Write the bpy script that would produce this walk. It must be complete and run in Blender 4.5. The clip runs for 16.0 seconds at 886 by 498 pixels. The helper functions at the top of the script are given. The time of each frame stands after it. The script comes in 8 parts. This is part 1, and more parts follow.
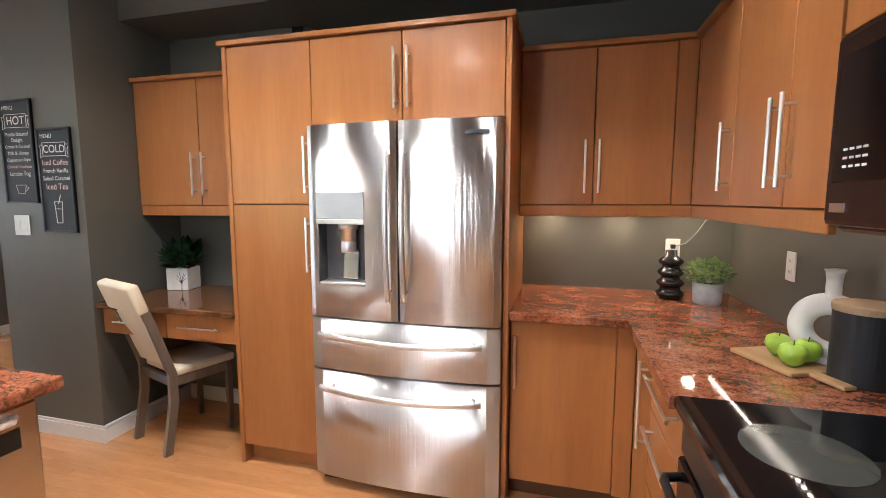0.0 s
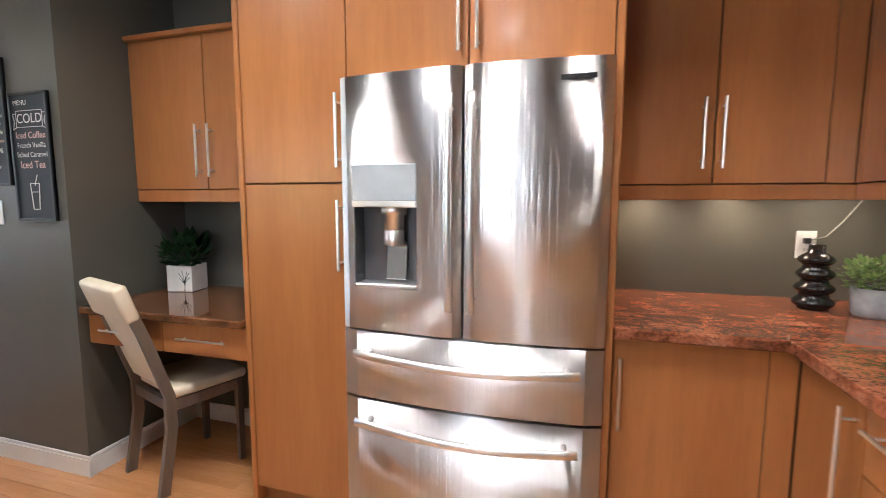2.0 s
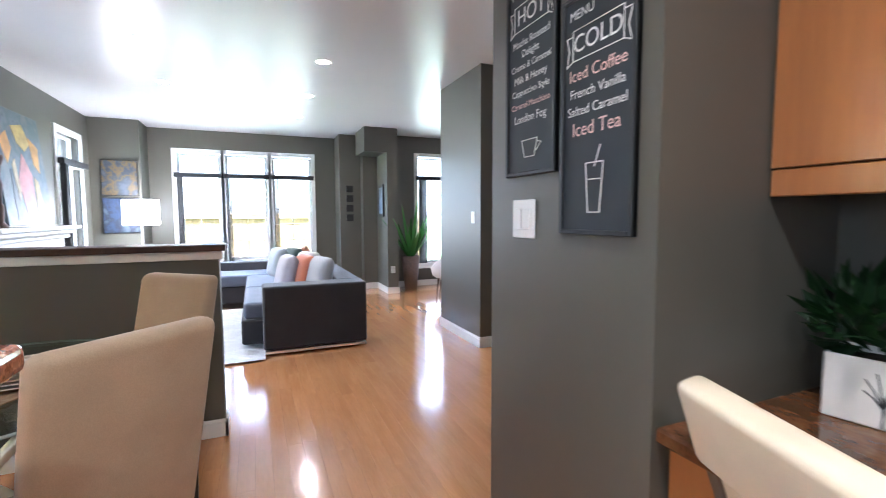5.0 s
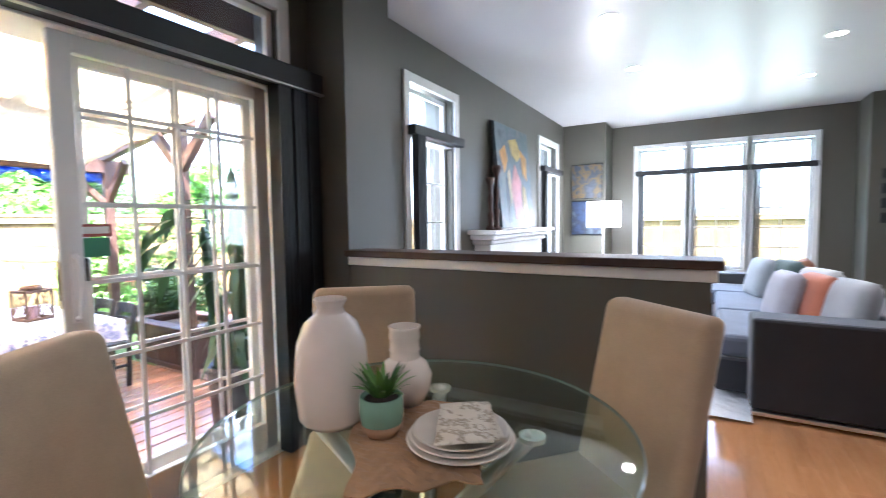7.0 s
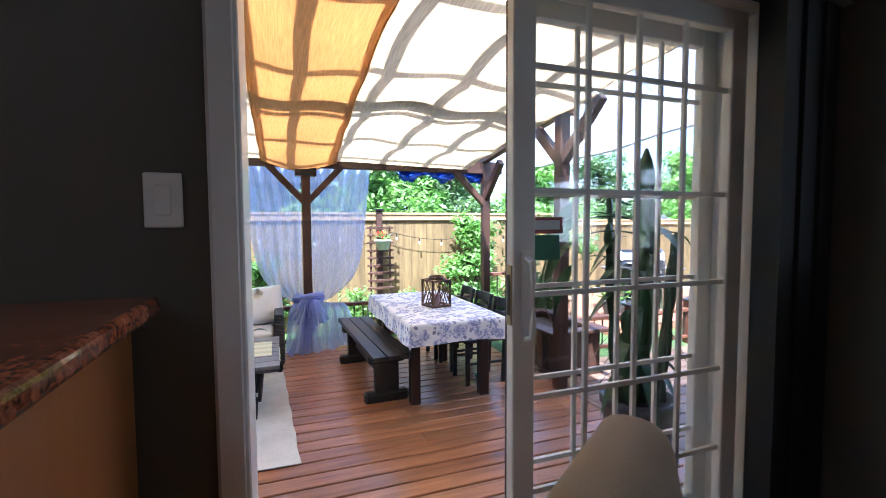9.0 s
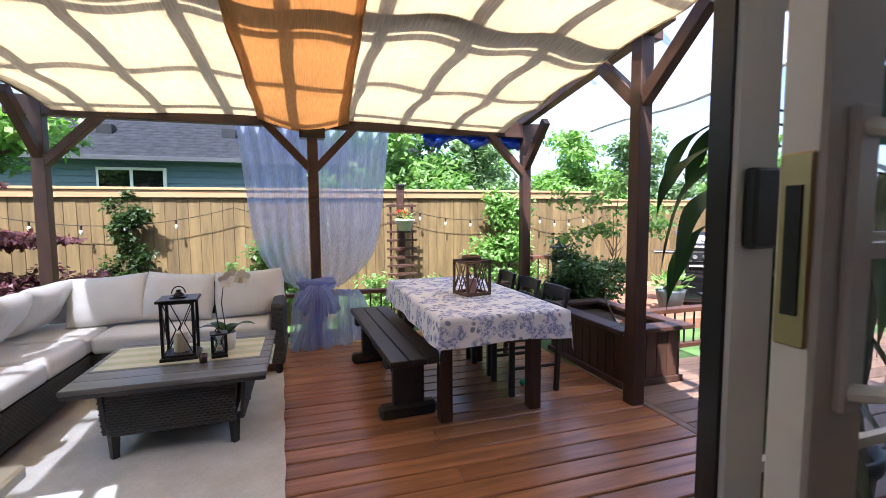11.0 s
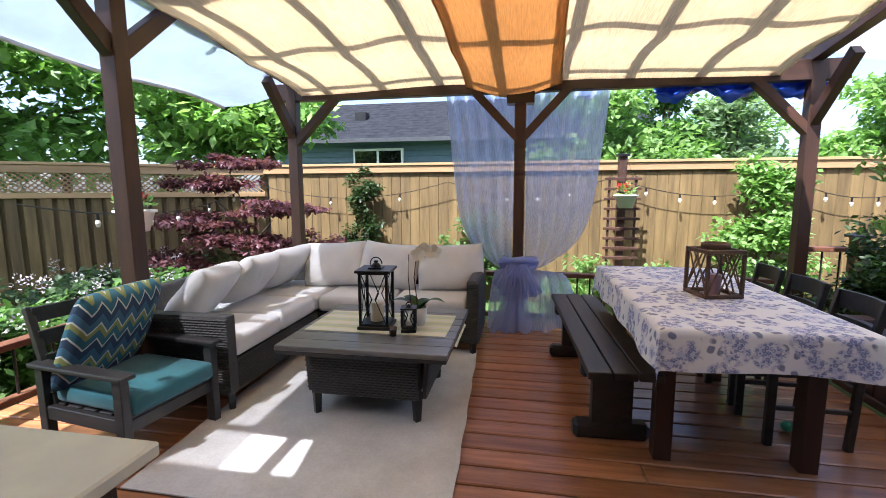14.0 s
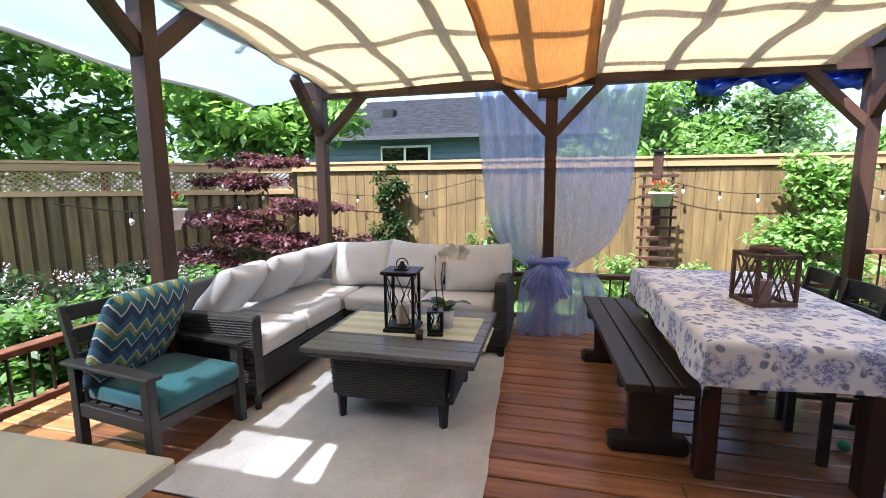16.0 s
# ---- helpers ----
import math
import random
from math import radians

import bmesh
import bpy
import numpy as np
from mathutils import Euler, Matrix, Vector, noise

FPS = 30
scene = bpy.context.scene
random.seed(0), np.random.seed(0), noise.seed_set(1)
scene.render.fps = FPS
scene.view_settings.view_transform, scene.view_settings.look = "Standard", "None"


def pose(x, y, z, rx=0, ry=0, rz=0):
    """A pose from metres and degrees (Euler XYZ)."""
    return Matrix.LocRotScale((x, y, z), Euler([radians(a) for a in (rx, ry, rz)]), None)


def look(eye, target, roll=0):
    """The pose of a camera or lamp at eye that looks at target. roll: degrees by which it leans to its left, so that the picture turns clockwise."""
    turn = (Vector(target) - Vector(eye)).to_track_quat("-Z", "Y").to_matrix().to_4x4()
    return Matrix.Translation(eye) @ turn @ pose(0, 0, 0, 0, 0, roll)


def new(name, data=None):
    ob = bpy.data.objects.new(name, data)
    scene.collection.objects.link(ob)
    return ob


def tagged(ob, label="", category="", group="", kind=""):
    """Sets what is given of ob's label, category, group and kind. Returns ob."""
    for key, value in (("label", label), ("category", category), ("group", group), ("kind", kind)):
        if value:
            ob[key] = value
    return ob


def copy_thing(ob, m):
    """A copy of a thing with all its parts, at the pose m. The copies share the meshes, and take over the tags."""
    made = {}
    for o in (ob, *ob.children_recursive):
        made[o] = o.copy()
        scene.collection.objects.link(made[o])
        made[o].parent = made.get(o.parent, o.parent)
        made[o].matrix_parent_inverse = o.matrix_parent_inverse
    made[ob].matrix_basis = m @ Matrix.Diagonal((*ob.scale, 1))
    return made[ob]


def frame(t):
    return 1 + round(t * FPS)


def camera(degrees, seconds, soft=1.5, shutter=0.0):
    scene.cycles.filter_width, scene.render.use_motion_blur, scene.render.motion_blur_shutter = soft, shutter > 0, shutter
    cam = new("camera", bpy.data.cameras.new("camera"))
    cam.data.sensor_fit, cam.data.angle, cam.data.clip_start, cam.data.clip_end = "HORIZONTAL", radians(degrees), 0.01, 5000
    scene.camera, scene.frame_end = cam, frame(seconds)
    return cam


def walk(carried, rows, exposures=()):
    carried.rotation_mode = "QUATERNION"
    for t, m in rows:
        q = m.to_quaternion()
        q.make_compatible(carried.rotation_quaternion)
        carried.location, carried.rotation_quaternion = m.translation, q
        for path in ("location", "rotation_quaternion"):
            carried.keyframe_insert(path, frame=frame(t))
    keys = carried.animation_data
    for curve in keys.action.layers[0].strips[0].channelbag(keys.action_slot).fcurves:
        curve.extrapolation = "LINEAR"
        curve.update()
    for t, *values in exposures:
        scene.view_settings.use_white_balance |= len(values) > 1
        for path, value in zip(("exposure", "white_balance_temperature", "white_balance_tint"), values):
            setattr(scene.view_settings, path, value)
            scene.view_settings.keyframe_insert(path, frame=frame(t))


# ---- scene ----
cam = camera(89.5, 16.0, soft=0.6, shutter=0.25)
PATH = [
    (0, (-0.368, -0.313, 1.431), (-0.876, 1.61, 1.215), -0.0),
    (0.5, (-0.4, -0.248, 1.411), (-0.896, 1.678, 1.196), 0.0),
    (1, (-0.446, -0.128, 1.381), (-0.94, 1.798, 1.164), -0.0),
    (1.5, (-0.523, -0.012, 1.37), (-1.025, 1.912, 1.157), -0.0),
    (2, (-0.714, 0.124, 1.343), (-1.279, 2.031, 1.131), 0.1),
    (2.5, (-0.939, 0.256, 1.3), (-1.645, 2.117, 1.099), -0.1),
    (3, (-1.173, 0.435, 1.267), (-2.128, 2.181, 1.069), -0.3),
    (3.5, (-1.424, 0.564, 1.248), (-2.664, 2.122, 1.063), -0.6),
    (5.8, (-2.743, 0.9, 1.315), (-4.727, 1.112, 1.166), -0.4),
    (6, (-2.853, 0.874, 1.31), (-4.847, 0.921, 1.161), -0.6),
    (6.5, (-3.088, 0.787, 1.303), (-5.026, 0.313, 1.162), -0.7),
    (7, (-3.211, 0.631, 1.293), (-4.929, -0.385, 1.168), -0.8),
    (7.5, (-3.272, 0.402, 1.286), (-4.657, -1.036, 1.166), -0.5),
    (8, (-3.285, 0.191, 1.268), (-4.337, -1.506, 1.156), -0.3),
    (8.5, (-3.28, -0.075, 1.281), (-4.111, -1.89, 1.167), -0.1),
    (9, (-3.281, -0.312, 1.282), (-3.973, -2.185, 1.168), -0.3),
    (11.3, (-3.517, -1.273, 1.068), (-4.102, -3.178, 0.887), -0.4),
    (11.5, (-3.533, -1.326, 1.05), (-4.105, -3.231, 0.85), -0.4),
    (12, (-3.559, -1.428, 1.047), (-4.054, -3.352, 0.82), -0.3),
    (12.5, (-3.599, -1.515, 1.063), (-3.903, -3.477, 0.819), -0.3),
    (13, (-3.631, -1.576, 1.074), (-3.674, -3.56, 0.82), -0.4),
    (13.5, (-3.638, -1.606, 1.073), (-3.446, -3.581, 0.818), -0.2),
    (14, (-3.634, -1.62, 1.079), (-3.287, -3.572, 0.82), -0.2),
    (14.5, (-3.632, -1.62, 1.086), (-3.211, -3.558, 0.823), -0.2),
    (15, (-3.625, -1.618, 1.091), (-3.177, -3.549, 0.827), -0.1),
    (15.5, (-3.618, -1.634, 1.093), (-3.156, -3.561, 0.824), -0.2),
    (16, (-3.609, -1.703, 1.095), (-3.147, -3.63, 0.821), -0.3),
]
walk(cam, [(t, look(eye, target, roll)) for t, eye, target, roll in PATH],
     exposures=[(0.0, 4.6, 5900, 10), (1.5, 4.5, 5850, 10), (3.0, 4.6, 5600, 11), (4.5, 4.75, 5500, 12), (6.0, 4.8, 5450, 13), (6.6, 4.65, 5450, 13),
                (7.0, 4.5, 5450, 13), (7.6, 4.1, 5300, 13), (8.0, 3.5, 5200, 13), (8.5, 2.9, 5150, 12), (9.0, 2.55, 5150, 13), (10.0, 2.1, 5500, 15),
                (11.3, 1.75, 5800, 16), (12.0, 1.55, 5850, 16), (13.0, 1.5, 5900, 16), (14.5, 1.8, 5900, 15), (16.0, 1.88, 5900, 14)])

# ---------------------------------------------------------------- world and sun
world = bpy.data.worlds.new("world")
scene.world = world
world.use_nodes = True
wn = world.node_tree
sky = wn.nodes.new("ShaderNodeTexSky")
sky.sky_type, sky.sun_disc = "NISHITA", False
sky.sun_elevation, sky.sun_rotation = radians(58), radians(28)
sky.air_density, sky.dust_density = 0.8, 3.0
wn.nodes["Background"].inputs["Strength"].default_value = 0.15
wn.links.new(sky.outputs["Color"], wn.nodes["Background"].inputs["Color"])
sun = new("sun", bpy.data.lights.new("sun", "SUN"))
sun.data.energy, sun.data.angle, sun.data.color = 5.0, radians(0.6), (1.0, 0.97, 0.93)
SUN_FROM = Vector((0.24, 0.485, 0.85))
sun.matrix_world = look(SUN_FROM * 30, (0, 0, 0))


def area(name, m, sx, sy, watts, colour=(1, 1, 1)):
    ob = new(name, bpy.data.lights.new(name, "AREA"))
    ob.data.shape, ob.data.size, ob.data.size_y = "RECTANGLE", sx, sy
    ob.data.energy, ob.data.color = watts, colour
    ob.matrix_world = m
    return ob


# daylight standing outside the living room and kitchen windows
DAY = (0.88, 0.95, 1.0)
for i, (a, b) in enumerate(((-0.3, 0.33), (0.42, 1.07), (1.17, 1.82))):
    area("bay_daylight_%s" % "abc"[i], pose(-10.96, (a + b) / 2, 1.45, 0, -90), 1.75, b - a, 1.0, DAY)
area("front_daylight_a", pose(-10.22, 4.06, 1.4, 0, -90), 1.9, 0.86, 2.1, DAY)
area("front_daylight_b", pose(-10.22, 6.5, 1.4, 0, -90), 1.9, 1.75, 5.8, DAY)
area("side_daylight_a", pose(-6.37, -1.64, 1.35, 90), 0.68, 2.0, 1.5, DAY)
area("side_daylight_b", pose(-9.46, -1.64, 1.35, 90), 0.76, 2.0, 1.5, DAY)
area("kitchen_daylight", pose(-1.42, -1.64, 1.65, 90), 0.54, 1.08, 1.3, DAY)

# recessed ceiling lamps
POTS = [(-6.63, 0.0), (-6.63, 1.48), (-7.9, 0.0), (-7.9, 1.48), (-9.1, 0.0), (-9.1, 1.48), (-7.5, 4.26), (-5.6, 4.26), (-1.25, 0.9), (-2.35, 0.9), (-1.25, -0.5), (-0.3, 1.1)]
for i, (x, y) in enumerate(POTS):
    lamp = area("ceiling_lamp_%s" % "abcdefghijklmn"[i], pose(x, y, 2.70), 0.09, 0.09, 0.22 if x < -4.5 else 0.2 if x > -0.5 else 0.58, (1.0, 0.92, 0.82))
    lamp.data.spread = radians(150 if x < -4.5 else 125)


# ---------------------------------------------------------------- materials
def material(name):
    m = bpy.data.materials.new(name)
    m.use_nodes = True
    nt = m.node_tree
    return m, nt, nt.nodes["Principled BSDF"]


def node(nt, kind, **values):
    n = nt.nodes.new(kind)
    for key, value in values.items():
        n.inputs[key].default_value = value
    return n


def coords(nt, scale=(1, 1, 1), space="Object", turn=0.0):
    tc = nt.nodes.new("ShaderNodeTexCoord")
    mp = nt.nodes.new("ShaderNodeMapping")
    mp.inputs["Scale"].default_value = scale
    mp.inputs["Rotation"].default_value = (0, 0, turn)
    nt.links.new(tc.outputs[space], mp.inputs["Vector"])
    return mp.outputs["Vector"]


def ramp(nt, fac, stops):
    r = nt.nodes.new("ShaderNodeValToRGB")
    while len(r.color_ramp.elements) < len(stops):
        r.color_ramp.elements.new(0.5)
    for e, (p, c) in zip(r.color_ramp.elements, stops):
        e.position, e.color = p, (*c, 1)
    nt.links.new(fac, r.inputs["Fac"])
    return r.outputs["Color"]


def noise_tex(nt, vector, scale, detail=4.0, rough=0.55):
    n = node(nt, "ShaderNodeTexNoise", Scale=scale, Detail=detail, Roughness=rough)
    nt.links.new(vector, n.inputs["Vector"])
    return n.outputs["Fac"]


def mix_colour(nt, a, b, fac=0.5, mode="MIX"):
    n = nt.nodes.new("ShaderNodeMix")
    n.data_type, n.blend_type = "RGBA", mode
    for sock, v in ((n.inputs[6], a), (n.inputs[7], b), (n.inputs[0], fac)):
        if isinstance(v, (int, float)):
            sock.default_value = v
        elif isinstance(v, tuple):
            sock.default_value = (*v, 1)
        else:
            nt.links.new(v, sock)
    return n.outputs[2]


def bump(nt, bsdf, height, strength=0.2, distance=0.01):
    b = node(nt, "ShaderNodeBump", Strength=strength, Distance=distance)
    nt.links.new(height, b.inputs["Height"])
    nt.links.new(b.outputs["Normal"], bsdf.inputs["Normal"])


def island_random(nt):
    return nt.nodes.new("ShaderNodeNewGeometry").outputs["Random Per Island"]


def object_random(nt):
    return nt.nodes.new("ShaderNodeObjectInfo").outputs["Random"]


def plain(name, colour, rough=0.5, metal=0.0, vary=0.12, scale=6.0, grain=0.05, space="Object", spec=None):
    """A painted or moulded surface: colour with two scales of variation and a fine relief."""
    m, nt, b = material(name)
    v = coords(nt, space=space)
    big, fine = noise_tex(nt, v, scale, 3), noise_tex(nt, v, scale * 22, 3)
    dark = tuple(c * (1 - vary) for c in colour)
    light = tuple(min(1, c * (1 + vary)) for c in colour)
    col = ramp(nt, big, [(0.3, dark), (0.7, light)])
    nt.links.new(col, b.inputs["Base Color"])
    b.inputs["Roughness"].default_value, b.inputs["Metallic"].default_value = rough, metal
    if spec is not None:
        b.inputs["Specular IOR Level"].default_value = spec
    if grain:
        bump(nt, b, fine, grain, 0.002)
    return m


def wood(name, a, b_, rough=0.4, along=(1, 1, 12), scale=1.5, space="Object", per="object", coat=0.0, grain=0.08, tint=0.8):
    """Wood with its grain stretched along one axis and a tint of its own for each piece."""
    m, nt, b = material(name)
    v = coords(nt, along, space)
    rnd = object_random(nt) if per == "object" else island_random(nt)
    add = nt.nodes.new("ShaderNodeVectorMath")
    add.operation = "MULTIPLY_ADD"
    nt.links.new(rnd, add.inputs[0])
    add.inputs[1].default_value = (37, 53, 71)
    nt.links.new(v, add.inputs[2])
    g = noise_tex(nt, add.outputs[0], scale, 6, 0.6)
    fine = noise_tex(nt, add.outputs[0], scale * 9, 4, 0.6)
    col = ramp(nt, g, [(0.3, a), (0.5, tuple((p + q) / 2 for p, q in zip(a, b_))), (0.72, b_)])
    col = mix_colour(nt, col, ramp(nt, fine, [(0.3, (0.72, 0.72, 0.72)), (0.6, (1, 1, 1))]), 0.35, "MULTIPLY")
    col = mix_colour(nt, col, ramp(nt, rnd, [(0, (0.62, 0.6, 0.58)), (1, (1.0, 1.0, 1.0))]), tint, "MULTIPLY")
    nt.links.new(col, b.inputs["Base Color"])
    b.inputs["Roughness"].default_value = rough
    b.inputs["Coat Weight"].default_value, b.inputs["Coat Roughness"].default_value = coat, 0.15
    bump(nt, b, fine, grain, 0.002)
    return m


def steel(name, colour=(0.62, 0.61, 0.6), rough=0.24, along=(2, 2, 90), streak=0.0):
    m, nt, b = material(name)
    if streak:
        tg = nt.nodes.new("ShaderNodeTangent")
        tg.direction_type, tg.axis = "RADIAL", "Z"
        nt.links.new(tg.outputs[0], b.inputs["Tangent"])
        b.inputs["Anisotropic"].default_value, b.inputs["Anisotropic Rotation"].default_value = streak, 0.25
    v = coords(nt, along)
    f = noise_tex(nt, v, 3, 4, 0.6)
    nt.links.new(ramp(nt, f, [(0.2, tuple(c * 0.92 for c in colour)), (0.8, colour)]), b.inputs["Base Color"])
    b.inputs["Metallic"].default_value, b.inputs["Roughness"].default_value = 1.0, rough
    bump(nt, b, f, 0.03 if not streak else 0.3, 0.001 if not streak else 0.005)
    return m


def fabric(name, colour, rough=0.9, scale=420.0, vary=0.1, sheen=0.2):
    m, nt, b = material(name)
    v = coords(nt)
    weave = noise_tex(nt, v, scale, 2)
    big = noise_tex(nt, v, 5, 4)
    col = ramp(nt, big, [(0.3, tuple(c * (1 - vary) for c in colour)), (0.7, tuple(min(1, c * (1 + vary)) for c in colour))])
    col = mix_colour(nt, col, ramp(nt, weave, [(0.35, (0.8, 0.8, 0.8)), (0.65, (1, 1, 1))]), 0.5, "MULTIPLY")
    nt.links.new(col, b.inputs["Base Color"])
    b.inputs["Roughness"].default_value, b.inputs["Sheen Weight"].default_value = rough, sheen
    bump(nt, b, weave, 0.25, 0.002)
    return m


def leafy(name, a, b_, rough=0.45, glow=0.5):
    """Leaves: diffuse with some light let through, each leaf with its own tint."""
    m, nt, b = material(name)
    rnd = island_random(nt)
    col = ramp(nt, rnd, [(0.0, a), (1.0, b_)])
    nt.links.new(col, b.inputs["Base Color"])
    b.inputs["Roughness"].default_value = rough
    tr = nt.nodes.new("ShaderNodeBsdfTranslucent")
    nt.links.new(mix_colour(nt, col, (1.0, 1.25, 0.45), 0.6, "MULTIPLY"), tr.inputs["Color"])
    mx = node(nt, "ShaderNodeMixShader", Fac=glow)
    nt.links.new(b.outputs[0], mx.inputs[1])
    nt.links.new(tr.outputs[0], mx.inputs[2])
    nt.links.new(mx.outputs[0], nt.nodes["Material Output"].inputs["Surface"])
    return m


def pane_glass(name, tint=(1, 1, 1), gain=1.0):
    m, nt, b = material(name)
    t = node(nt, "ShaderNodeBsdfTransparent", Color=(*tint, 1))
    g = node(nt, "ShaderNodeBsdfGlossy", Roughness=0.02)
    f = node(nt, "ShaderNodeLayerWeight", Blend=0.5)
    pw = nt.nodes.new("ShaderNodeMath")
    pw.operation, pw.inputs[1].default_value = "POWER", 4.0
    nt.links.new(f.outputs["Facing"], pw.inputs[0])
    mul = nt.nodes.new("ShaderNodeMath")
    mul.operation = "MULTIPLY_ADD"
    mul.inputs[1].default_value, mul.inputs[2].default_value = 0.6 * gain, 0.04
    nt.links.new(pw.outputs[0], mul.inputs[0])
    mx = nt.nodes.new("ShaderNodeMixShader")
    nt.links.new(mul.outputs[0], mx.inputs[0])
    nt.links.new(t.outputs[0], mx.inputs[1])
    nt.links.new(g.outputs[0], mx.inputs[2])
    nt.links.new(mx.outputs[0], nt.nodes["Material Output"].inputs["Surface"])
    return m


def cloth_through(name, colour, clear, through_, weave=300.0, along=(1, 1, 1), shade=0.82):
    """Thin cloth: part clear, part lit from behind, part diffuse."""
    m, nt, b = material(name)
    v = coords(nt, along)
    f = noise_tex(nt, v, weave, 3)
    col = mix_colour(nt, ramp(nt, f, [(0.34, tuple(c * shade for c in colour)), (0.66, colour)]), colour, 0.2)
    nt.links.new(col, b.inputs["Base Color"])
    b.inputs["Roughness"].default_value = 0.8
    tr = nt.nodes.new("ShaderNodeBsdfTranslucent")
    nt.links.new(col, tr.inputs["Color"])
    mx = node(nt, "ShaderNodeMixShader", Fac=through_)
    nt.links.new(b.outputs[0], mx.inputs[1])
    nt.links.new(tr.outputs[0], mx.inputs[2])
    tp = nt.nodes.new("ShaderNodeBsdfTransparent")
    mx2 = node(nt, "ShaderNodeMixShader", Fac=clear)
    nt.links.new(mx.outputs[0], mx2.inputs[1])
    nt.links.new(tp.outputs[0], mx2.inputs[2])
    nt.links.new(mx2.outputs[0], nt.nodes["Material Output"].inputs["Surface"])
    return m


def glowing(name, colour, strength):
    m, nt, b = material(name)
    b.inputs["Base Color"].default_value = (*colour, 1)
    b.inputs["Emission Color"].default_value, b.inputs["Emission Strength"].default_value = (*colour, 1), strength
    return m


def granite(name, tint=(1.0, 1.0, 1.0), flecks=1.0):
    """Polished red granite: cloudy red and brown ground, pale and dark flecks, thin dark veins."""
    m, nt, b = material(name)
    v = coords(nt)
    big = noise_tex(nt, coords(nt, (1.0, 1.5, 1.5), turn=0.6), 7.0, 9, 0.72)
    fleck = noise_tex(nt, v, 95.0, 5, 0.7)
    speck = node(nt, "ShaderNodeTexVoronoi", Scale=150.0)
    nt.links.new(v, speck.inputs["Vector"])
    vein = noise_tex(nt, coords(nt, (1.0, 2.6, 1.0), turn=0.9), 3.2, 8, 0.62)
    base = ramp(nt, big, [(0.3, (0.1, 0.042, 0.024)), (0.45, (0.25, 0.085, 0.042)), (0.56, (0.34, 0.125, 0.066)), (0.72, (0.42, 0.21, 0.13))])
    col = mix_colour(nt, base, ramp(nt, speck.outputs["Color"], [(0.2, (0.5, 0.42, 0.38)), (0.6, (1.15, 1.1, 1.05))]), 0.6 * flecks, "MULTIPLY")
    col = mix_colour(nt, col, ramp(nt, fleck, [(0.36, (0.3, 0.28, 0.26)), (0.46, (1, 1, 1)), (0.62, (1, 1, 1)), (0.7, (1.5, 1.45, 1.35))]), 0.7 * flecks, "MULTIPLY")
    col = mix_colour(nt, col, ramp(nt, vein, [(0.47, (1, 1, 1)), (0.5, (0.3, 0.27, 0.25)), (0.53, (1, 1, 1))]), 0.65 * flecks, "MULTIPLY")
    col = mix_colour(nt, col, tint, 1.0, "MULTIPLY")
    nt.links.new(col, b.inputs["Base Color"])
    b.inputs["Roughness"].default_value = 0.06
    return m


M_wall = plain("wall paint", (0.098, 0.095, 0.078), 0.42, vary=0.05, scale=1.3, grain=0.06)
M_white = plain("white trim paint", (0.72, 0.73, 0.72), 0.35, vary=0.04, scale=3)
M_ceiling = plain("ceiling paint", (0.56, 0.56, 0.58), 0.34, vary=0.03, scale=0.8, grain=0.03, spec=0.24)
M_kceil = plain("kitchen ceiling paint", (0.72, 0.68, 0.6), 0.4, vary=0.05, scale=0.8)
M_floor = wood("oak floor", (0.5, 0.225, 0.085), (0.61, 0.3, 0.125), 0.14, (1.2, 9, 9), 1.6, "Object", "object", 0.6, 0.02, 0.3)
M_cab = wood("cherry veneer", (0.35, 0.13, 0.037), (0.43, 0.176, 0.054), 0.3, (5, 5, 0.45), 1.4, "Object", "object", 0.35, 0.02, 0.4)
M_cabdark = plain("cabinet inside", (0.12, 0.05, 0.02), 0.5)
M_granite = granite("red granite")
M_deskstone = granite("polished brown granite", (0.5, 0.62, 0.52), 0.45)
M_steel = steel("brushed steel", (0.66, 0.655, 0.65), 0.34, (22, 22, 0.3), 1.0)
M_steelh = steel("brushed steel across", (0.6, 0.59, 0.58), 0.22, (1.5, 1.5, 120))
M_chrome = plain("satin nickel", (0.8, 0.79, 0.77), 0.36, 1.0, 0.03)
M_black = plain("black plastic", (0.012, 0.012, 0.013), 0.3, vary=0.2)
M_blackglass = plain("black glass", (0.006, 0.006, 0.007), 0.04, vary=0.1, grain=0)
M_bronze = plain("dark stainless trim", (0.06, 0.035, 0.03), 0.28, 0.8)
M_cream = plain("cream leather", (0.66, 0.57, 0.42), 0.5, vary=0.06, grain=0.2)
M_taupe = fabric("taupe chair fabric", (0.42, 0.32, 0.21), 0.8, 300)
M_greywood = wood("grey stained wood", (0.13, 0.095, 0.07), (0.19, 0.145, 0.11), 0.5, (8, 8, 1), 3)
M_ceramic = plain("glazed white ceramic", (0.72, 0.66, 0.6), 0.16, vary=0.05, grain=0.02)
M_glass = pane_glass("window glass")
M_tglass = pane_glass("table glass", (0.86, 0.93, 0.9), 1.0)
M_blind = plain("black blind", (0.012, 0.014, 0.016), 0.6)
M_sofa = fabric("charcoal sofa fabric", (0.03, 0.03, 0.036), 0.85, 500)
M_sofaseat = fabric("grey sofa seat fabric", (0.13, 0.15, 0.2), 0.85, 500)
M_shag = fabric("white shag", (0.62, 0.62, 0.63), 0.95, 60)
M_green = leafy("indoor leaf", (0.015, 0.07, 0.015), (0.05, 0.16, 0.04))
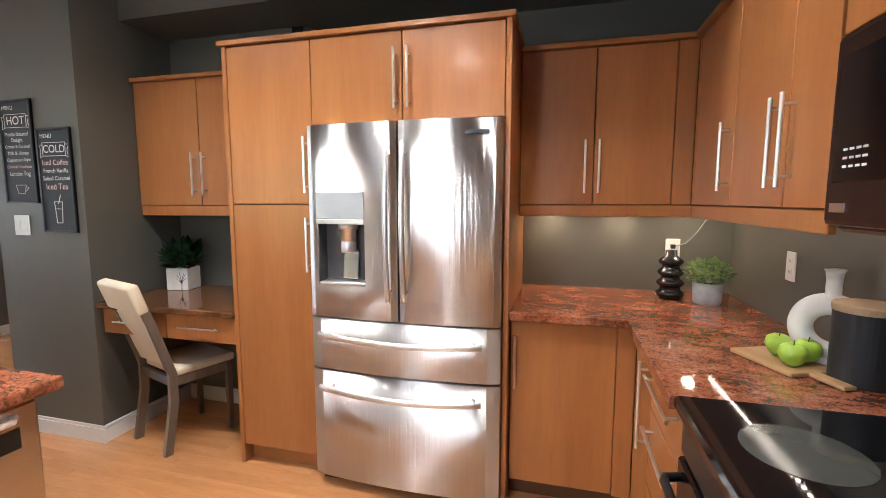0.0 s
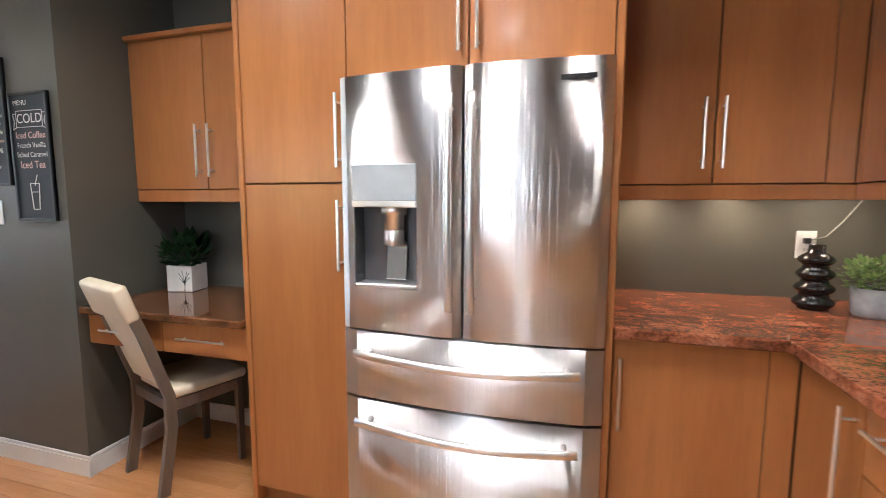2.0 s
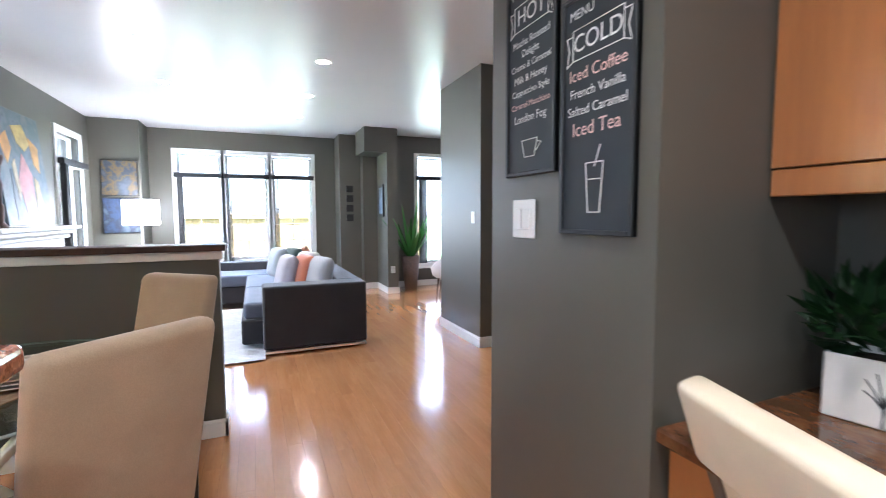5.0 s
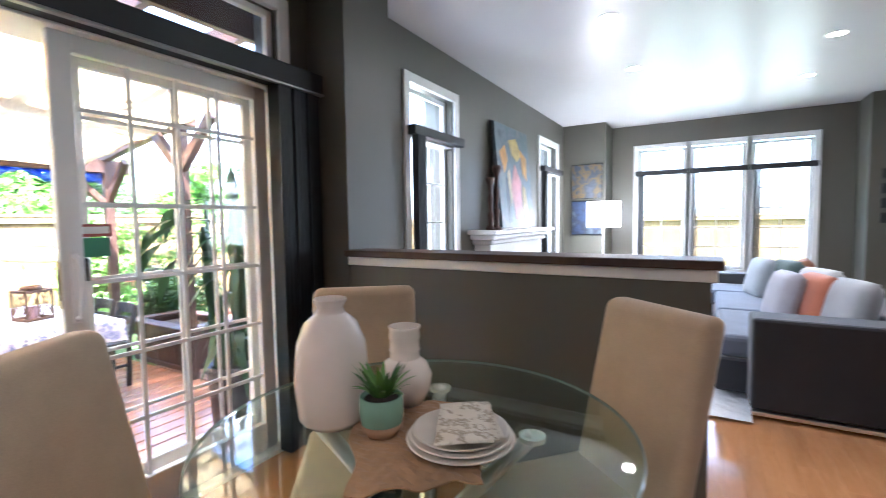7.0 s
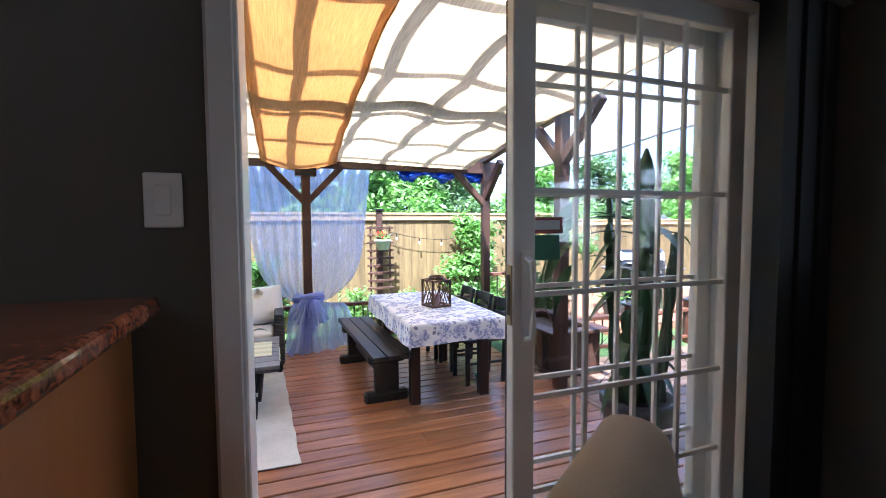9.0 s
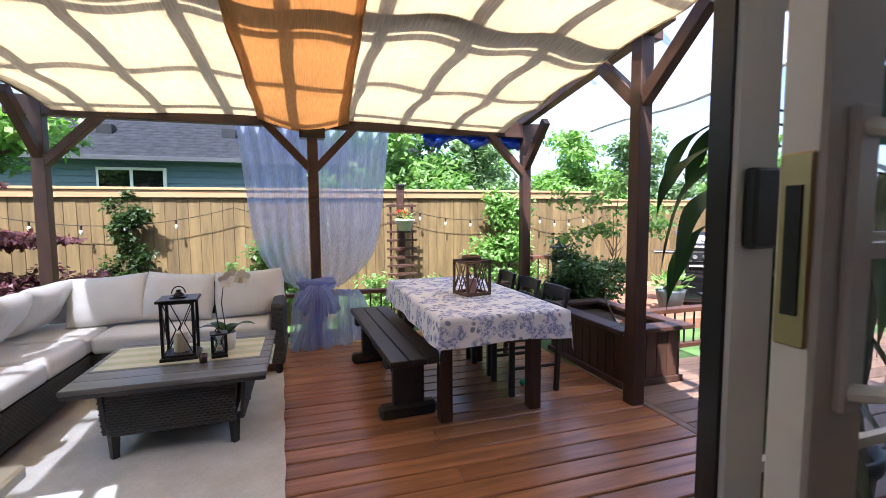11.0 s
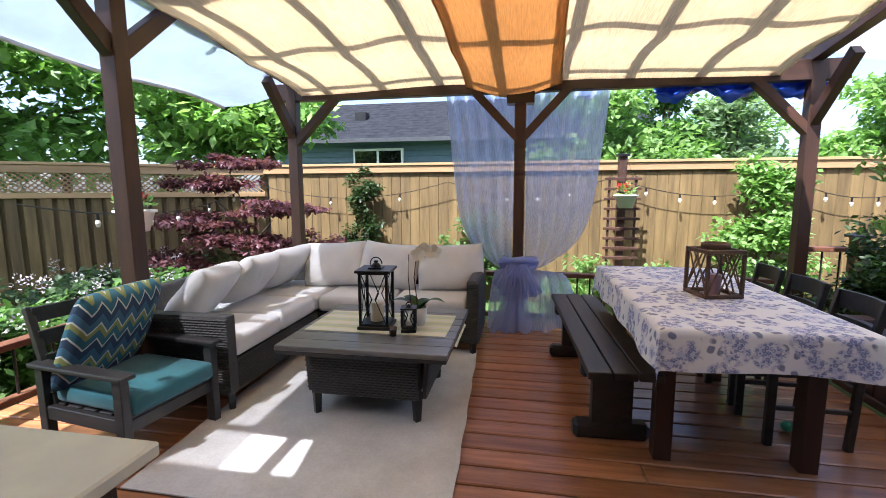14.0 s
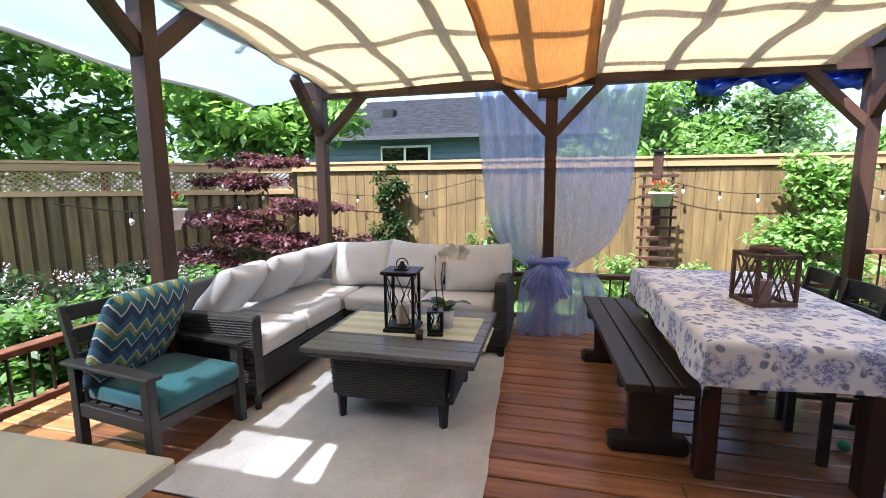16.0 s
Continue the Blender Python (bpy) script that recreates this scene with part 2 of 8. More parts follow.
M_darkwood = wood("dark brown stained timber", (0.045, 0.02, 0.013), (0.085, 0.038, 0.022), 0.5, (6, 6, 0.8), 2.5)
M_blackwood = wood("black stained timber", (0.02, 0.018, 0.017), (0.045, 0.04, 0.036), 0.45, (9, 1, 9), 2.5)
M_deck = wood("stained cedar decking", (0.23, 0.088, 0.036), (0.56, 0.25, 0.11), 0.33, (0.7, 8, 8), 2.4, "Object", "object", 0.35, 0.3)
M_fence = wood("weathered pine fence", (0.1, 0.066, 0.022), (0.23, 0.155, 0.058), 0.75, (7, 7, 0.7), 2.0, "Object", "object", 0.0, 0.15)
M_wicker = plain("dark grey wicker", (0.04, 0.038, 0.037), 0.6, vary=0.25, scale=60, grain=0.4)
M_cushion = fabric("light grey cushion", (0.6, 0.6, 0.59), 0.9, 350, 0.05)
M_rug = fabric("pale woven rug", (0.58, 0.58, 0.57), 0.95, 75, 0.12)
M_grass = plain("lawn", (0.06, 0.115, 0.025), 0.9, vary=0.4, scale=3, grain=0.8)


# ---------------------------------------------------------------- mesh helpers
def box(bm, x0, x1, y0, y1, z0, z1, bevel=0.0, seg=1):
    r = bmesh.ops.create_cube(bm, size=1.0)
    vs = r["verts"]
    for v in vs:
        v.co = Vector((x0 + (v.co.x + 0.5) * (x1 - x0), y0 + (v.co.y + 0.5) * (y1 - y0), z0 + (v.co.z + 0.5) * (z1 - z0)))
    if bevel:
        es = list({e for v in vs for e in v.link_edges})
        bmesh.ops.bevel(bm, geom=es, offset=bevel, segments=seg, affect="EDGES", profile=0.5, clamp_overlap=True)
    return vs


def tube(bm, a, b, r0, r1=None, n=12):
    """A round bar from a to b."""
    a, b = Vector(a), Vector(b)
    r1 = r0 if r1 is None else r1
    d = b - a
    m = Matrix.Translation((a + b) / 2) @ d.to_track_quat("Z", "Y").to_matrix().to_4x4()
    return bmesh.ops.create_cone(bm, cap_ends=True, segments=n, radius1=r0, radius2=r1, depth=d.length, matrix=m)["verts"]


def lathe(bm, profile, centre=(0, 0, 0), n=32):
    """Turn a profile of (radius, height) about the z axis."""
    cx, cy, cz = centre
    rings = []
    for r, z in profile:
        if r < 1e-5:
            rings.append([bm.verts.new((cx, cy, cz + z))])
        else:
            rings.append([bm.verts.new((cx + r * math.cos(2 * math.pi * i / n), cy + r * math.sin(2 * math.pi * i / n), cz + z)) for i in range(n)])
    for p, q in zip(rings, rings[1:]):
        for i in range(n):
            j = (i + 1) % n
            if len(p) == 1 and len(q) == 1:
                continue
            if len(p) == 1:
                bm.faces.new((p[0], q[j], q[i]))
            elif len(q) == 1:
                bm.faces.new((p[i], p[j], q[0]))
            else:
                bm.faces.new((p[i], p[j], q[j], q[i]))


def sweep(bm, points, r, n=8):
    """A bent round bar through points."""
    pts = [Vector(p) for p in points]
    rings = []
    for i, p in enumerate(pts):
        d = (pts[min(i + 1, len(pts) - 1)] - pts[max(i - 1, 0)]).normalized()
        q = d.to_track_quat("Z", "Y")
        rad = r(i / (len(pts) - 1)) if callable(r) else r
        rings.append([bm.verts.new(p + q @ Vector((rad * math.cos(2 * math.pi * k / n), rad * math.sin(2 * math.pi * k / n), 0))) for k in range(n)])
    for a, b in zip(rings, rings[1:]):
        for k in range(n):
            bm.faces.new((a[k], a[(k + 1) % n], b[(k + 1) % n], b[k]))
    bm.faces.new(rings[0][::-1])
    bm.faces.new(rings[-1])


def sheet(bm, fn, nu, nv, thick=0.0):
    """A grid surface fn(u, v) with u and v from 0 to 1; thick gives it a second side."""
    layers = []
    for off in ((0.0, thick) if thick else (0.0,)):
        layers.append([[bm.verts.new(Vector(fn(i / nu, j / nv)) + Vector((0, 0, off))) for j in range(nv + 1)] for i in range(nu + 1)])
    for li, g in enumerate(layers):
        for i in range(nu):
            for j in range(nv):
                f = (g[i][j], g[i + 1][j], g[i + 1][j + 1], g[i][j + 1])
                bm.faces.new(f if (li == len(layers) - 1) else f[::-1])
    if thick:
        lo, hi = layers
        rim = [(i, 0) for i in range(nu)] + [(nu, j) for j in range(nv)] + [(i, nv) for i in range(nu, 0, -1)] + [(0, j) for j in range(nv, 0, -1)]
        for (i, j), (k, l) in zip(rim, rim[1:] + rim[:1]):
            bm.faces.new((lo[i][j], lo[k][l], hi[k][l], hi[i][j]))


def mesh_of(name, bm, mat, smooth=False):
    me = bpy.data.meshes.new(name)
    bmesh.ops.recalc_face_normals(bm, faces=bm.faces)
    bm.to_mesh(me)
    bm.free()
    me.materials.append(mat)
    if smooth:
        me.polygons.foreach_set("use_smooth", [True] * len(me.polygons))
        me.update()
    return me


def part(name, bm, mat, parent=None, label="", smooth=False, m=None):
    ob = new(name, mesh_of(name, bm, mat, smooth))
    if parent is not None:
        ob.parent = parent
    if m is not None:
        ob.matrix_basis = m
    if label:
        tagged(ob, label)
    return ob


def boxpart(name, dims, mat, parent=None, label="", bevel=0.003, m=None, seg=1):
    bm = bmesh.new()
    box(bm, *dims, bevel=bevel, seg=seg)
    return part(name, bm, mat, parent, label, m=m)


def tubepart(name, a, b, r, mat, parent=None, label="", r1=None, n=12):
    bm = bmesh.new()
    tube(bm, a, b, r, r1, n)
    return part(name, bm, mat, parent, label, smooth=False)


def thing(name, label, category, m=None, group="", kind=""):
    ob = new(name)
    ob.empty_display_size = 0.1
    if m is not None:
        ob.matrix_basis = m
    return tagged(ob, label, category, group, kind)


def structure(name, dims_list, mat, label, bevel=0.0):
    bm = bmesh.new()
    for d in dims_list:
        box(bm, *d, bevel=bevel)
    return tagged(part(name, bm, mat), label, "", "", "structure")


def wall_with_holes(name, axis, plane0, plane1, a0, a1, z0, z1, holes, mat, label):
    """A wall along x (axis 'x', between y planes) or along y, pierced by holes (a0, a1, z0, z1)."""
    cuts = sorted({a0, a1, *[h[0] for h in holes], *[h[1] for h in holes]})
    dims = []
    for s, e in zip(cuts, cuts[1:]):
        zs = [z0]
        for h in sorted((h for h in holes if h[0] <= s and h[1] >= e), key=lambda h: h[2]):
            zs += [h[2], h[3]]
        zs.append(z1)
        for lo, hi in zip(zs[0::2], zs[1::2]):
            if hi - lo > 1e-4:
                dims.append((s, e, plane0, plane1, lo, hi) if axis == "x" else (plane0, plane1, s, e, lo, hi))
    return structure(name, dims, mat, label)


def cushion(bm, sx, sy, sz, m, n=10, puff=0.5):
    """A stuffed cushion: a rounded slab with bulging faces."""
    grid = {}
    for side in (-1, 1):
        for i in range(n + 1):
            for j in range(n + 1):
                u, v = i / n * 2 - 1, j / n * 2 - 1
                edge = max(abs(u), abs(v))
                h = sz / 2 * ((1 - abs(u) ** 4) * (1 - abs(v) ** 4)) ** puff
                k = 1 - 0.05 * (1 - edge) - 0.03 * (u * u * v * v)
                if edge >= 1 - 1e-6:
                    if side == -1:
                        grid[0, i, j] = bm.verts.new(m @ Vector((u * sx / 2 * k, v * sy / 2 * k, 0)))
                        grid[1, i, j] = grid[0, i, j]
                else:
                    grid[(side + 1) // 2, i, j] = bm.verts.new(m @ Vector((u * sx / 2, v * sy / 2, side * h)))
    for s in (0, 1):
        for i in range(n):
            for j in range(n):
                f = [grid[s, i, j], grid[s, i + 1, j], grid[s, i + 1, j + 1], grid[s, i, j + 1]]
                bm.faces.new(f if s else f[::-1])


# ---------------------------------------------------------------- the house: floor, walls, ceiling
D = -0.2        # deck level
CEIL = 2.72
tagged(structure("floor", [(-11.0, 0.6, -1.5, 8.2, -0.1, -0.012)], M_cabdark, "subfloor under oak strip flooring"), "honey oak strip flooring through kitchen and living room")
structure("ceiling", [(-11.2, -1.9, -1.6, 8.3, CEIL, CEIL + 0.12), (-1.9, 0.7, -1.6, 8.3, CEIL, CEIL + 0.12)], M_ceiling, "white satin painted ceiling")

# south wall of kitchen and dining, pierced by the patio door, its transom and the kitchen window
wall_with_holes("wall_south", "x", -1.62, -1.43, -5.28, 0.7, -0.25, CEIL,
                [(-4.93, -3.17, -0.02, 2.06), (-4.93, -3.17, 2.14, 2.5), (-1.7, -1.15, 1.1, 2.2)], M_wall, "olive grey painted wall with patio door")
wall_with_holes("wall_living_south", "x", -1.62, -1.32, -10.3, -5.28, -0.25, CEIL,
                [(-6.72, -6.02, 0.25, 2.38), (-9.86, -9.07, 0.25, 2.38)], M_wall, "olive grey painted living room wall")
structure("wall_west_return", [(-10.9, -10.22, -1.62, -0.69, -0.25, CEIL)], M_wall, "olive grey wall beside the bay")
wall_with_holes("wall_west", "y", -10.95, -10.79, -0.69, 2.25, -0.25, CEIL,
                [(-0.3, 0.33, 0.55, 2.38), (0.42, 1.07, 0.55, 2.38), (1.17, 1.82, 0.55, 2.38)], M_wall, "olive grey wall with three tall windows")
structure("wall_west_pier", [(-10.95, -10.3, 2.25, 2.62, -0.25, CEIL)], M_wall, "olive grey pier beside the bay windows")
structure("wall_niche", [(-10.95, -10.1, 2.62, 2.87, -0.25, CEIL), (-10.95, -9.44, 2.87, 3.05, -0.25, CEIL), (-10.1, -9.44, 2.5, 2.87, 2.33, CEIL)], M_wall, "olive grey niche wall with dropped bulkhead")
wall_with_holes("wall_front", "y", -10.2, -10.06, 3.05, 8.2, -0.25, CEIL, [(3.62, 4.5, 0.42, 2.4), (5.62, 7.4, 0.42, 2.4)], M_wall, "olive grey front wall with large windows")
structure("wall_north", [(-10.2, -2.9, 8.05, 8.2, -0.25, CEIL), (-3.0, -2.86, 2.6, 8.05, -0.25, CEIL)], M_wall, "olive grey painted wall closing the room")
structure("pillar", [(-7.1, -6.11, 2.85, 3.05, 0.0, CEIL)], M_wall, "olive grey painted wall pier between the rooms")
structure("wall_boards", [(-3.66, -2.96, 1.615, 2.6, 0.0, CEIL)], M_wall, "olive grey painted wall end holding the chalk boards")
structure("wall_kitchen_back", [(-2.96, -2.02, 2.26, 2.6, -0.1, CEIL), (-2.02, 0.68, 2.392, 2.6, -0.1, CEIL)], M_wall, "olive grey kitchen wall")
structure("wall_kitchen_east", [(0.525, 0.68, -1.43, 2.392, -0.1, CEIL)], M_wall, "olive grey kitchen wall behind the stove")
structure("soffit", [(-2.96, -1.9, 1.9, 2.26, 2.5, CEIL), (-1.9, 0.525, 1.3, 2.392, 2.5, CEIL)], M_wall, "olive grey soffit above the cabinets")
structure("wall_pier", [(-5.56, -5.146, -1.432, -1.14, -0.1, CEIL)], M_wall, "olive grey wall pier beside the patio door blind")
structure("half_wall", [(-5.27, -5.15, -1.14, 0.65, 0.0, 1.05)], M_wall, "olive grey half wall between dining and living")


def run_box(name, dims, mat, label, bevel=0.004):
    return tagged(boxpart(name, dims, mat, bevel=bevel), label, "", "", "structure")


run_box("half_wall_cap", (-5.32, -5.1, -1.138, 0.69, 1.1, 1.135), M_darkwood, "dark stained wooden cap on the half wall")
run_box("half_wall_trim", (-5.29, -5.13, -1.138, 0.67, 1.05, 1.1), M_white, "white moulding under the half wall cap")

# baseboards
BASE = [(-3.68, -2.94, 1.6, 1.615), (-2.96, -2.945, 1.615, 2.26), (-2.945, -2.03, 2.245, 2.26), (-3.675, -3.66, 1.615, 2.6),
        (-7.12, -6.09, 2.835, 2.85), (-6.11, -6.095, 2.85, 3.065), (-7.115, -7.1, 2.85, 3.05), (-5.15, -5.135, -1.138, 0.665), (-5.146, -5.131, -1.43, -1.14),
        (-5.285, -5.135, 0.65, 0.665), (-5.285, -5.27, -1.14, 0.65), (-10.22, -10.205, -1.32, -0.68), (-10.79, -10.775, -0.69, 2.25), (-10.3, -10.285, 2.24, 2.62),
        (-10.1, -10.085, 2.62, 2.87), (-10.1, -9.425, 2.855, 2.87), (-9.44, -9.425, 2.87, 3.065), (-10.06, -10.045, 3.05, 8.05), (-10.2, -5.56, -1.32, -1.305)]
for x0, x1, y0, y1 in BASE:
    bm = bmesh.new()
    box(bm, x0, x1, y0, y1, 0.0, 0.085)
    nx, ny = (0.004, 0) if x1 - x0 < 0.03 else (0, 0.004)
    box(bm, x0 + nx, x1 - nx, y0 + ny, y1 - ny, 0.085, 0.105, 0.003)
    tagged(part("baseboard", bm, M_white), "white moulded baseboard", "", "", "structure")


def window(name, axis, plane, a0, a1, z0, z1, transom=0.0, bars=(0, 0), inward=1, label="", deep=0.14):
    """A white window in a wall: frame, sill, transom bar, glazing bars and panes. plane: the inner face of the wall."""
    w = tagged(new(name), label, "", "", "structure")

    def put(pn, s, e, d0, d1, lo, hi, mat, bevel=0.003):
        p0, p1 = sorted((plane + inward * d0, plane + inward * d1))
        dims = (s, e, p0, p1, lo, hi) if axis == "x" else (p0, p1, s, e, lo, hi)
        return boxpart(pn, dims, mat, w, bevel=bevel)
    t = 0.07
    put("frame", a0 - t, a0, -0.02, 0.022, z0 - t, z1 + t, M_white)
    put("frame", a1, a1 + t, -0.02, 0.022, z0 - t, z1 + t, M_white)
    put("frame", a0, a1, -0.02, 0.02, z1, z1 + t, M_white)
    put("sill", a0 - t, a1 + t, 0.0, 0.05, z0 - t - 0.03, z0 - t, M_white)
    put("frame", a0, a1, -0.02, 0.02, z0 - t, z0, M_white)
    s = 0.035
    put("sash", a0, a0 + s, -deep + 0.02, -deep + 0.06, z0, z1, M_white)
    put("sash", a1 - s, a1, -deep + 0.02, -deep + 0.06, z0, z1, M_white)
    put("sash", a0 + s, a1 - s, -deep + 0.02, -deep + 0.06, z0, z0 + s, M_white)
    put("sash", a0 + s, a1 - s, -deep + 0.02, -deep + 0.06, z1 - s, z1, M_white)
    zt = z1
    if transom:
        zt = z1 - transom
        put("transom_bar", a0, a1, -deep + 0.0, 0.0, zt - 0.05, zt, M_white)
    nx, nz = bars
    for i in range(1, nx + 1):
        c = a0 + s + (a1 - a0 - 2 * s) * i / (nx + 1)
        put("glazing_bar", c - 0.006, c + 0.006, -deep + 0.03, -deep + 0.045, z0 + s, zt - 0.05 if transom else z1 - s, M_white, 0)
    for i in range(1, nz + 1):
        c = z0 + s + (zt - z0 - 2 * s) * i / (nz + 1)
        put("glazing_bar", a0 + s, a1 - s, -deep + 0.031, -deep + 0.044, c - 0.006, c + 0.006, M_white, 0)
    g = put("pane", a0 + s, a1 - s, -deep + 0.036, -deep + 0.04, z0 + s, z1 - s, M_glass, 0)
    g.visible_shadow = False
    return w


window("window_1", "x", -1.32, -6.72, -6.02, 0.25, 2.34, 0.36, (2, 4), 1, "tall white window with transom and black blind")
window("window_2", "x", -1.32, -9.86, -9.07, 0.25, 2.34, 0.36, (2, 4), 1, "tall white window with transom beside the fireplace")
for i, (a, b) in enumerate(((-0.3, 0.33), (0.42, 1.07), (1.17, 1.82))):
    window("window_%d" % (3 + i), "y", -10.79, a, b, 0.55, 2.34, 0.33, (1, 4), 1, "tall white casement window with transom in the bay")
window("window_6", "y", -10.06, 3.62, 4.5, 0.42, 2.36, 0.35, (2, 4), 1, "tall white front window with transom and black blind")
window("window_7", "y", -10.06, 5.62, 7.4, 0.42, 2.36, 0.4, (2, 0), 1, "wide white front window with transom and black blind")
window("window_8", "x", -1.43, -1.7, -1.15, 1.1, 2.2, 0, (1, 0), 1, "white kitchen window above the counter")
window("window_9", "x", -1.43, -4.93, -3.17, 2.16, 2.46, 0, (1, 0), 1, "white transom window above the patio door", 0.1)


def blind_band(axis, plane, a0, a1, z, drop, side):
    t = thing("roller_blind", "black vertical blind pulled aside with its headrail on the window", "blind")
    if axis == "x":
        boxpart("headrail", (a0 - 0.04, a1 + 0.04, plane, plane + 0.07, z - 0.06, z + 0.01), M_blind, t)
        for k in range(5):
            c = side[0] + (side[1] - side[0]) * (k + 0.5) / 5
            boxpart("vane", (c - 0.006, c + 0.006, plane + 0.004 + 0.004 * (k % 2), plane + 0.065, drop, z - 0.06), M_blind, t, bevel=0)
    else:
        boxpart("headrail", (plane, plane + 0.07, a0 - 0.04, a1 + 0.04, z - 0.06, z + 0.01), M_blind, t)
        for k in range(5):
            c = side[0] + (side[1] - side[0]) * (k + 0.5) / 5
            boxpart("vane", (plane + 0.004 + 0.004 * (k % 2), plane + 0.065, c - 0.006, c + 0.006, drop, z - 0.06), M_blind, t, bevel=0)


blind_band("x", -1.298, -6.72, -6.02, 2.0, 0.25, (-6.14, -6.02))
blind_band("x", -1.298, -9.86, -9.07, 2.0, 0.25, (-9.19, -9.07))
for a, b in ((-0.3, 0.33), (0.42, 1.07), (1.17, 1.82)):
    blind_band("y", -10.768, a, b, 2.0, 0.5, (a, a + 0.09))
blind_band("y", -10.038, 3.62, 4.5, 2.0, 0.42, (3.62, 3.78))
blind_band("y", -10.038, 5.62, 7.4, 2.0, 0.42, (7.15, 7.4))

# ---------------------------------------------------------------- patio door
door = tagged(new("door_1"), "white sliding patio door standing half open with gridded glass", "", "", "structure")
for n_, d_ in (("frame", (-3.21, -3.14, -1.67, -1.41, -0.02, 2.06)), ("frame", (-4.97, -4.9, -1.67, -1.41, -0.02, 2.06)),
               ("frame", (-4.9, -3.21, -1.67, -1.41, 2.02, 2.14)), ("sill", (-4.9, -3.21, -1.7, -1.42, -0.02, 0.022))):
    boxpart(n_, d_, M_white, door, bevel=0.004)
boxpart("track", (-4.9, -3.21, -1.515, -1.5, 0.022, 0.035), M_chrome, door)
boxpart("trim", (-3.2, -3.145, -1.41, -1.402, 0.0, 2.02), M_white, door, bevel=0.003)


def slider(x0, x1, y, handle):
    p = new("sliding_panel")
    p.parent = door
    for d_ in ((x0, x0 + 0.075, y - 0.02, y + 0.02, 0.036, 2.02), (x1 - 0.075, x1, y - 0.02, y + 0.02, 0.036, 2.02),
               (x0 + 0.075, x1 - 0.075, y - 0.02, y + 0.02, 0.036, 0.19), (x0 + 0.075, x1 - 0.075, y - 0.02, y + 0.02, 1.95, 2.02)):
        boxpart("stile", d_, M_white, p, bevel=0.004)
    for i in range(1, 4):
        c = x0 + 0.075 + (x1 - x0 - 0.15) * i / 4
        boxpart("glazing_bar", (c - 0.008, c + 0.008, y - 0.007, y + 0.006, 0.19, 1.95), M_white, p, bevel=0)
    for z in (0.453, 0.749, 1.067, 1.379, 1.744):
        boxpart("glazing_bar", (x0 + 0.075, x1 - 0.075, y - 0.006, y + 0.007, z - 0.008, z + 0.008), M_white, p, bevel=0)
    g = boxpart("pane", (x0 + 0.075, x1 - 0.075, y - 0.002, y + 0.002, 0.19, 1.95), M_glass, p, bevel=0)
    g.visible_shadow = False
    if handle:
        bm = bmesh.new()
        hx = x1 - 0.04
        box(bm, hx - 0.014, hx + 0.014, y + 0.02, y + 0.03, 0.92, 1.2, 0.003)
        sweep(bm, [(hx, y + 0.028, 1.18), (hx, y + 0.06, 1.17), (hx, y + 0.066, 1.12), (hx, y + 0.066, 1.0), (hx, y + 0.06, 0.95), (hx, y + 0.028, 0.94)], 0.009)
        part("handle", bm, M_white, p, "white pull handle with lock")


slider(-4.86, -3.92, -1.475, True)
slider(-4.9, -4.0, -1.625, False)
boxpart("latch", (-4.06, -4.012, -1.605, -1.585, 1.06, 1.16), M_black, door, "black catch on the outer stile", bevel=0.004)
# thin black strip up the free edge of the outer panel
boxpart("edge_strip", (-4.0, -3.994, -1.64, -1.61, 0.04, 2.0), M_black, door, "thin black strip on the edge of the outer stile", bevel=0)
bm = bmesh.new()
box(bm, -3.921, -3.916, -1.49, -1.46, 0.98, 1.16, 0.002)
part("lock_plate", bm, plain("tarnished brass", (0.45, 0.38, 0.22), 0.35, 1.0), door, "tarnished brass lock plate")
boxpart("lock_slot", (-3.917, -3.914, -1.482, -1.468, 1.01, 1.13), M_black, door, "dark lock slot", bevel=0)

# ---------------------------------------------------------------- kitchen
def bar_handle(parent, a, b, out, r=0.006, stand=0.035):
    """A straight bar handle from a to b, held off its door by two studs along out."""
    a, b, out = Vector(a), Vector(b), Vector(out).normalized()
    bm = bmesh.new()
    d = (b - a).normalized()
    tube(bm, a + out * stand, b + out * stand, r, n=10)
    for p in (a + d * 0.03, b - d * 0.03):
        tube(bm, p, p + out * stand, r * 0.8, n=8)
    return part("handle", bm, M_chrome, parent, "satin nickel bar handle")


def door_panel(parent, dims, name="door"):
    return boxpart(name, dims, M_cab, parent, bevel=0.002)


# tall fridge tower
tower = thing("tall_cabinet", "cherry wood tall pantry cabinet surrounding the refrigerator", "cabinet")
boxpart("side_panel", (-2.03, -2.005, 1.645, 2.39, 0.0, 2.19), M_cab, tower)
boxpart("side_panel", (-0.61, -0.585, 1.645, 2.39, 0.0, 2.19), M_cab, tower)
boxpart("side_panel", (-1.56, -1.54, 1.69, 2.39, 0.1, 2.19), M_cab, tower)
boxpart("carcass", (-2.005, -1.56, 1.672, 2.385, 0.1, 2.185), M_cabdark, tower)
boxpart("carcass", (-1.54, -0.61, 1.672, 2.385, 1.79, 2.185), M_cabdark, tower)
boxpart("top_cap", (-2.045, -0.57, 1.63, 2.39, 2.19, 2.215), M_cab, tower)
boxpart("toe_kick", (-2.005, -1.56, 1.71, 1.73, 0.0, 0.1), M_cab, tower)
d_ = door_panel(tower, (-2.003, -1.54, 1.65, 1.671, 0.11, 1.408))
bar_handle(d_, (-1.568, 1.65, 1.08), (-1.568, 1.65, 1.348), (0, -1, 0))
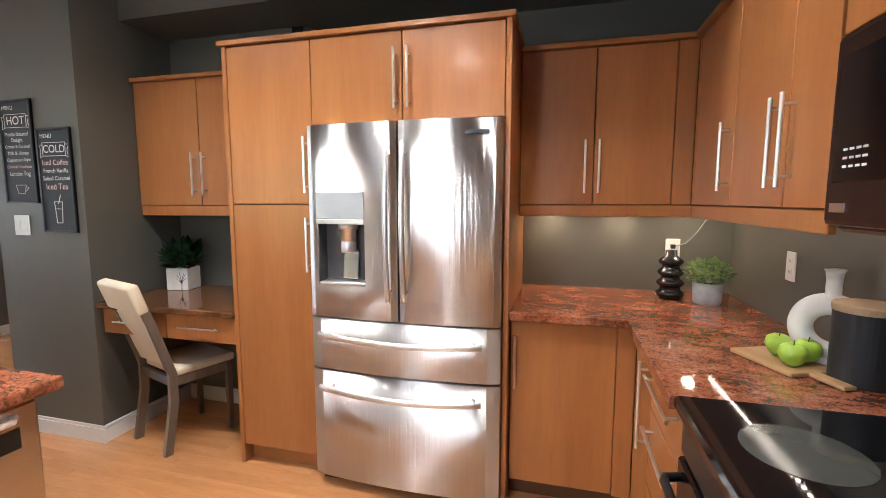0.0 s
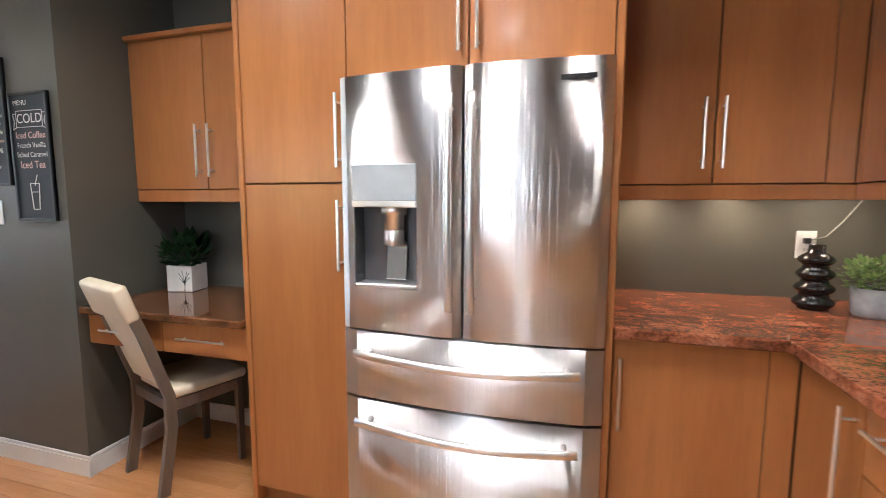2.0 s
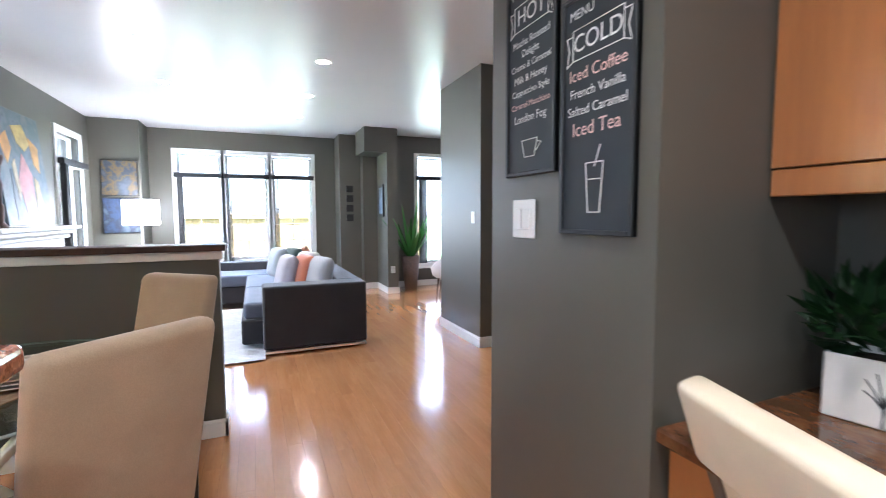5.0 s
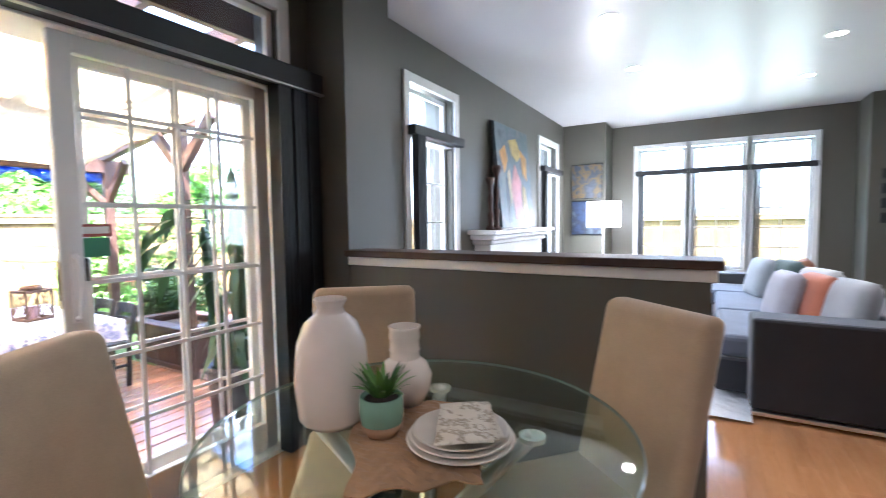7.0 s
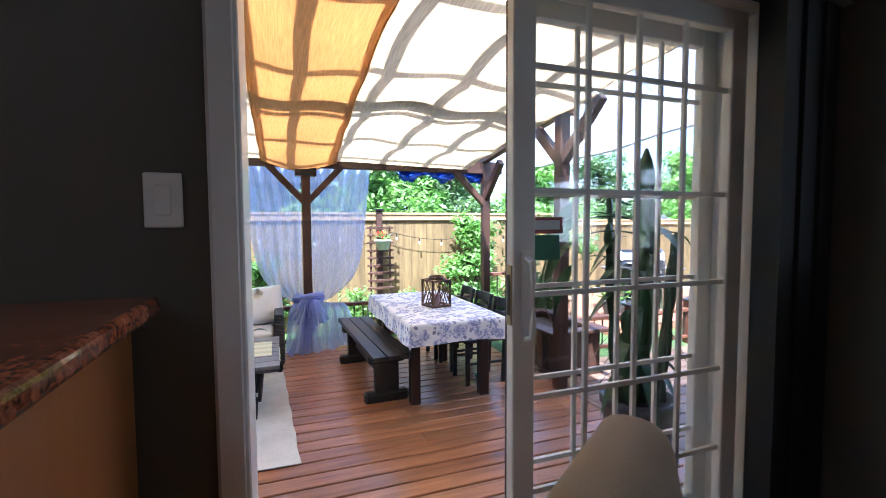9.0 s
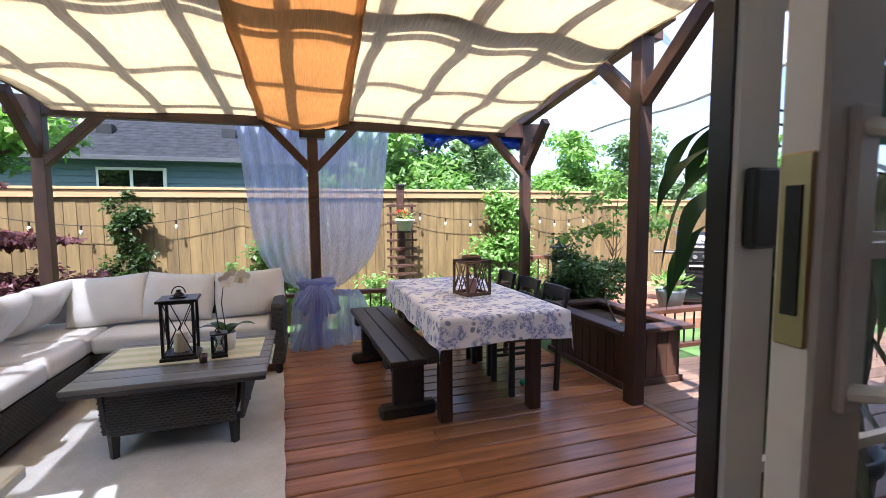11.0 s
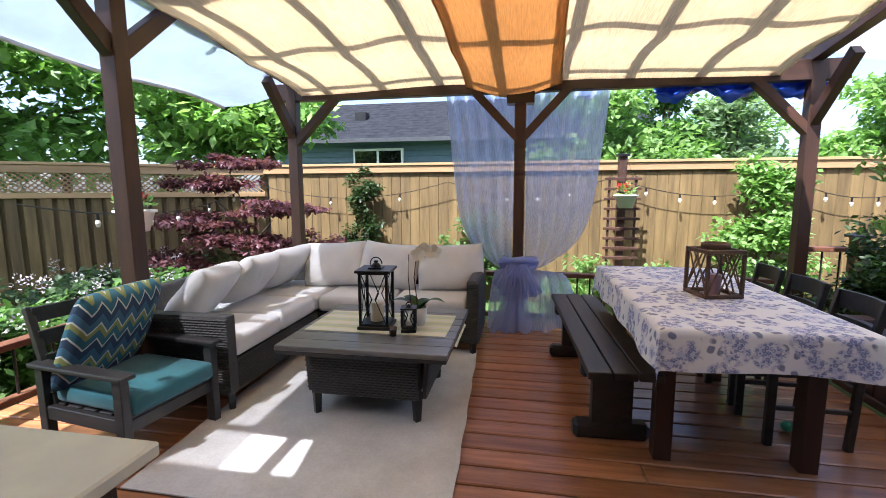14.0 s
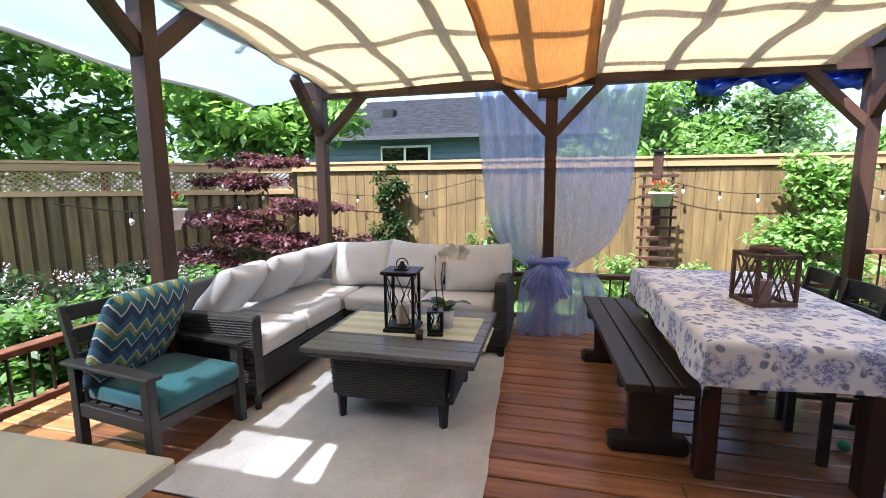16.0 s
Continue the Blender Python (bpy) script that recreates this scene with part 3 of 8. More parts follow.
d_ = door_panel(tower, (-2.003, -1.54, 1.65, 1.671, 1.414, 2.185))
bar_handle(d_, (-1.568, 1.65, 1.468), (-1.568, 1.65, 1.735), (0, -1, 0))
d_ = door_panel(tower, (-1.536, -1.079, 1.65, 1.671, 1.792, 2.185))
bar_handle(d_, (-1.106, 1.65, 1.84), (-1.106, 1.65, 2.108), (0, -1, 0))
d_ = door_panel(tower, (-1.073, -0.614, 1.65, 1.671, 1.792, 2.185))
bar_handle(d_, (-1.043, 1.65, 1.84), (-1.043, 1.65, 2.108), (0, -1, 0))

# refrigerator
fridge = thing("refrigerator", "brushed stainless steel French door refrigerator with dispenser", "refrigerator")
boxpart("body", (-1.53, -0.62, 1.66, 2.34, 0.03, 1.76), M_black, fridge, bevel=0.01)
boxpart("grille", (-1.52, -0.63, 1.64, 1.66, 0.005, 0.06), M_black, fridge)


def curved_front(x0, x1, z0, z1, name, cut=None):
    """A door front, slightly bowed from side to side about the whole width."""
    bm = bmesh.new()
    xm, half = -1.0745, 0.4625

    def fy(x):
        return 1.56 + 0.03 * ((x - xm) / half) ** 2
    n = 16
    xs = [x0 + (x1 - x0) * i / n for i in range(n + 1)]
    if cut:
        xs = sorted(set([x for x in xs if not cut[0] - 0.01 < x < cut[1] + 0.01] + [cut[0], cut[1]]))
    zs = [z0, z1] if not cut else [z0, cut[2], cut[3], z1]
    f = {}
    for i, x in enumerate(xs):
        e = 0.012 if i in (0, len(xs) - 1) else 0.0
        for j, z in enumerate(zs):
            f[i, j] = (bm.verts.new((x, fy(x) + e, z)), bm.verts.new((x, 1.655, z)))
    for i in range(len(xs) - 1):
        for j in range(len(zs) - 1):
            if cut and xs[i] >= cut[0] - 1e-6 and xs[i + 1] <= cut[1] + 1e-6 and j == 1:
                continue
            bm.faces.new((f[i, j][0], f[i + 1, j][0], f[i + 1, j + 1][0], f[i, j + 1][0])).smooth = 0 < i < len(xs) - 2
        bm.faces.new((f[i, 0][0], f[i, 0][1], f[i + 1, 0][1], f[i + 1, 0][0]))
        k = len(zs) - 1
        bm.faces.new((f[i, k][0], f[i + 1, k][0], f[i + 1, k][1], f[i, k][1]))
    for i in (0, len(xs) - 1):
        for j in range(len(zs) - 1):
            bm.faces.new((f[i, j][0], f[i, j + 1][0], f[i, j + 1][1], f[i, j][1]))
    return part(name, bm, M_steel, fridge, "brushed stainless steel front", smooth=False)


CUT = (-1.475, -1.235, 1.035, 1.33)
ld = curved_front(-1.537, -1.079, 0.876, 1.778, "door", CUT)
rd = curved_front(-1.07, -0.612, 0.876, 1.778, "door")
dr1 = curved_front(-1.537, -0.612, 0.616, 0.868, "drawer")
dr2 = curved_front(-1.537, -0.612, 0.06, 0.606, "drawer")
# dispenser recess
x0, x1, z0, z1 = CUT
M_recess = plain("dispenser grey", (0.15, 0.15, 0.155), 0.25, 0.6)
for d_ in ((x0, x0 + 0.004, 1.57, 1.645, z0, z1 - 0.004), (x1 - 0.004, x1, 1.57, 1.645, z0, z1 - 0.004), (x0, x1, 1.645, 1.65, z0, z1), (x0, x1, 1.57, 1.645, z1 - 0.004, z1)):
    boxpart("recess_wall", d_, M_recess, ld, "dark grey dispenser recess", bevel=0)
bm = bmesh.new()
vs = box(bm, -1.375, -1.295, 1.615, 1.622, 1.06, 1.2, 0.003)
for v_ in bm.verts:
    v_.co.y += 0.02 * (v_.co.z - 1.06) / 0.14
part("paddle", bm, M_steelh, ld, "slanting steel dispenser paddle")
boxpart("drip_tray", (x0 + 0.004, x1 - 0.004, 1.566, 1.645, z0, z0 + 0.014), M_chrome, ld)
bm = bmesh.new()
lathe(bm, [(0.0, 0.0), (0.034, 0.0), (0.036, 0.004), (0.036, 0.05), (0.033, 0.053), (0.036, 0.056), (0.036, 0.105), (0.046, 0.11), (0.046, 0.14), (0.0, 0.14)], (-1.335, 1.605, 1.188), 28)
part("spout", bm, M_chrome, ld, "chrome water spout", smooth=True)
boxpart("control_panel", (x0, x1, 1.556, 1.572, 1.345, 1.47), plain("dispenser display", (0.55, 0.6, 0.62), 0.1, 0.3, grain=0), ld, "pale glossy control panel")
boxpart("panel_trim", (x0, x1, 1.554, 1.572, 1.322, 1.345), M_chrome, ld)
for k in range(5):
    boxpart("icon", (-1.44 + 0.035 * k, -1.425 + 0.035 * k, 1.5565, 1.559, 1.352, 1.356), M_black, ld, bevel=0)


def bowed(path, wide, deep, across, parent):
    """A flattened bar handle along path: wide along across, deep towards the room."""
    bm = bmesh.new()
    w_, d2 = Vector(across) * wide, Vector((0, -deep, 0))
    rings = []
    for p in path:
        p = Vector(p)
        rings.append([bm.verts.new(p + w_ * math.cos(a) + d2 * math.sin(a)) for a in [2 * math.pi * k / 12 for k in range(12)]])
    for a, b in zip(rings, rings[1:]):
        for k in range(12):
            bm.faces.new((a[k], a[(k + 1) % 12], b[(k + 1) % 12], b[k]))
    bm.faces.new(rings[0][::-1])
    bm.faces.new(rings[-1])
    for q in (path[1], path[-2]):
        tube(bm, q, (q[0], 1.6, q[2]), wide * 0.7, n=10)
    return part("handle", bm, M_chrome, parent, "curved stainless steel handle", smooth=True)


for x, p in ((-1.112, ld), (-1.036, rd)):
    bowed([(x, 1.53 - 0.026 * math.sin(math.pi * k / 16), 0.975 + 0.71 * k / 16) for k in range(17)], 0.013, 0.009, (1, 0, 0), p)
for z, p in ((0.80, dr1), (0.54, dr2)):
    bowed([(-1.465 + 0.78 * k / 18, 1.53 - 0.034 * math.sin(math.pi * k / 18), z - 0.014 * math.sin(math.pi * k / 18)) for k in range(19)], 0.015, 0.01, (0, 0, 1), p)
boxpart("badge", (-0.77, -0.665, 1.573, 1.578, 1.712, 1.727), M_black, rd, "small dark maker plate", bevel=0)

# base cabinets and worktop, back run
bc = thing("base_cabinet", "cherry wood base cabinet under the granite worktop beside the refrigerator", "cabinet")
boxpart("carcass", (-0.583, 0.52, 1.73, 2.385, 0.1, 0.885), M_cabdark, bc)
boxpart("toe_kick", (-0.583, -0.04, 1.78, 1.8, 0.0, 0.1), M_cabdark, bc)
d_ = door_panel(bc, (-0.578, -0.12, 1.708, 1.729, 0.11, 0.88))
bar_handle(d_, (-0.556, 1.708, 0.572), (-0.556, 1.708, 0.823), (0, -1, 0))
boxpart("filler", (-0.117, -0.038, 1.708, 1.729, 0.1, 0.885), M_cab, bc)
bc2 = thing("base_cabinet", "cherry wood base cabinet with drawers beside the stove", "cabinet")
boxpart("carcass", (-0.017, 0.52, 0.925, 1.7, 0.1, 0.885), M_cabdark, bc2)
boxpart("toe_kick", (0.03, 0.05, 0.925, 1.7, 0.0, 0.1), M_cabdark, bc2)
d_ = door_panel(bc2, (-0.037, -0.018, 1.38, 1.7, 0.11, 0.88))
bar_handle(d_, (-0.037, 1.42, 0.5), (-0.037, 1.42, 0.84), (-1, 0, 0))
for z0, z1 in ((0.695, 0.88), (0.4, 0.69), (0.11, 0.395)):
    d_ = door_panel(bc2, (-0.037, -0.018, 0.93, 1.374, z0, z1), "drawer")
    bar_handle(d_, (-0.037, 0.98, z1 - 0.06), (-0.037, 1.33, z1 - 0.06), (-1, 0, 0))
ct = thing("worktop", "polished red granite worktop around the kitchen corner", "worktop")
bm = bmesh.new()
box(bm, -0.584, 0.523, 1.665, 2.39, 0.89, 0.93, 0.008, 2)
part("slab", bm, M_granite, ct)
bm = bmesh.new()
box(bm, -0.085, 0.523, 0.912, 1.665, 0.89, 0.9298, 0.004, 2)
part("slab", bm, M_granite, ct)

# stove
st = thing("stove", "black glass-top electric range with oven", "stove")
boxpart("body", (-0.03, 0.5, 0.16, 0.9, 0.02, 0.9), M_black, st, bevel=0.006)
boxpart("cooktop", (-0.075, 0.505, 0.15, 0.908, 0.9, 0.935), M_blackglass, st, bevel=0.008)
M_ring = plain("burner ring", (0.05, 0.055, 0.05), 0.12, grain=0)
for cx, cy, r in ((0.11, 0.68, 0.11), (0.11, 0.33, 0.09), (0.37, 0.68, 0.08), (0.37, 0.33, 0.11)):
    bm = bmesh.new()
    lathe(bm, [(0.0, 0.0), (r, 0.0), (r, 0.0012), (0.0, 0.0012)], (cx, cy, 0.9345), 40)
    part("burner", bm, M_ring, st, "grey printed burner ring")
boxpart("oven_door", (-0.06, -0.03, 0.165, 0.895, 0.2, 0.78), M_blackglass, st, bevel=0.006)
boxpart("drawer", (-0.055, -0.03, 0.165, 0.895, 0.04, 0.19), M_black, st, bevel=0.006)
boxpart("control_strip", (-0.055, -0.03, 0.165, 0.895, 0.79, 0.9), M_black, st, bevel=0.008)
bm = bmesh.new()
sweep(bm, [(-0.06, 0.2, 0.74), (-0.1, 0.22, 0.745)] + [(-0.105, 0.24 + 0.58 * k / 8, 0.745) for k in range(9)] + [(-0.1, 0.84, 0.745), (-0.06, 0.86, 0.74)], 0.012)
part("handle", bm, M_black, st, "black oven handle", smooth=True)

# upper cabinets
def crown(parent, dims):
    boxpart("crown", dims, M_cab, parent, bevel=0.003)


uc = thing("wall_cabinet", "cherry wood wall cabinet above the granite worktop", "cabinet")
boxpart("carcass", (-0.583, 0.5, 2.092, 2.388, 1.41, 2.175), M_cabdark, uc)
for x0, x1, hx in ((-0.58, -0.222, -0.262), (-0.216, 0.14, -0.196)):
    d_ = door_panel(uc, (x0, x1, 2.07, 2.09, 1.412, 2.172))
    bar_handle(d_, (hx, 2.07, 1.467), (hx, 2.07, 1.73), (0, -1, 0))
boxpart("filler", (0.143, 0.23, 2.07, 2.09, 1.41, 2.175), M_cab, uc)
boxpart("light_rail", (-0.583, 0.25, 2.075, 2.095, 1.35, 1.408), M_cab, uc)
boxpart("bottom", (-0.583, 0.5, 2.095, 2.388, 1.395, 1.409), M_cab, uc)
crown(uc, (-0.583, 0.26, 2.045, 2.39, 2.176, 2.2))
uc2 = thing("wall_cabinet", "cherry wood wall cabinet running to the microwave", "cabinet")
boxpart("carcass", (0.252, 0.523, 0.93, 2.068, 1.41, 2.175), M_cabdark, uc2)
for y0, y1, hy in ((1.56, 2.03, 1.594), (1.152, 1.554, 1.184), (0.935, 1.146, 1.112)):
    d_ = door_panel(uc2, (0.23, 0.25, y0, y1, 1.412, 2.172))
    bar_handle(d_, (0.23, hy, 1.467), (0.23, hy, 1.72), (-1, 0, 0))
boxpart("filler", (0.23, 0.25, 2.033, 2.068, 1.41, 2.172), M_cab, uc2)
crown(uc2, (0.205, 0.523, 0.93, 2.044, 2.176, 2.2))
boxpart("light_rail", (0.235, 0.255, 0.93, 2.07, 1.35, 1.408), M_cab, uc2)
boxpart("bottom", (0.255, 0.523, 0.93, 2.07, 1.395, 1.409), M_cab, uc2)
uc3 = thing("wall_cabinet", "cherry wood cabinet above the microwave", "cabinet")
boxpart("carcass", (0.252, 0.523, 0.15, 0.925, 1.79, 2.175), M_cabdark, uc3)
for y0, y1 in ((0.54, 0.92), (0.155, 0.534)):
    d_ = door_panel(uc3, (0.23, 0.25, y0, y1, 1.795, 2.172))

crown(uc3, (0.205, 0.523, 0.15, 0.928, 2.176, 2.2))
mw = thing("microwave", "dark over-the-range microwave with black glass door", "microwave")
boxpart("body", (0.25, 0.523, 0.16, 0.92, 1.36, 1.785), M_bronze, mw, bevel=0.008)
md = boxpart("door", (0.215, 0.25, 0.16, 0.915, 1.375, 1.787), M_bronze, mw, bevel=0.012, seg=2)
boxpart("window", (0.211, 0.2155, 0.19, 0.885, 1.47, 1.74), M_blackglass, md, "black glass window", bevel=0.003)
boxpart("badge", (0.211, 0.216, 0.83, 0.88, 1.405, 1.425), M_chrome, md, "small maker plate", bevel=0)
for i in range(3):
    for j in range(4):
        boxpart("key", (0.2095, 0.2112, 0.83 - 0.022 * j, 0.843 - 0.022 * j, 1.5 + 0.018 * i, 1.505 + 0.018 * i), M_white, md, bevel=0)

# under-cabinet lamps
M_led = glowing("lamp lens", (1.0, 0.85, 0.66), 2.5)
for i, (x, y) in enumerate(((-0.42, 2.25), (-0.05, 2.25), (0.3, 2.2))):
    lp = thing("puck_light", "small round puck light under the wall cabinet", "lamp")
    bm = bmesh.new()
    lathe(bm, [(0.0, 0.0), (0.034, 0.0), (0.036, 0.012), (0.0, 0.012)], (x, y, 1.382), 20)
    part("housing", bm, M_chrome, lp)
    bm = bmesh.new()
    lathe(bm, [(0.0, 0.0), (0.024, 0.0), (0.024, 0.002), (0.0, 0.002)], (x, y, 1.3795), 20)
    part("lens", bm, M_led, lp)
    area("puck_lamp_%s" % "abcde"[i], pose(x, y, 1.375), 0.05, 0.05, 0.06, (1, 0.72, 0.44))


led = thing("led_strip", "strip of small warm LED lamps under the wall cabinet", "lamp")
boxpart("tape", (0.435, 0.445, 0.95, 2.35, 1.3925, 1.3945), M_white, led, bevel=0)
for k in range(34):
    boxpart("diode", (0.4355, 0.4445, 0.97 + 0.041 * k, 0.98 + 0.041 * k, 1.3895, 1.3925), M_led, led, bevel=0)


def wall_plate(m, kind="outlet", gangs=1):
    """A cover plate facing -y in its own space; m places it."""
    t = thing(kind, {"outlet": "white duplex power outlet on the painted wall", "light_switch": "white rocker light switch plate on the wall"}[kind], "outlet" if kind == "outlet" else "switch", m)
    half = 0.037 + 0.023 * (gangs - 1)
    boxpart("plate", (-half, half, -0.006, 0.0, -0.059, 0.059), M_white, t, bevel=0.003)
    if kind == "outlet":
        for z in (-0.022, 0.022):
            p = boxpart("socket", (-0.017, 0.017, -0.008, -0.006, z - 0.015, z + 0.015), M_white, t, bevel=0.001)
            for x in (-0.006, 0.006):
                boxpart("slot", (x - 0.001, x + 0.001, -0.0085, -0.008, z - 0.005, z + 0.006), M_black, p, bevel=0)
    else:
        for g_ in range(gangs):
            c_ = 0.046 * (g_ - (gangs - 1) / 2)
            boxpart("rocker", (c_ - 0.016, c_ + 0.016, -0.01, -0.006, -0.033, 0.033), M_white, t, bevel=0.003)
    return t


wall_plate(pose(0.232, 2.391, 1.162))
wall_plate(pose(0.524, 1.742, 1.17, 0, 0, -90))
cord = thing("power_cord", "thin grey cord from the outlet up to the cabinet", "cord")
bm = bmesh.new()
sweep(bm, [(0.23, 2.38, 1.18), (0.235, 2.365, 1.182), (0.29, 2.36, 1.2), (0.34, 2.355, 1.26), (0.38, 2.33, 1.34), (0.39, 2.3, 1.395)], 0.003, 6)
part("wire", bm, plain("grey cable", (0.3, 0.3, 0.28), 0.5), cord, smooth=True)
boxpart("plug", (0.217, 0.24, 2.355, 2.382, 1.168, 1.192), M_black, cord)

# things on the worktop
v = thing("bubble_vase", "glossy black stacked ring vase on the granite", "vase", pose(0.18, 2.17, 0.93))
bm = bmesh.new()
prof = [(0.0, 0.0), (0.05, 0.0)]
for k in range(4):
    for a in range(1, 8):
        prof.append((0.038 + 0.03 * math.sin(math.pi * a / 8) - 0.003 * k, 0.055 * k + 0.055 * a / 8))
prof += [(0.028, 0.222), (0.026, 0.25), (0.02, 0.25), (0.02, 0.1), (0.0, 0.1)]
lathe(bm, prof, n=36)
part("body", bm, plain("gloss black ceramic", (0.012, 0.012, 0.012), 0.1, grain=0), v, smooth=True)


def leaf_cluster(bm, centre, spread, count, size, rng, flat=0.6, upright=0.3):
    """Many small pointed leaves, spread within an ellipsoid."""
    c = Vector(centre)
    for _ in range(count):
        while True:
            p = Vector((rng.uniform(-1, 1), rng.uniform(-1, 1), rng.uniform(-1, 1)))
            if 0.25 < p.length < 1:
                break
        q = c + Vector((p.x * spread[0], p.y * spread[1], p.z * spread[2]))
        d = (Vector((p.x, p.y, p.z * flat)) + Vector((rng.uniform(-0.6, 0.6), rng.uniform(-0.6, 0.6), rng.uniform(-0.4, 0.6) + upright))).normalized()
        s = d.cross(Vector((rng.uniform(-1, 1), rng.uniform(-1, 1), 1.2))).normalized()
        ln = size * rng.uniform(0.7, 1.3)
        n = d.cross(s)
        a, b = q, q + d * ln
        m1 = q + d * ln * 0.45 + n * ln * 0.07
        vs = [bm.verts.new(x) for x in (a, m1 + s * ln * 0.27, b, m1 - s * ln * 0.27)]
        bm.faces.new(vs)


def pot_plant(name, label, m, pot_prof, pot_mat, soil_z, soil_r, leaves, leaf_mat, square=0):
    t = thing(name, label, "plant", m)
    bm = bmesh.new()
    if square:
        w, h = square
        box(bm, -w, w, -w, w, 0, h, 0.003)
        top = [f for f in bm.faces if f.normal.z > 0.9]
        r = bmesh.ops.inset_individual(bm, faces=top, thickness=0.008)
        bmesh.ops.translate(bm, verts=list({v_ for f in top for v_ in f.verts}), vec=(0, 0, -0.02))
    else:
        lathe(bm, pot_prof, n=36)
    part("pot", bm, pot_mat, t, smooth=not square)
    bm = bmesh.new()
    lathe(bm, [(0.0, 0.0), (soil_r, 0.0), (soil_r * 0.95, 0.006), (0.0, 0.01)], (0, 0, soil_z), 20)
    part("soil", bm, plain("potting soil", (0.03, 0.02, 0.014), 0.95, scale=60, vary=0.5), t)
    bm = bmesh.new()
    leaves(bm)
    part("foliage", bm, leaf_mat, t)
    return t


M_concrete = plain("grey cement pot", (0.33, 0.34, 0.35), 0.8, vary=0.2, scale=20, grain=0.3)
M_sage = leafy("sage leaf", (0.1, 0.17, 0.07), (0.25, 0.32, 0.16))
pot_plant("small_plant", "small leafy artificial plant in a grey cement pot", pose(0.33, 2.09, 0.93),
          [(0.0, 0.0), (0.056, 0.0), (0.062, 0.01), (0.068, 0.105), (0.062, 0.105), (0.06, 0.09), (0.0, 0.09)], M_concrete, 0.09, 0.06,
          lambda bm: leaf_cluster(bm, (0, 0, 0.15), (0.095, 0.095, 0.062), 380, 0.028, random.Random(3)), M_sage)

dv = thing("donut_vase", "matte white ring-shaped vase on the granite", "vase", pose(0.435, 1.275, 0.93, 0, 0, -40))
bm = bmesh.new()
R0, r0 = 0.075, 0.034
ring = [[bm.verts.new(((R0 + r0 * math.cos(b)) * math.cos(a), 0.85 * r0 * math.sin(b), 0.112 + (R0 + r0 * math.cos(b)) * math.sin(a)))
         for b in [2 * math.pi * k / 16 for k in range(16)]] for a in [2 * math.pi * k / 40 for k in range(40)]]
for i in range(40):
    for k in range(16):
        bm.faces.new((ring[i][k], ring[(i + 1) % 40][k], ring[(i + 1) % 40][(k + 1) % 16], ring[i][(k + 1) % 16]))
lathe(bm, [(0.02, 0.0), (0.02, 0.07), (0.028, 0.085), (0.024, 0.085), (0.017, 0.03)], (0, 0, 0.21), 24)
lathe(bm, [(0.0, 0.0), (0.045, 0.0), (0.045, 0.02), (0.0, 0.03)], (0, 0, 0.0), 24)
part("body", bm, plain("matte white ceramic", (0.68, 0.66, 0.63), 0.7), dv, smooth=True)

can = thing("canister", "matte black canister with a pale wooden lid", "canister", pose(0.447, 1.135, 0.93))
bm = bmesh.new()
lathe(bm, [(0.0, 0.0), (0.07, 0.0), (0.074, 0.006), (0.074, 0.2), (0.0, 0.2)], n=40)
part("body", bm, plain("matte black ceramic", (0.015, 0.015, 0.017), 0.55), can, smooth=False)
bm = bmesh.new()
lathe(bm, [(0.0, 0.2), (0.076, 0.2), (0.077, 0.205), (0.077, 0.218), (0.073, 0.222), (0.0, 0.222)], n=40)
part("lid", bm, wood("bamboo", (0.5, 0.33, 0.18), (0.6, 0.42, 0.25), 0.5, (1, 12, 12)), can, "pale wooden lid")

bd = thing("cutting_board", "small acacia paddle cutting board on the granite", "board", pose(0.305, 1.235, 0.931, 0, 0, -68))
bm = bmesh.new()
box(bm, -0.13, 0.1, -0.075, 0.075, 0, 0.014, 0.004, 2)
box(bm, 0.095, 0.2, -0.02, 0.02, 0.001, 0.013, 0.004, 2)
part("paddle", bm, wood("acacia", (0.4, 0.22, 0.1), (0.55, 0.34, 0.17), 0.5, (1.5, 12, 12)), bd)
M_apple = plain("green apple skin", (0.33, 0.5, 0.05), 0.28, vary=0.18, scale=25, grain=0.02)
for x, y, z in ((-0.045, 0.02, 0.0), (0.045, -0.02, 0.0), (0.02, 0.055, 0.0)):
    p = Matrix(bd.matrix_basis) @ Vector((x, y, 0.0145))
    ap = thing("apple", "green apple on the cutting board", "apple", Matrix.Translation(p), "apples on the board")
    bm = bmesh.new()
    lathe(bm, [(0.0, 0.006), (0.014, 0.0), (0.027, 0.012), (0.037, 0.035), (0.033, 0.056), (0.018, 0.066), (0.006, 0.062), (0.0, 0.056)], n=24)
    part("fruit", bm, M_apple, ap, smooth=True)
    tubepart("stalk", (0, 0, 0.056), (0.004, 0.002, 0.076), 0.0016, M_darkwood, ap, n=6)

# desk niche
dc = thing("wall_cabinet", "cherry wood wall cabinet above the desk niche", "cabinet")
boxpart("carcass", (-2.955, -2.035, 1.98, 2.255, 1.4, 2.15), M_cabdark, dc)
for x0, x1, hx in ((-2.955, -2.488, -2.52), (-2.482, -2.033, -2.446)):
    d_ = door_panel(dc, (x0, x1, 1.96, 1.98, 1.402, 2.15))
    bar_handle(d_, (hx, 1.96, 1.462), (hx, 1.96, 1.718), (0, -1, 0))
boxpart("light_rail", (-2.957, -2.033, 1.965, 1.99, 1.337, 1.4), M_cab, dc)
boxpart("bottom", (-2.955, -2.035, 1.99, 2.255, 1.386, 1.399), M_cab, dc)
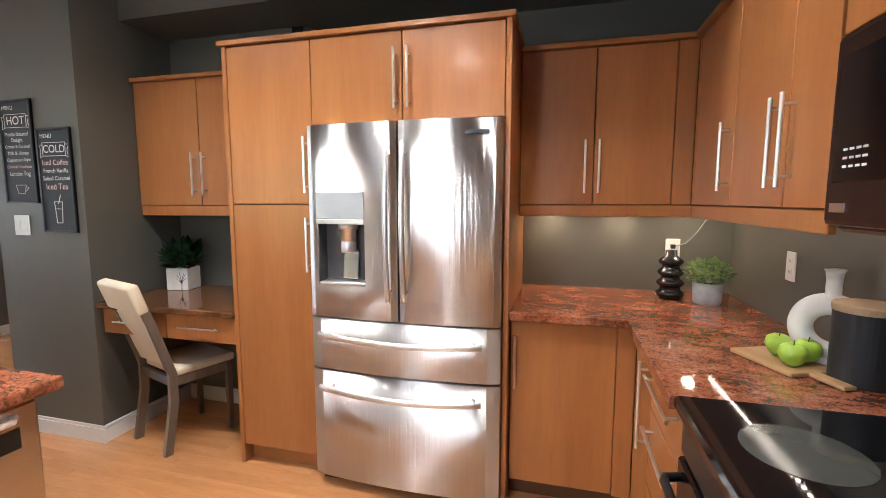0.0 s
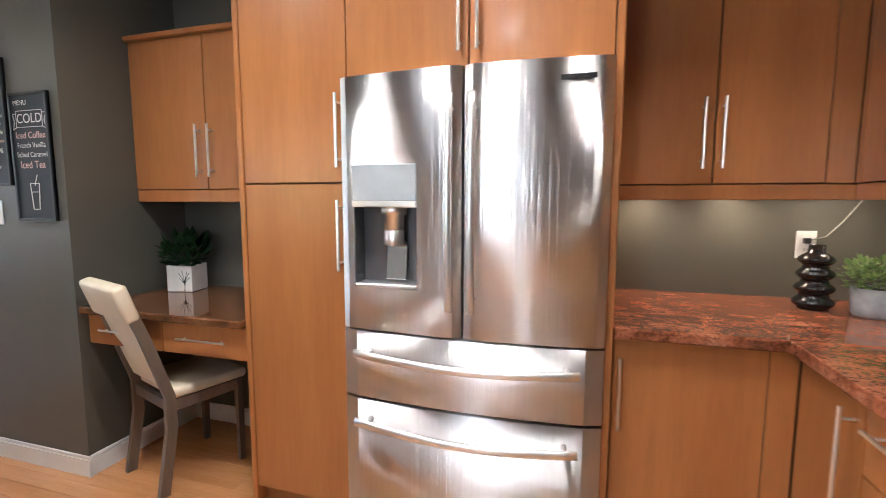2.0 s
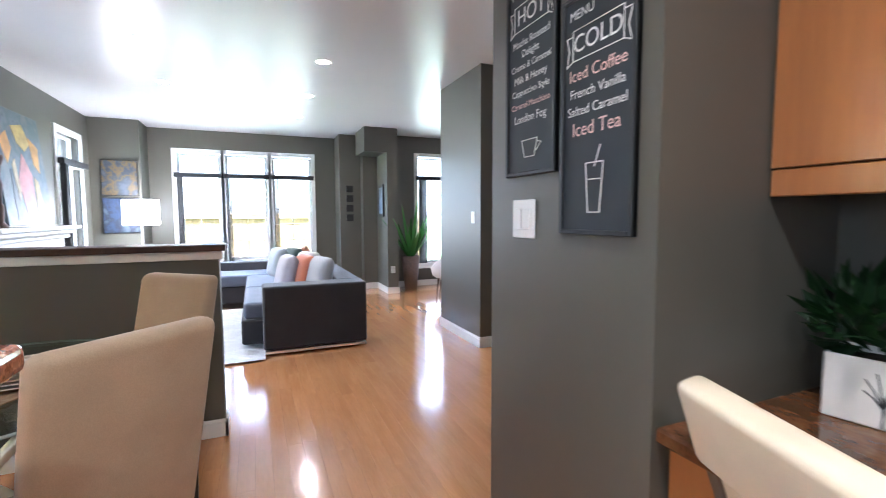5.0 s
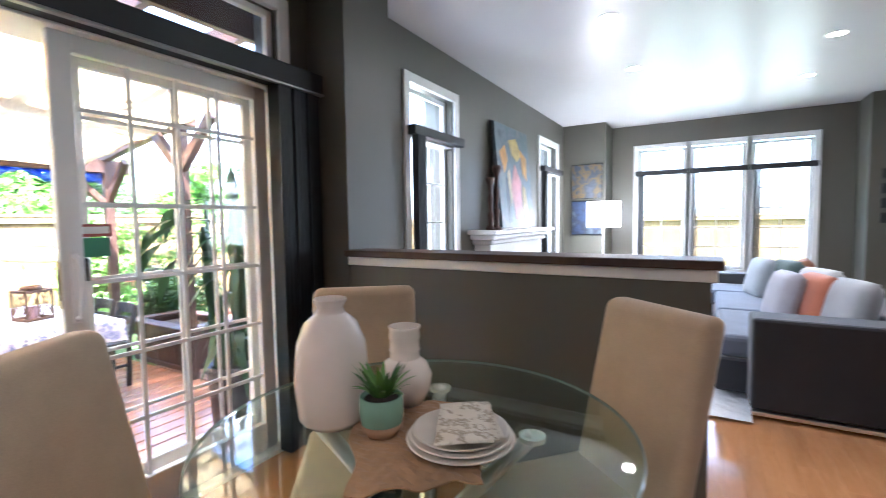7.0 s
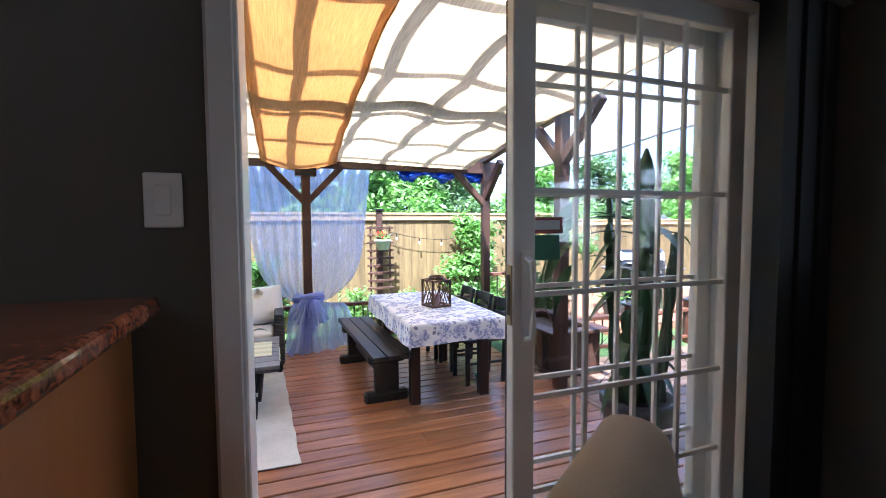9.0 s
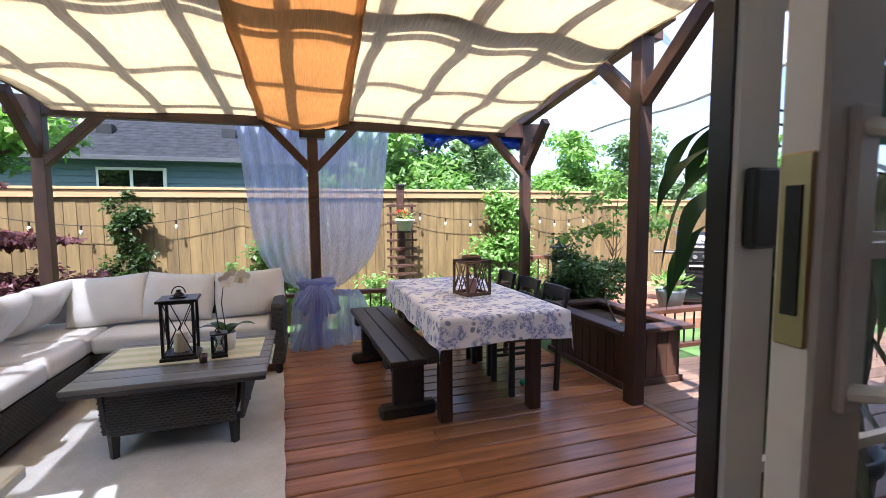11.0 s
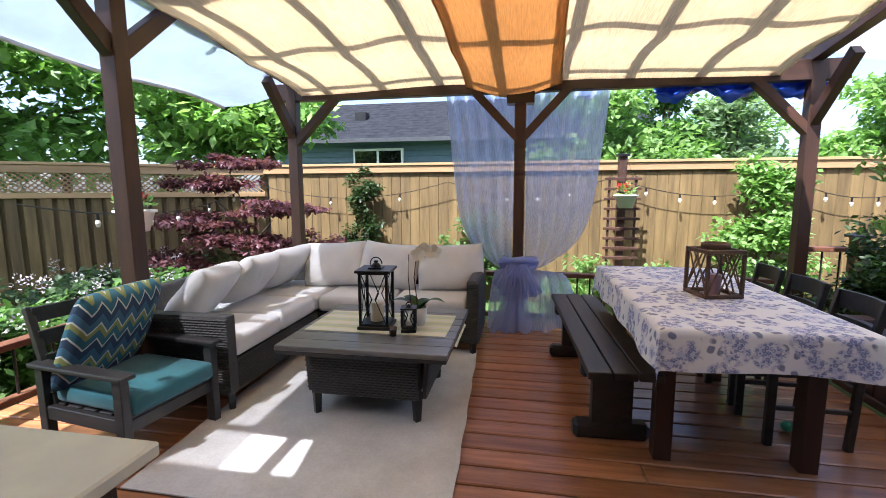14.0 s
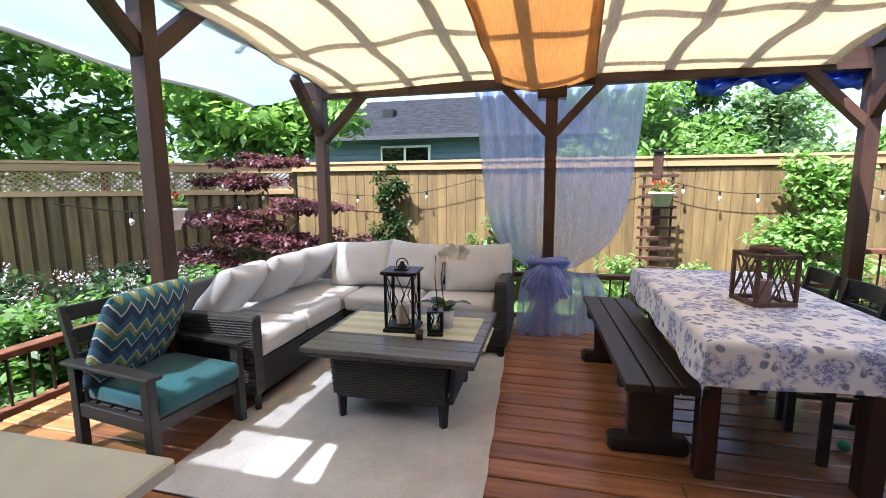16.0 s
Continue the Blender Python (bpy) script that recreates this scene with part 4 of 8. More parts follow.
crown(dc, (-2.957, -2.033, 1.935, 2.258, 2.151, 2.176))
dk = thing("desk", "built-in niche desk with polished brown granite top and cherry drawers", "desk")
boxpart("desktop", (-2.957, -2.033, 1.62, 2.257, 0.81, 0.845), M_deskstone, dk, bevel=0.006)
boxpart("apron", (-2.957, -2.033, 1.68, 2.25, 0.655, 0.808), M_cabdark, dk)
for x0, x1 in ((-2.95, -2.5), (-2.494, -2.037)):
    d_ = boxpart("drawer", (x0, x1, 1.658, 1.679, 0.66, 0.803), M_cab, dk, bevel=0.002)
    bar_handle(d_, ((x0 + x1) / 2 - 0.13, 1.658, 0.735), ((x0 + x1) / 2 + 0.13, 1.658, 0.735), (0, -1, 0), 0.005, 0.025)
wall_plate(pose(-2.42, 2.259, 1.155), "light_switch", 2)
wall_plate(pose(-3.455, 1.614, 1.285), "light_switch", 2)
wall_plate(pose(-6.26, 2.849, 1.277), "light_switch")
bxl = thing("lamp_fitting", "small white lamp fitting under the desk cabinet", "lamp")
boxpart("case", (-2.3, -2.2, 2.0, 2.04, 1.365, 1.386), M_white, bxl)

M_whitepot = plain("matte white pot", (0.7, 0.69, 0.67), 0.5)
pp = pot_plant("desk_plant", "dark green plant in a square white pot with tree print", pose(-2.8, 2.1, 0.846, 0, 0, 12), None, M_whitepot, 0.125, 0.06,
               lambda bm: leaf_cluster(bm, (0, 0, 0.215), (0.1, 0.1, 0.075), 120, 0.075, random.Random(5), 0.8, 0.5), leafy("dark fern leaf", (0.008, 0.03, 0.01), (0.02, 0.06, 0.02)), (0.072, 0.145))
bm = bmesh.new()
sweep(bm, [(0.03, -0.0728, 0.005), (0.032, -0.0728, 0.04), (0.028, -0.0728, 0.07)], 0.003, 6)
for dx, dz in ((-0.03, 0.05), (0.03, 0.055), (-0.012, 0.066), (0.018, 0.062), (0.035, 0.03), (-0.032, 0.025)):
    sweep(bm, [(0.03, -0.0728, 0.045), (0.03 + dx * 0.5, -0.0728, 0.05 + dz * 0.6), (0.03 + dx, -0.0728, 0.052 + dz)], 0.0016, 5)
part("tree_print", bm, M_black, pp, "black tree print")


def desk_chair(m):
    t = thing("dining_chair", "cream upholstered chair with grey wooden frame pushed to the desk", "chair", m)
    w, dp = 0.176, 0.165
    for sx in (-1, 1):
        bm = bmesh.new()
        pts = [(sx * w, -dp - 0.05, 0.0), (sx * w, -dp, 0.3), (sx * w, -dp, 0.46), (sx * w, -dp - 0.085, 0.75), (sx * w, -dp - 0.165, 0.97)]
        for a, b in zip(pts, pts[1:]):
            vs = box(bm, -0.015, 0.015, -0.022, 0.022, 0, 1)
            for v_ in vs:
                k = v_.co.z
                p = Vector(a).lerp(Vector(b), k)
                v_.co = p + Vector((v_.co.x, v_.co.y, 0))
        part("leg", bm, M_greywood, t)
        bm = bmesh.new()
        vs = box(bm, -0.017, 0.017, -0.017, 0.017, 0, 0.44)
        for v_ in vs:
            k = 0.75 + 0.25 * v_.co.z / 0.44
            v_.co = Vector((sx * w + v_.co.x * k, dp + v_.co.y * k, v_.co.z))
        part("leg", bm, M_greywood, t)
        boxpart("rail", (sx * w - 0.01, sx * w + 0.01, -dp, dp, 0.385, 0.44), M_greywood, t)
    boxpart("rail", (-w, w, dp - 0.01, dp + 0.01, 0.385, 0.44), M_greywood, t)
    boxpart("rail", (-w, w, -dp - 0.01, -dp + 0.01, 0.385, 0.44), M_greywood, t)
    bm = bmesh.new()
    box(bm, -0.195, 0.195, -0.15, 0.205, 0.44, 0.49, 0.02, 3)
    part("seat", bm, M_cream, t, smooth=True)
    bm = bmesh.new()
    vs = box(bm, -w + 0.015, w - 0.015, -0.018, 0.018, 0.0, 1.0, 0.0)
    for v_ in vs:
        v_.co = Vector((v_.co.x, v_.co.y - dp + 0.003 - 0.115 * v_.co.z, 0.5 + 0.34 * v_.co.z))
    part("backrest", bm, M_cream, t)
    bm = bmesh.new()
    box(bm, -w - 0.02, w + 0.02, -0.03, 0.03, 0, 0.17, 0.018, 3)
    bmesh.ops.transform(bm, matrix=pose(0, -dp - 0.12, 0.83, 18), verts=bm.verts)
    part("headrest", bm, M_cream, t, smooth=True)
    return t


desk_chair(pose(-2.574, 1.852, 0.0, 0, 0, -18.5))

# chalk boards
M_board = plain("slate board", (0.02, 0.026, 0.032), 0.6, vary=0.15)
M_boardframe = plain("black board frame", (0.015, 0.018, 0.02), 0.4)
M_chalk = plain("chalk", (0.75, 0.75, 0.73), 0.9)
M_pink = plain("pink chalk", (0.75, 0.5, 0.45), 0.9)


def writing(body, x, z, size, mat, parent, y=-0.0125):
    cu = bpy.data.curves.new("writing", "FONT")
    cu.body, cu.size, cu.align_x, cu.align_y = body, size, "CENTER", "CENTER"
    tmp = new("tmp_text", cu)
    me = bpy.data.meshes.new_from_object(tmp.evaluated_get(bpy.context.evaluated_depsgraph_get()))
    bpy.data.objects.remove(tmp)
    me.materials.clear()
    me.materials.append(mat)
    ob = new("writing", me)
    ob.parent = parent
    ob.matrix_basis = pose(x, y, z, 90, 0, 0)
    return ob


def chalk_board(m, w, h, lines, label):
    t = thing("chalk_board", label, "sign", m)
    boxpart("slate", (-w / 2, w / 2, -0.012, 0.0, -h / 2, h / 2), M_board, t, bevel=0.001)
    f = 0.012
    for d_ in ((-w / 2, -w / 2 + f, -0.02, 0, -h / 2, h / 2), (w / 2 - f, w / 2, -0.02, 0, -h / 2, h / 2),
               (-w / 2 + f, w / 2 - f, -0.02, 0, h / 2 - f, h / 2), (-w / 2 + f, w / 2 - f, -0.02, 0, -h / 2, -h / 2 + f)):
        boxpart("frame", d_, M_boardframe, t, bevel=0.002)
    for body, x, z, size, mat in lines:
        writing(body, x, z, size, mat, t)
    return t


hot = chalk_board(pose(-3.415, 1.614, 1.71), 0.25, 0.59, [
    ("MENU", -0.055, 0.248, 0.032, M_chalk), ("HOT", 0, 0.175, 0.066, M_chalk), ("Mocha Roasted", 0, 0.1, 0.03, M_chalk), ("Delight", 0, 0.066, 0.03, M_chalk),
    ("Creme & Caramel", 0, 0.03, 0.027, M_chalk), ("Milk & Honey", 0, -0.008, 0.03, M_chalk), ("Cappuccino Style", 0, -0.046, 0.027, M_chalk),
    ("Caramel Macchiato", 0, -0.085, 0.025, M_pink), ("London Fog", 0, -0.125, 0.034, M_chalk)], "black framed chalk menu board lettered HOT")
cold = chalk_board(pose(-3.138, 1.614, 1.543), 0.25, 0.59, [
    ("MENU", -0.055, 0.248, 0.032, M_chalk), ("COLD", 0, 0.175, 0.06, M_chalk), ("Iced Coffee", 0, 0.1, 0.042, M_pink), ("French Vanilla", 0, 0.055, 0.033, M_chalk),
    ("Salted Caramel", 0, 0.012, 0.033, M_chalk), ("Iced Tea", 0, -0.035, 0.048, M_pink)], "black framed chalk menu board lettered COLD")
bm = bmesh.new()
for a, b in (((-0.03, -0.12), (-0.02, -0.24)), ((0.03, -0.12), (0.02, -0.24)), ((-0.02, -0.24), (0.02, -0.24)), ((-0.03, -0.12), (0.03, -0.12)), ((0.0, -0.13), (0.02, -0.08)), ((-0.02, -0.16), (0.02, -0.16))):
    tube(bm, (a[0], -0.0125, a[1]), (b[0], -0.0125, b[1]), 0.0016, n=5)
part("drawing", bm, M_chalk, cold, "white chalk drawing of a glass")
bm = bmesh.new()
for a, b in (((-0.04, -0.19), (-0.025, -0.24)), ((0.04, -0.19), (0.025, -0.24)), ((-0.025, -0.24), (0.025, -0.24)), ((-0.04, -0.19), (0.04, -0.19)), ((0.04, -0.2), (0.06, -0.205)), ((0.06, -0.205), (0.035, -0.225))):
    tube(bm, (a[0], -0.0125, a[1]), (b[0], -0.0125, b[1]), 0.0016, n=5)
part("drawing", bm, M_chalk, hot, "white chalk drawing of a cup")

for board in (hot, cold):
    bm = bmesh.new()
    for a, b in (((-0.085, 0.212), (0.085, 0.212)), ((-0.085, 0.138), (0.085, 0.138)), ((-0.085, 0.138), (-0.085, 0.212)), ((0.085, 0.138), (0.085, 0.212)),
                 ((-0.085, 0.2), (-0.108, 0.2)), ((-0.108, 0.2), (-0.098, 0.165)), ((-0.098, 0.165), (-0.108, 0.128)), ((-0.108, 0.128), (-0.085, 0.138)),
                 ((0.085, 0.2), (0.108, 0.2)), ((0.108, 0.2), (0.098, 0.165)), ((0.098, 0.165), (0.108, 0.128)), ((0.108, 0.128), (0.085, 0.138))):
        tube(bm, (a[0], -0.0125, a[1]), (b[0], -0.0125, b[1]), 0.0014, n=5)
    part("banner", bm, M_chalk, board, "white chalk banner round the title")

# peninsula with dishwasher and raised bar
pn = thing("peninsula", "cherry wood peninsula cabinet with dishwasher and granite top", "cabinet")
boxpart("body", (-2.48, -1.8, -1.42, 0.56, 0.1, 0.888), M_cab, pn)
boxpart("toe_kick", (-2.46, -1.86, -1.42, 0.5, 0.0, 0.1), M_cabdark, pn)
bm = bmesh.new()
box(bm, -2.5, -1.745, -1.425, 0.615, 0.89, 0.93, 0.012, 3)
part("worktop", bm, M_granite, pn, "polished red granite top")
dw = thing("dishwasher", "stainless steel dishwasher with black control strip", "dishwasher")
boxpart("door", (-1.8, -1.775, -0.04, 0.558, 0.11, 0.88), M_steelh, dw, bevel=0.006)
boxpart("control_strip", (-1.776, -1.772, -0.03, 0.51, 0.76, 0.82), M_black, dw)
bm = bmesh.new()
sweep(bm, [(-1.775, -0.02, 0.85), (-1.745, 0.0, 0.852), (-1.74, 0.24, 0.852), (-1.745, 0.48, 0.852), (-1.775, 0.5, 0.85)], 0.01)
part("handle", bm, M_chrome, dw, smooth=True)
bar = thing("bar_counter", "raised breakfast bar with red granite top and cherry panel", "counter")
boxpart("back_panel", (-2.985, -2.505, -1.42, 0.5, 0.0, 1.09), M_cab, bar)
bm = bmesh.new()
box(bm, -3.04, -2.48, -1.425, 0.56, 1.09, 1.13, 0.012, 3)
part("bar_top", bm, M_granite, bar, "polished red granite bar top")
wall_plate(pose(-3.045, -1.43, 1.335, 0, 0, 180), "light_switch").matrix_basis = pose(-3.052, -1.429, 1.335, 0, 0, 180)
ck = thing("wall_clock", "dark round wall clock beside the patio door", "clock", pose(-2.76, -1.43, 1.93))
bm = bmesh.new()
lathe(bm, [(0.0, 0.0), (0.17, 0.0), (0.19, 0.01), (0.2, 0.03), (0.17, 0.035), (0.165, 0.02), (0.0, 0.02)], n=48)
bmesh.ops.transform(bm, matrix=pose(0, 0, 0, -90), verts=bm.verts)
part("case", bm, M_boardframe, ck, smooth=False)
# ---------------------------------------------------------------- recessed lamps in the ceiling
M_lens = glowing("ceiling lamp lens", (1.0, 0.9, 0.78), 12.0)
for x, y in POTS:
    t = thing("ceiling_light", "small white recessed ceiling light", "lamp", pose(x, y, CEIL), "recessed ceiling lights")
    bm = bmesh.new()
    lathe(bm, [(0.055, 0.0), (0.055, -0.006), (0.075, -0.006), (0.08, 0.0)], n=28)
    part("trim_ring", bm, M_white, t, smooth=True)
    bm = bmesh.new()
    lathe(bm, [(0.0, -0.002), (0.055, -0.002), (0.055, 0.0), (0.0, 0.0)], n=28)
    part("lens", bm, M_lens, t)

# ---------------------------------------------------------------- patio door valance and blinds
vb = thing("vertical_blind", "black vertical blind stacked beside the patio door", "blind")
boxpart("valance", (-5.14, -3.05, -1.42, -1.3, 2.03, 2.14), M_blind, vb, bevel=0.004)
boxpart("rail", (-5.14, -3.05, -1.325, -1.295, 2.02, 2.032), plain("blind rail edge", (0.3, 0.3, 0.3), 0.3, 0.5), vb)
for k in range(9):
    x = -5.12 + 0.033 * k
    boxpart("vane", (x, x + 0.026, -1.4 + 0.005 * (k % 2), -1.32 + 0.006 * (k % 3), 0.03, 2.03), M_blind, vb, bevel=0)

# ---------------------------------------------------------------- dining table
TX, TY = -4.19, -0.03
gt = thing("dining_table", "round glass dining table on a crossed chrome base", "table", pose(TX, TY, 0))
bm = bmesh.new()
lathe(bm, [(0.0, 0.738), (0.555, 0.738), (0.56, 0.744), (0.555, 0.75), (0.0, 0.75)], n=72)
part("glass_top", bm, M_tglass, gt, smooth=False)
# opaque ring on the glass edge; its pale colour includes the rim highlight
bm = bmesh.new()
lathe(bm, [(0.556, 0.739), (0.561, 0.741), (0.562, 0.744), (0.561, 0.747), (0.556, 0.749)], n=96)
part("rim", bm, plain("highlit glass edge", (0.3, 0.35, 0.33), 0.12, grain=0), gt, "pale green glass edge with the rim highlight in its colour", smooth=True)
for k in range(2):
    a = math.radians(20 + 90 * k)
    d_ = Vector((math.cos(a), math.sin(a), 0))
    for s in (-1, 1):
        bm = bmesh.new()
        sweep(bm, [d_ * 0.36 * s + Vector((0, 0, 0.0)), d_ * 0.05 * s + Vector((0, 0, 0.36)), d_ * -0.3 * s + Vector((0, 0, 0.735))], 0.022, 8)
        part("leg", bm, M_chrome, gt, "polished chrome leg", smooth=True)
        bm = bmesh.new()
        p = d_ * -0.3 * s
        lathe(bm, [(0.0, 0.725), (0.035, 0.725), (0.035, 0.737), (0.0, 0.737)], (p.x, p.y, 0), 20)
        part("pad", bm, M_chrome, gt)


def dining_chair(m):
    t = thing("dining_chair", "taupe upholstered parsons chair at the glass table", "chair", m, "chairs round the glass table")
    for sx in (-1, 1):
        for y in (-0.2, 0.2):
            bm = bmesh.new()
            tube(bm, (sx * 0.18, y, 0.0), (sx * 0.185, y, 0.34), 0.018, 0.028, 4)
            part("leg", bm, M_black, t, "black wooden leg")
    bm = bmesh.new()
    box(bm, -0.225, 0.225, -0.23, 0.25, 0.32, 0.48, 0.03, 3)
    part("seat", bm, M_taupe, t, smooth=True)
    bm = bmesh.new()
    n_, mm = 8, 10
    vs = box(bm, -0.21, 0.21, -0.045, 0.045, 0.0, 0.6, 0.034, 4)
    for v_ in bm.verts:
        k = v_.co.z / 0.6
        v_.co.y += -0.22 - 0.1 * k - 0.03 * k * k + 0.02 * (v_.co.x / 0.225) ** 2
        v_.co.z += 0.42
    part("backrest", bm, M_taupe, t, smooth=True)
    return t


c0 = dining_chair(pose(-4.49, 0.29, 0, 0, 0, 228.7))
copy_thing(c0, pose(-4.395, -0.4, 0, 0, 0, -51))
copy_thing(c0, pose(-3.77, -0.4, 0, 0, 0, 35.4))
copy_thing(c0, pose(-3.78, 0.34, 0, 0, 0, 134.4))

# things on the table
M_jute = fabric("woven jute", (0.27, 0.155, 0.07), 0.95, 70, 0.3)
rn = thing("table_runner", "rough jute runner on the glass table", "runner", pose(-4.1, 0.0, 0.7515, 0, 0, 40))
bm = bmesh.new()
sheet(bm, lambda u, v: (-0.2 + 0.42 * u + 0.012 * math.sin(14 * v), -0.14 + 0.28 * v + 0.01 * math.sin(11 * u), 0.002 * math.sin(40 * u) * math.sin(33 * v) + 0.002), 24, 16, 0.004)
part("weave", bm, M_jute, rn)
bv = thing("tall_vase", "large glossy white ceramic bottle vase", "vase", pose(-4.082, -0.24, 0.751))
bm = bmesh.new()
lathe(bm, [(0.0, 0.0), (0.07, 0.0), (0.09, 0.02), (0.1, 0.12), (0.092, 0.22), (0.07, 0.275), (0.04, 0.3)], n=40)
part("body", bm, M_ceramic, bv, smooth=True)
bm = bmesh.new()
lathe(bm, [(0.04, 0.3), (0.034, 0.315), (0.045, 0.335), (0.042, 0.34), (0.03, 0.32), (0.0, 0.3)], n=40)
part("neck", bm, M_ceramic, bv, smooth=True)
sv = thing("short_vase", "white ceramic vase with wide ridged neck", "vase", pose(-4.275, -0.135, 0.751))
bm = bmesh.new()
lathe(bm, [(0.0, 0.0), (0.05, 0.0), (0.075, 0.05), (0.08, 0.09), (0.065, 0.125), (0.045, 0.14)], n=40)
part("body", bm, M_ceramic, sv, smooth=True)
bm = bmesh.new()
lathe(bm, [(0.045, 0.14), (0.044, 0.16), (0.047, 0.165), (0.044, 0.17), (0.044, 0.195), (0.047, 0.2), (0.045, 0.225), (0.048, 0.235), (0.042, 0.235), (0.038, 0.15), (0.0, 0.14)], n=40)
part("neck", bm, M_ceramic, sv, "ridged neck", smooth=True)
M_celadon = plain("green glazed ceramic", (0.2, 0.34, 0.25), 0.15, vary=0.08, grain=0.02)


def spiky(bm):
    rg_ = random.Random(14)
    for k in range(34):
        a, up = rg_.uniform(0, 6.28), rg_.uniform(0.5, 1.6)
        strap_leaf_in(bm, (0.02 * math.cos(a), 0.02 * math.sin(a), 0.1), (math.cos(a), math.sin(a)), rg_.uniform(0.07, 0.11), 0.009, 0.35, up)


def strap_leaf_in(bm, base, d, ln, w, droop, up):
    d = Vector((d[0], d[1], 0)).normalized()
    s = Vector((-d.y, d.x, 0))
    prev = None
    for i in range(6):
        k = i / 5
        p = Vector(base) + d * ln * k * 0.7 + Vector((0, 0, ln * (up * k - droop * k * k)))
        ww = w * (1 - k ** 2) + 0.0004
        ring = [bm.verts.new(p - s * ww), bm.verts.new(p + s * ww)]
        if prev:
            bm.faces.new((prev[0], prev[1], ring[1], ring[0]))
        prev = ring


succ = pot_plant("succulent", "spiky green succulent in a celadon pot on the glass table", pose(-4.076, -0.067, 0.758), [(0.0, 0.0), (0.035, 0.0), (0.05, 0.02), (0.056, 0.06), (0.054, 0.1), (0.048, 0.1), (0.046, 0.09), (0.0, 0.09)], M_celadon, 0.088, 0.045, spiky, leafy("succulent leaf", (0.03, 0.12, 0.03), (0.12, 0.26, 0.06), 0.4, 0.2))
bm = bmesh.new()
lathe(bm, [(0.0, -0.001), (0.0358, -0.001), (0.051, 0.0195), (0.0542, 0.034), (0.053, 0.034), (0.0, 0.01)], n=36)
part("foot", bm, plain("unglazed clay", (0.36, 0.22, 0.13), 0.7), succ, "unglazed tan clay foot", smooth=True)
M_plate = plain("stoneware plate", (0.6, 0.55, 0.48), 0.3)
for k in range(3):
    t = thing("plate", "cream stoneware plate in a stack on the glass table", "plate", pose(-4.13, 0.13, 0.76 + 0.011 * k), "stack of plates")
    bm = bmesh.new()
    r_ = 0.13 - 0.008 * k
    lathe(bm, [(0.0, 0.0), (r_ * 0.6, 0.0), (r_, 0.014), (r_ * 1.01, 0.017), (r_ * 0.97, 0.017), (r_ * 0.6, 0.004), (0.0, 0.004)], n=44)
    part("dish", bm, M_plate, t, smooth=True)
nk = thing("napkin", "folded cream napkin with a leaf print on the plates", "napkin", pose(-4.15, 0.15, 0.802, 0, 0, 35))
m_, nt_, b_ = material("printed napkin")
f_ = noise_tex(nt_, coords(nt_), 34, 3)
nt_.links.new(ramp(nt_, f_, [(0.5, (0.6, 0.56, 0.47)), (0.58, (0.28, 0.24, 0.18)), (0.66, (0.6, 0.56, 0.47))]), b_.inputs["Base Color"])
b_.inputs["Roughness"].default_value = 0.9
for k in range(3):
    bm = bmesh.new()
    sheet(bm, lambda u, v, k=k: (-0.11 + 0.2 * u + 0.02 * k, -0.07 + 0.13 * v - 0.015 * k * u, 0.005 * k + 0.006 * math.sin(5 * u + 2 * k) * math.sin(3.1 * v) + 0.006), 12, 8, 0.002)
    part("fold", bm, m_, nk, smooth=True)
stk = thing("warning_sticker", "red and green security stickers on the patio door glass", "sticker")
boxpart("red_label", (-4.1, -3.98, -1.472, -1.4705, 1.25, 1.3), plain("red label", (0.3, 0.06, 0.05), 0.4), stk, bevel=0)
boxpart("white_label", (-4.09, -3.99, -1.4704, -1.4702, 1.262, 1.29), M_white, stk, bevel=0)
boxpart("green_label", (-4.09, -4.0, -1.472, -1.4705, 1.17, 1.245), plain("green label", (0.03, 0.2, 0.1), 0.4), stk, bevel=0)

# ---------------------------------------------------------------- living room
sf = thing("sofa", "charcoal fabric sectional sofa with a low back", "sofa")
boxpart("back", (-6.9, -6.62, 0.89, 1.85, 0.06, 0.65), M_sofa, sf, bevel=0.02, seg=2)
boxpart("arm", (-9.2, -6.9, 1.6, 1.85, 0.06, 0.65), M_sofa, sf, bevel=0.02, seg=2)
boxpart("base", (-9.2, -6.9, 0.7, 1.6, 0.06, 0.3), M_sofa, sf, bevel=0.015)
boxpart("base", (-9.9, -9.2, 0.1, 1.85, 0.06, 0.3), M_sofa, sf, bevel=0.015)
boxpart("back", (-10.12, -9.9, 0.1, 1.85, 0.06, 0.58), M_sofa, sf, bevel=0.02, seg=2)
boxpart("chrome_foot", (-6.88, -6.63, 0.9, 1.84, 0.02, 0.045), M_chrome, sf)
for x0, x1, y0, y1 in ((-8.0, -6.92, 0.72, 1.58), (-9.15, -8.02, 0.72, 1.58), (-9.88, -9.17, 0.1, 1.58)):
    boxpart("seat_cushion", (x0, x1, y0, y1, 0.3, 0.46), M_sofaseat, sf, bevel=0.04, seg=3)
boxpart("foot", (-9.85, -9.2, 0.15, 1.8, 0.0, 0.06), M_black, sf)
boxpart("foot", (-9.1, -6.7, 0.95, 1.8, 0.0, 0.03), M_black, sf)
ot = thing("ottoman", "charcoal fabric ottoman beside the sofa", "ottoman")
boxpart("body", (-8.4, -7.6, -0.25, 0.35, 0.05, 0.42), M_sofa, ot, bevel=0.03, seg=3)
boxpart("foot", (-8.3, -7.7, -0.15, 0.25, 0.0, 0.05), M_black, ot)
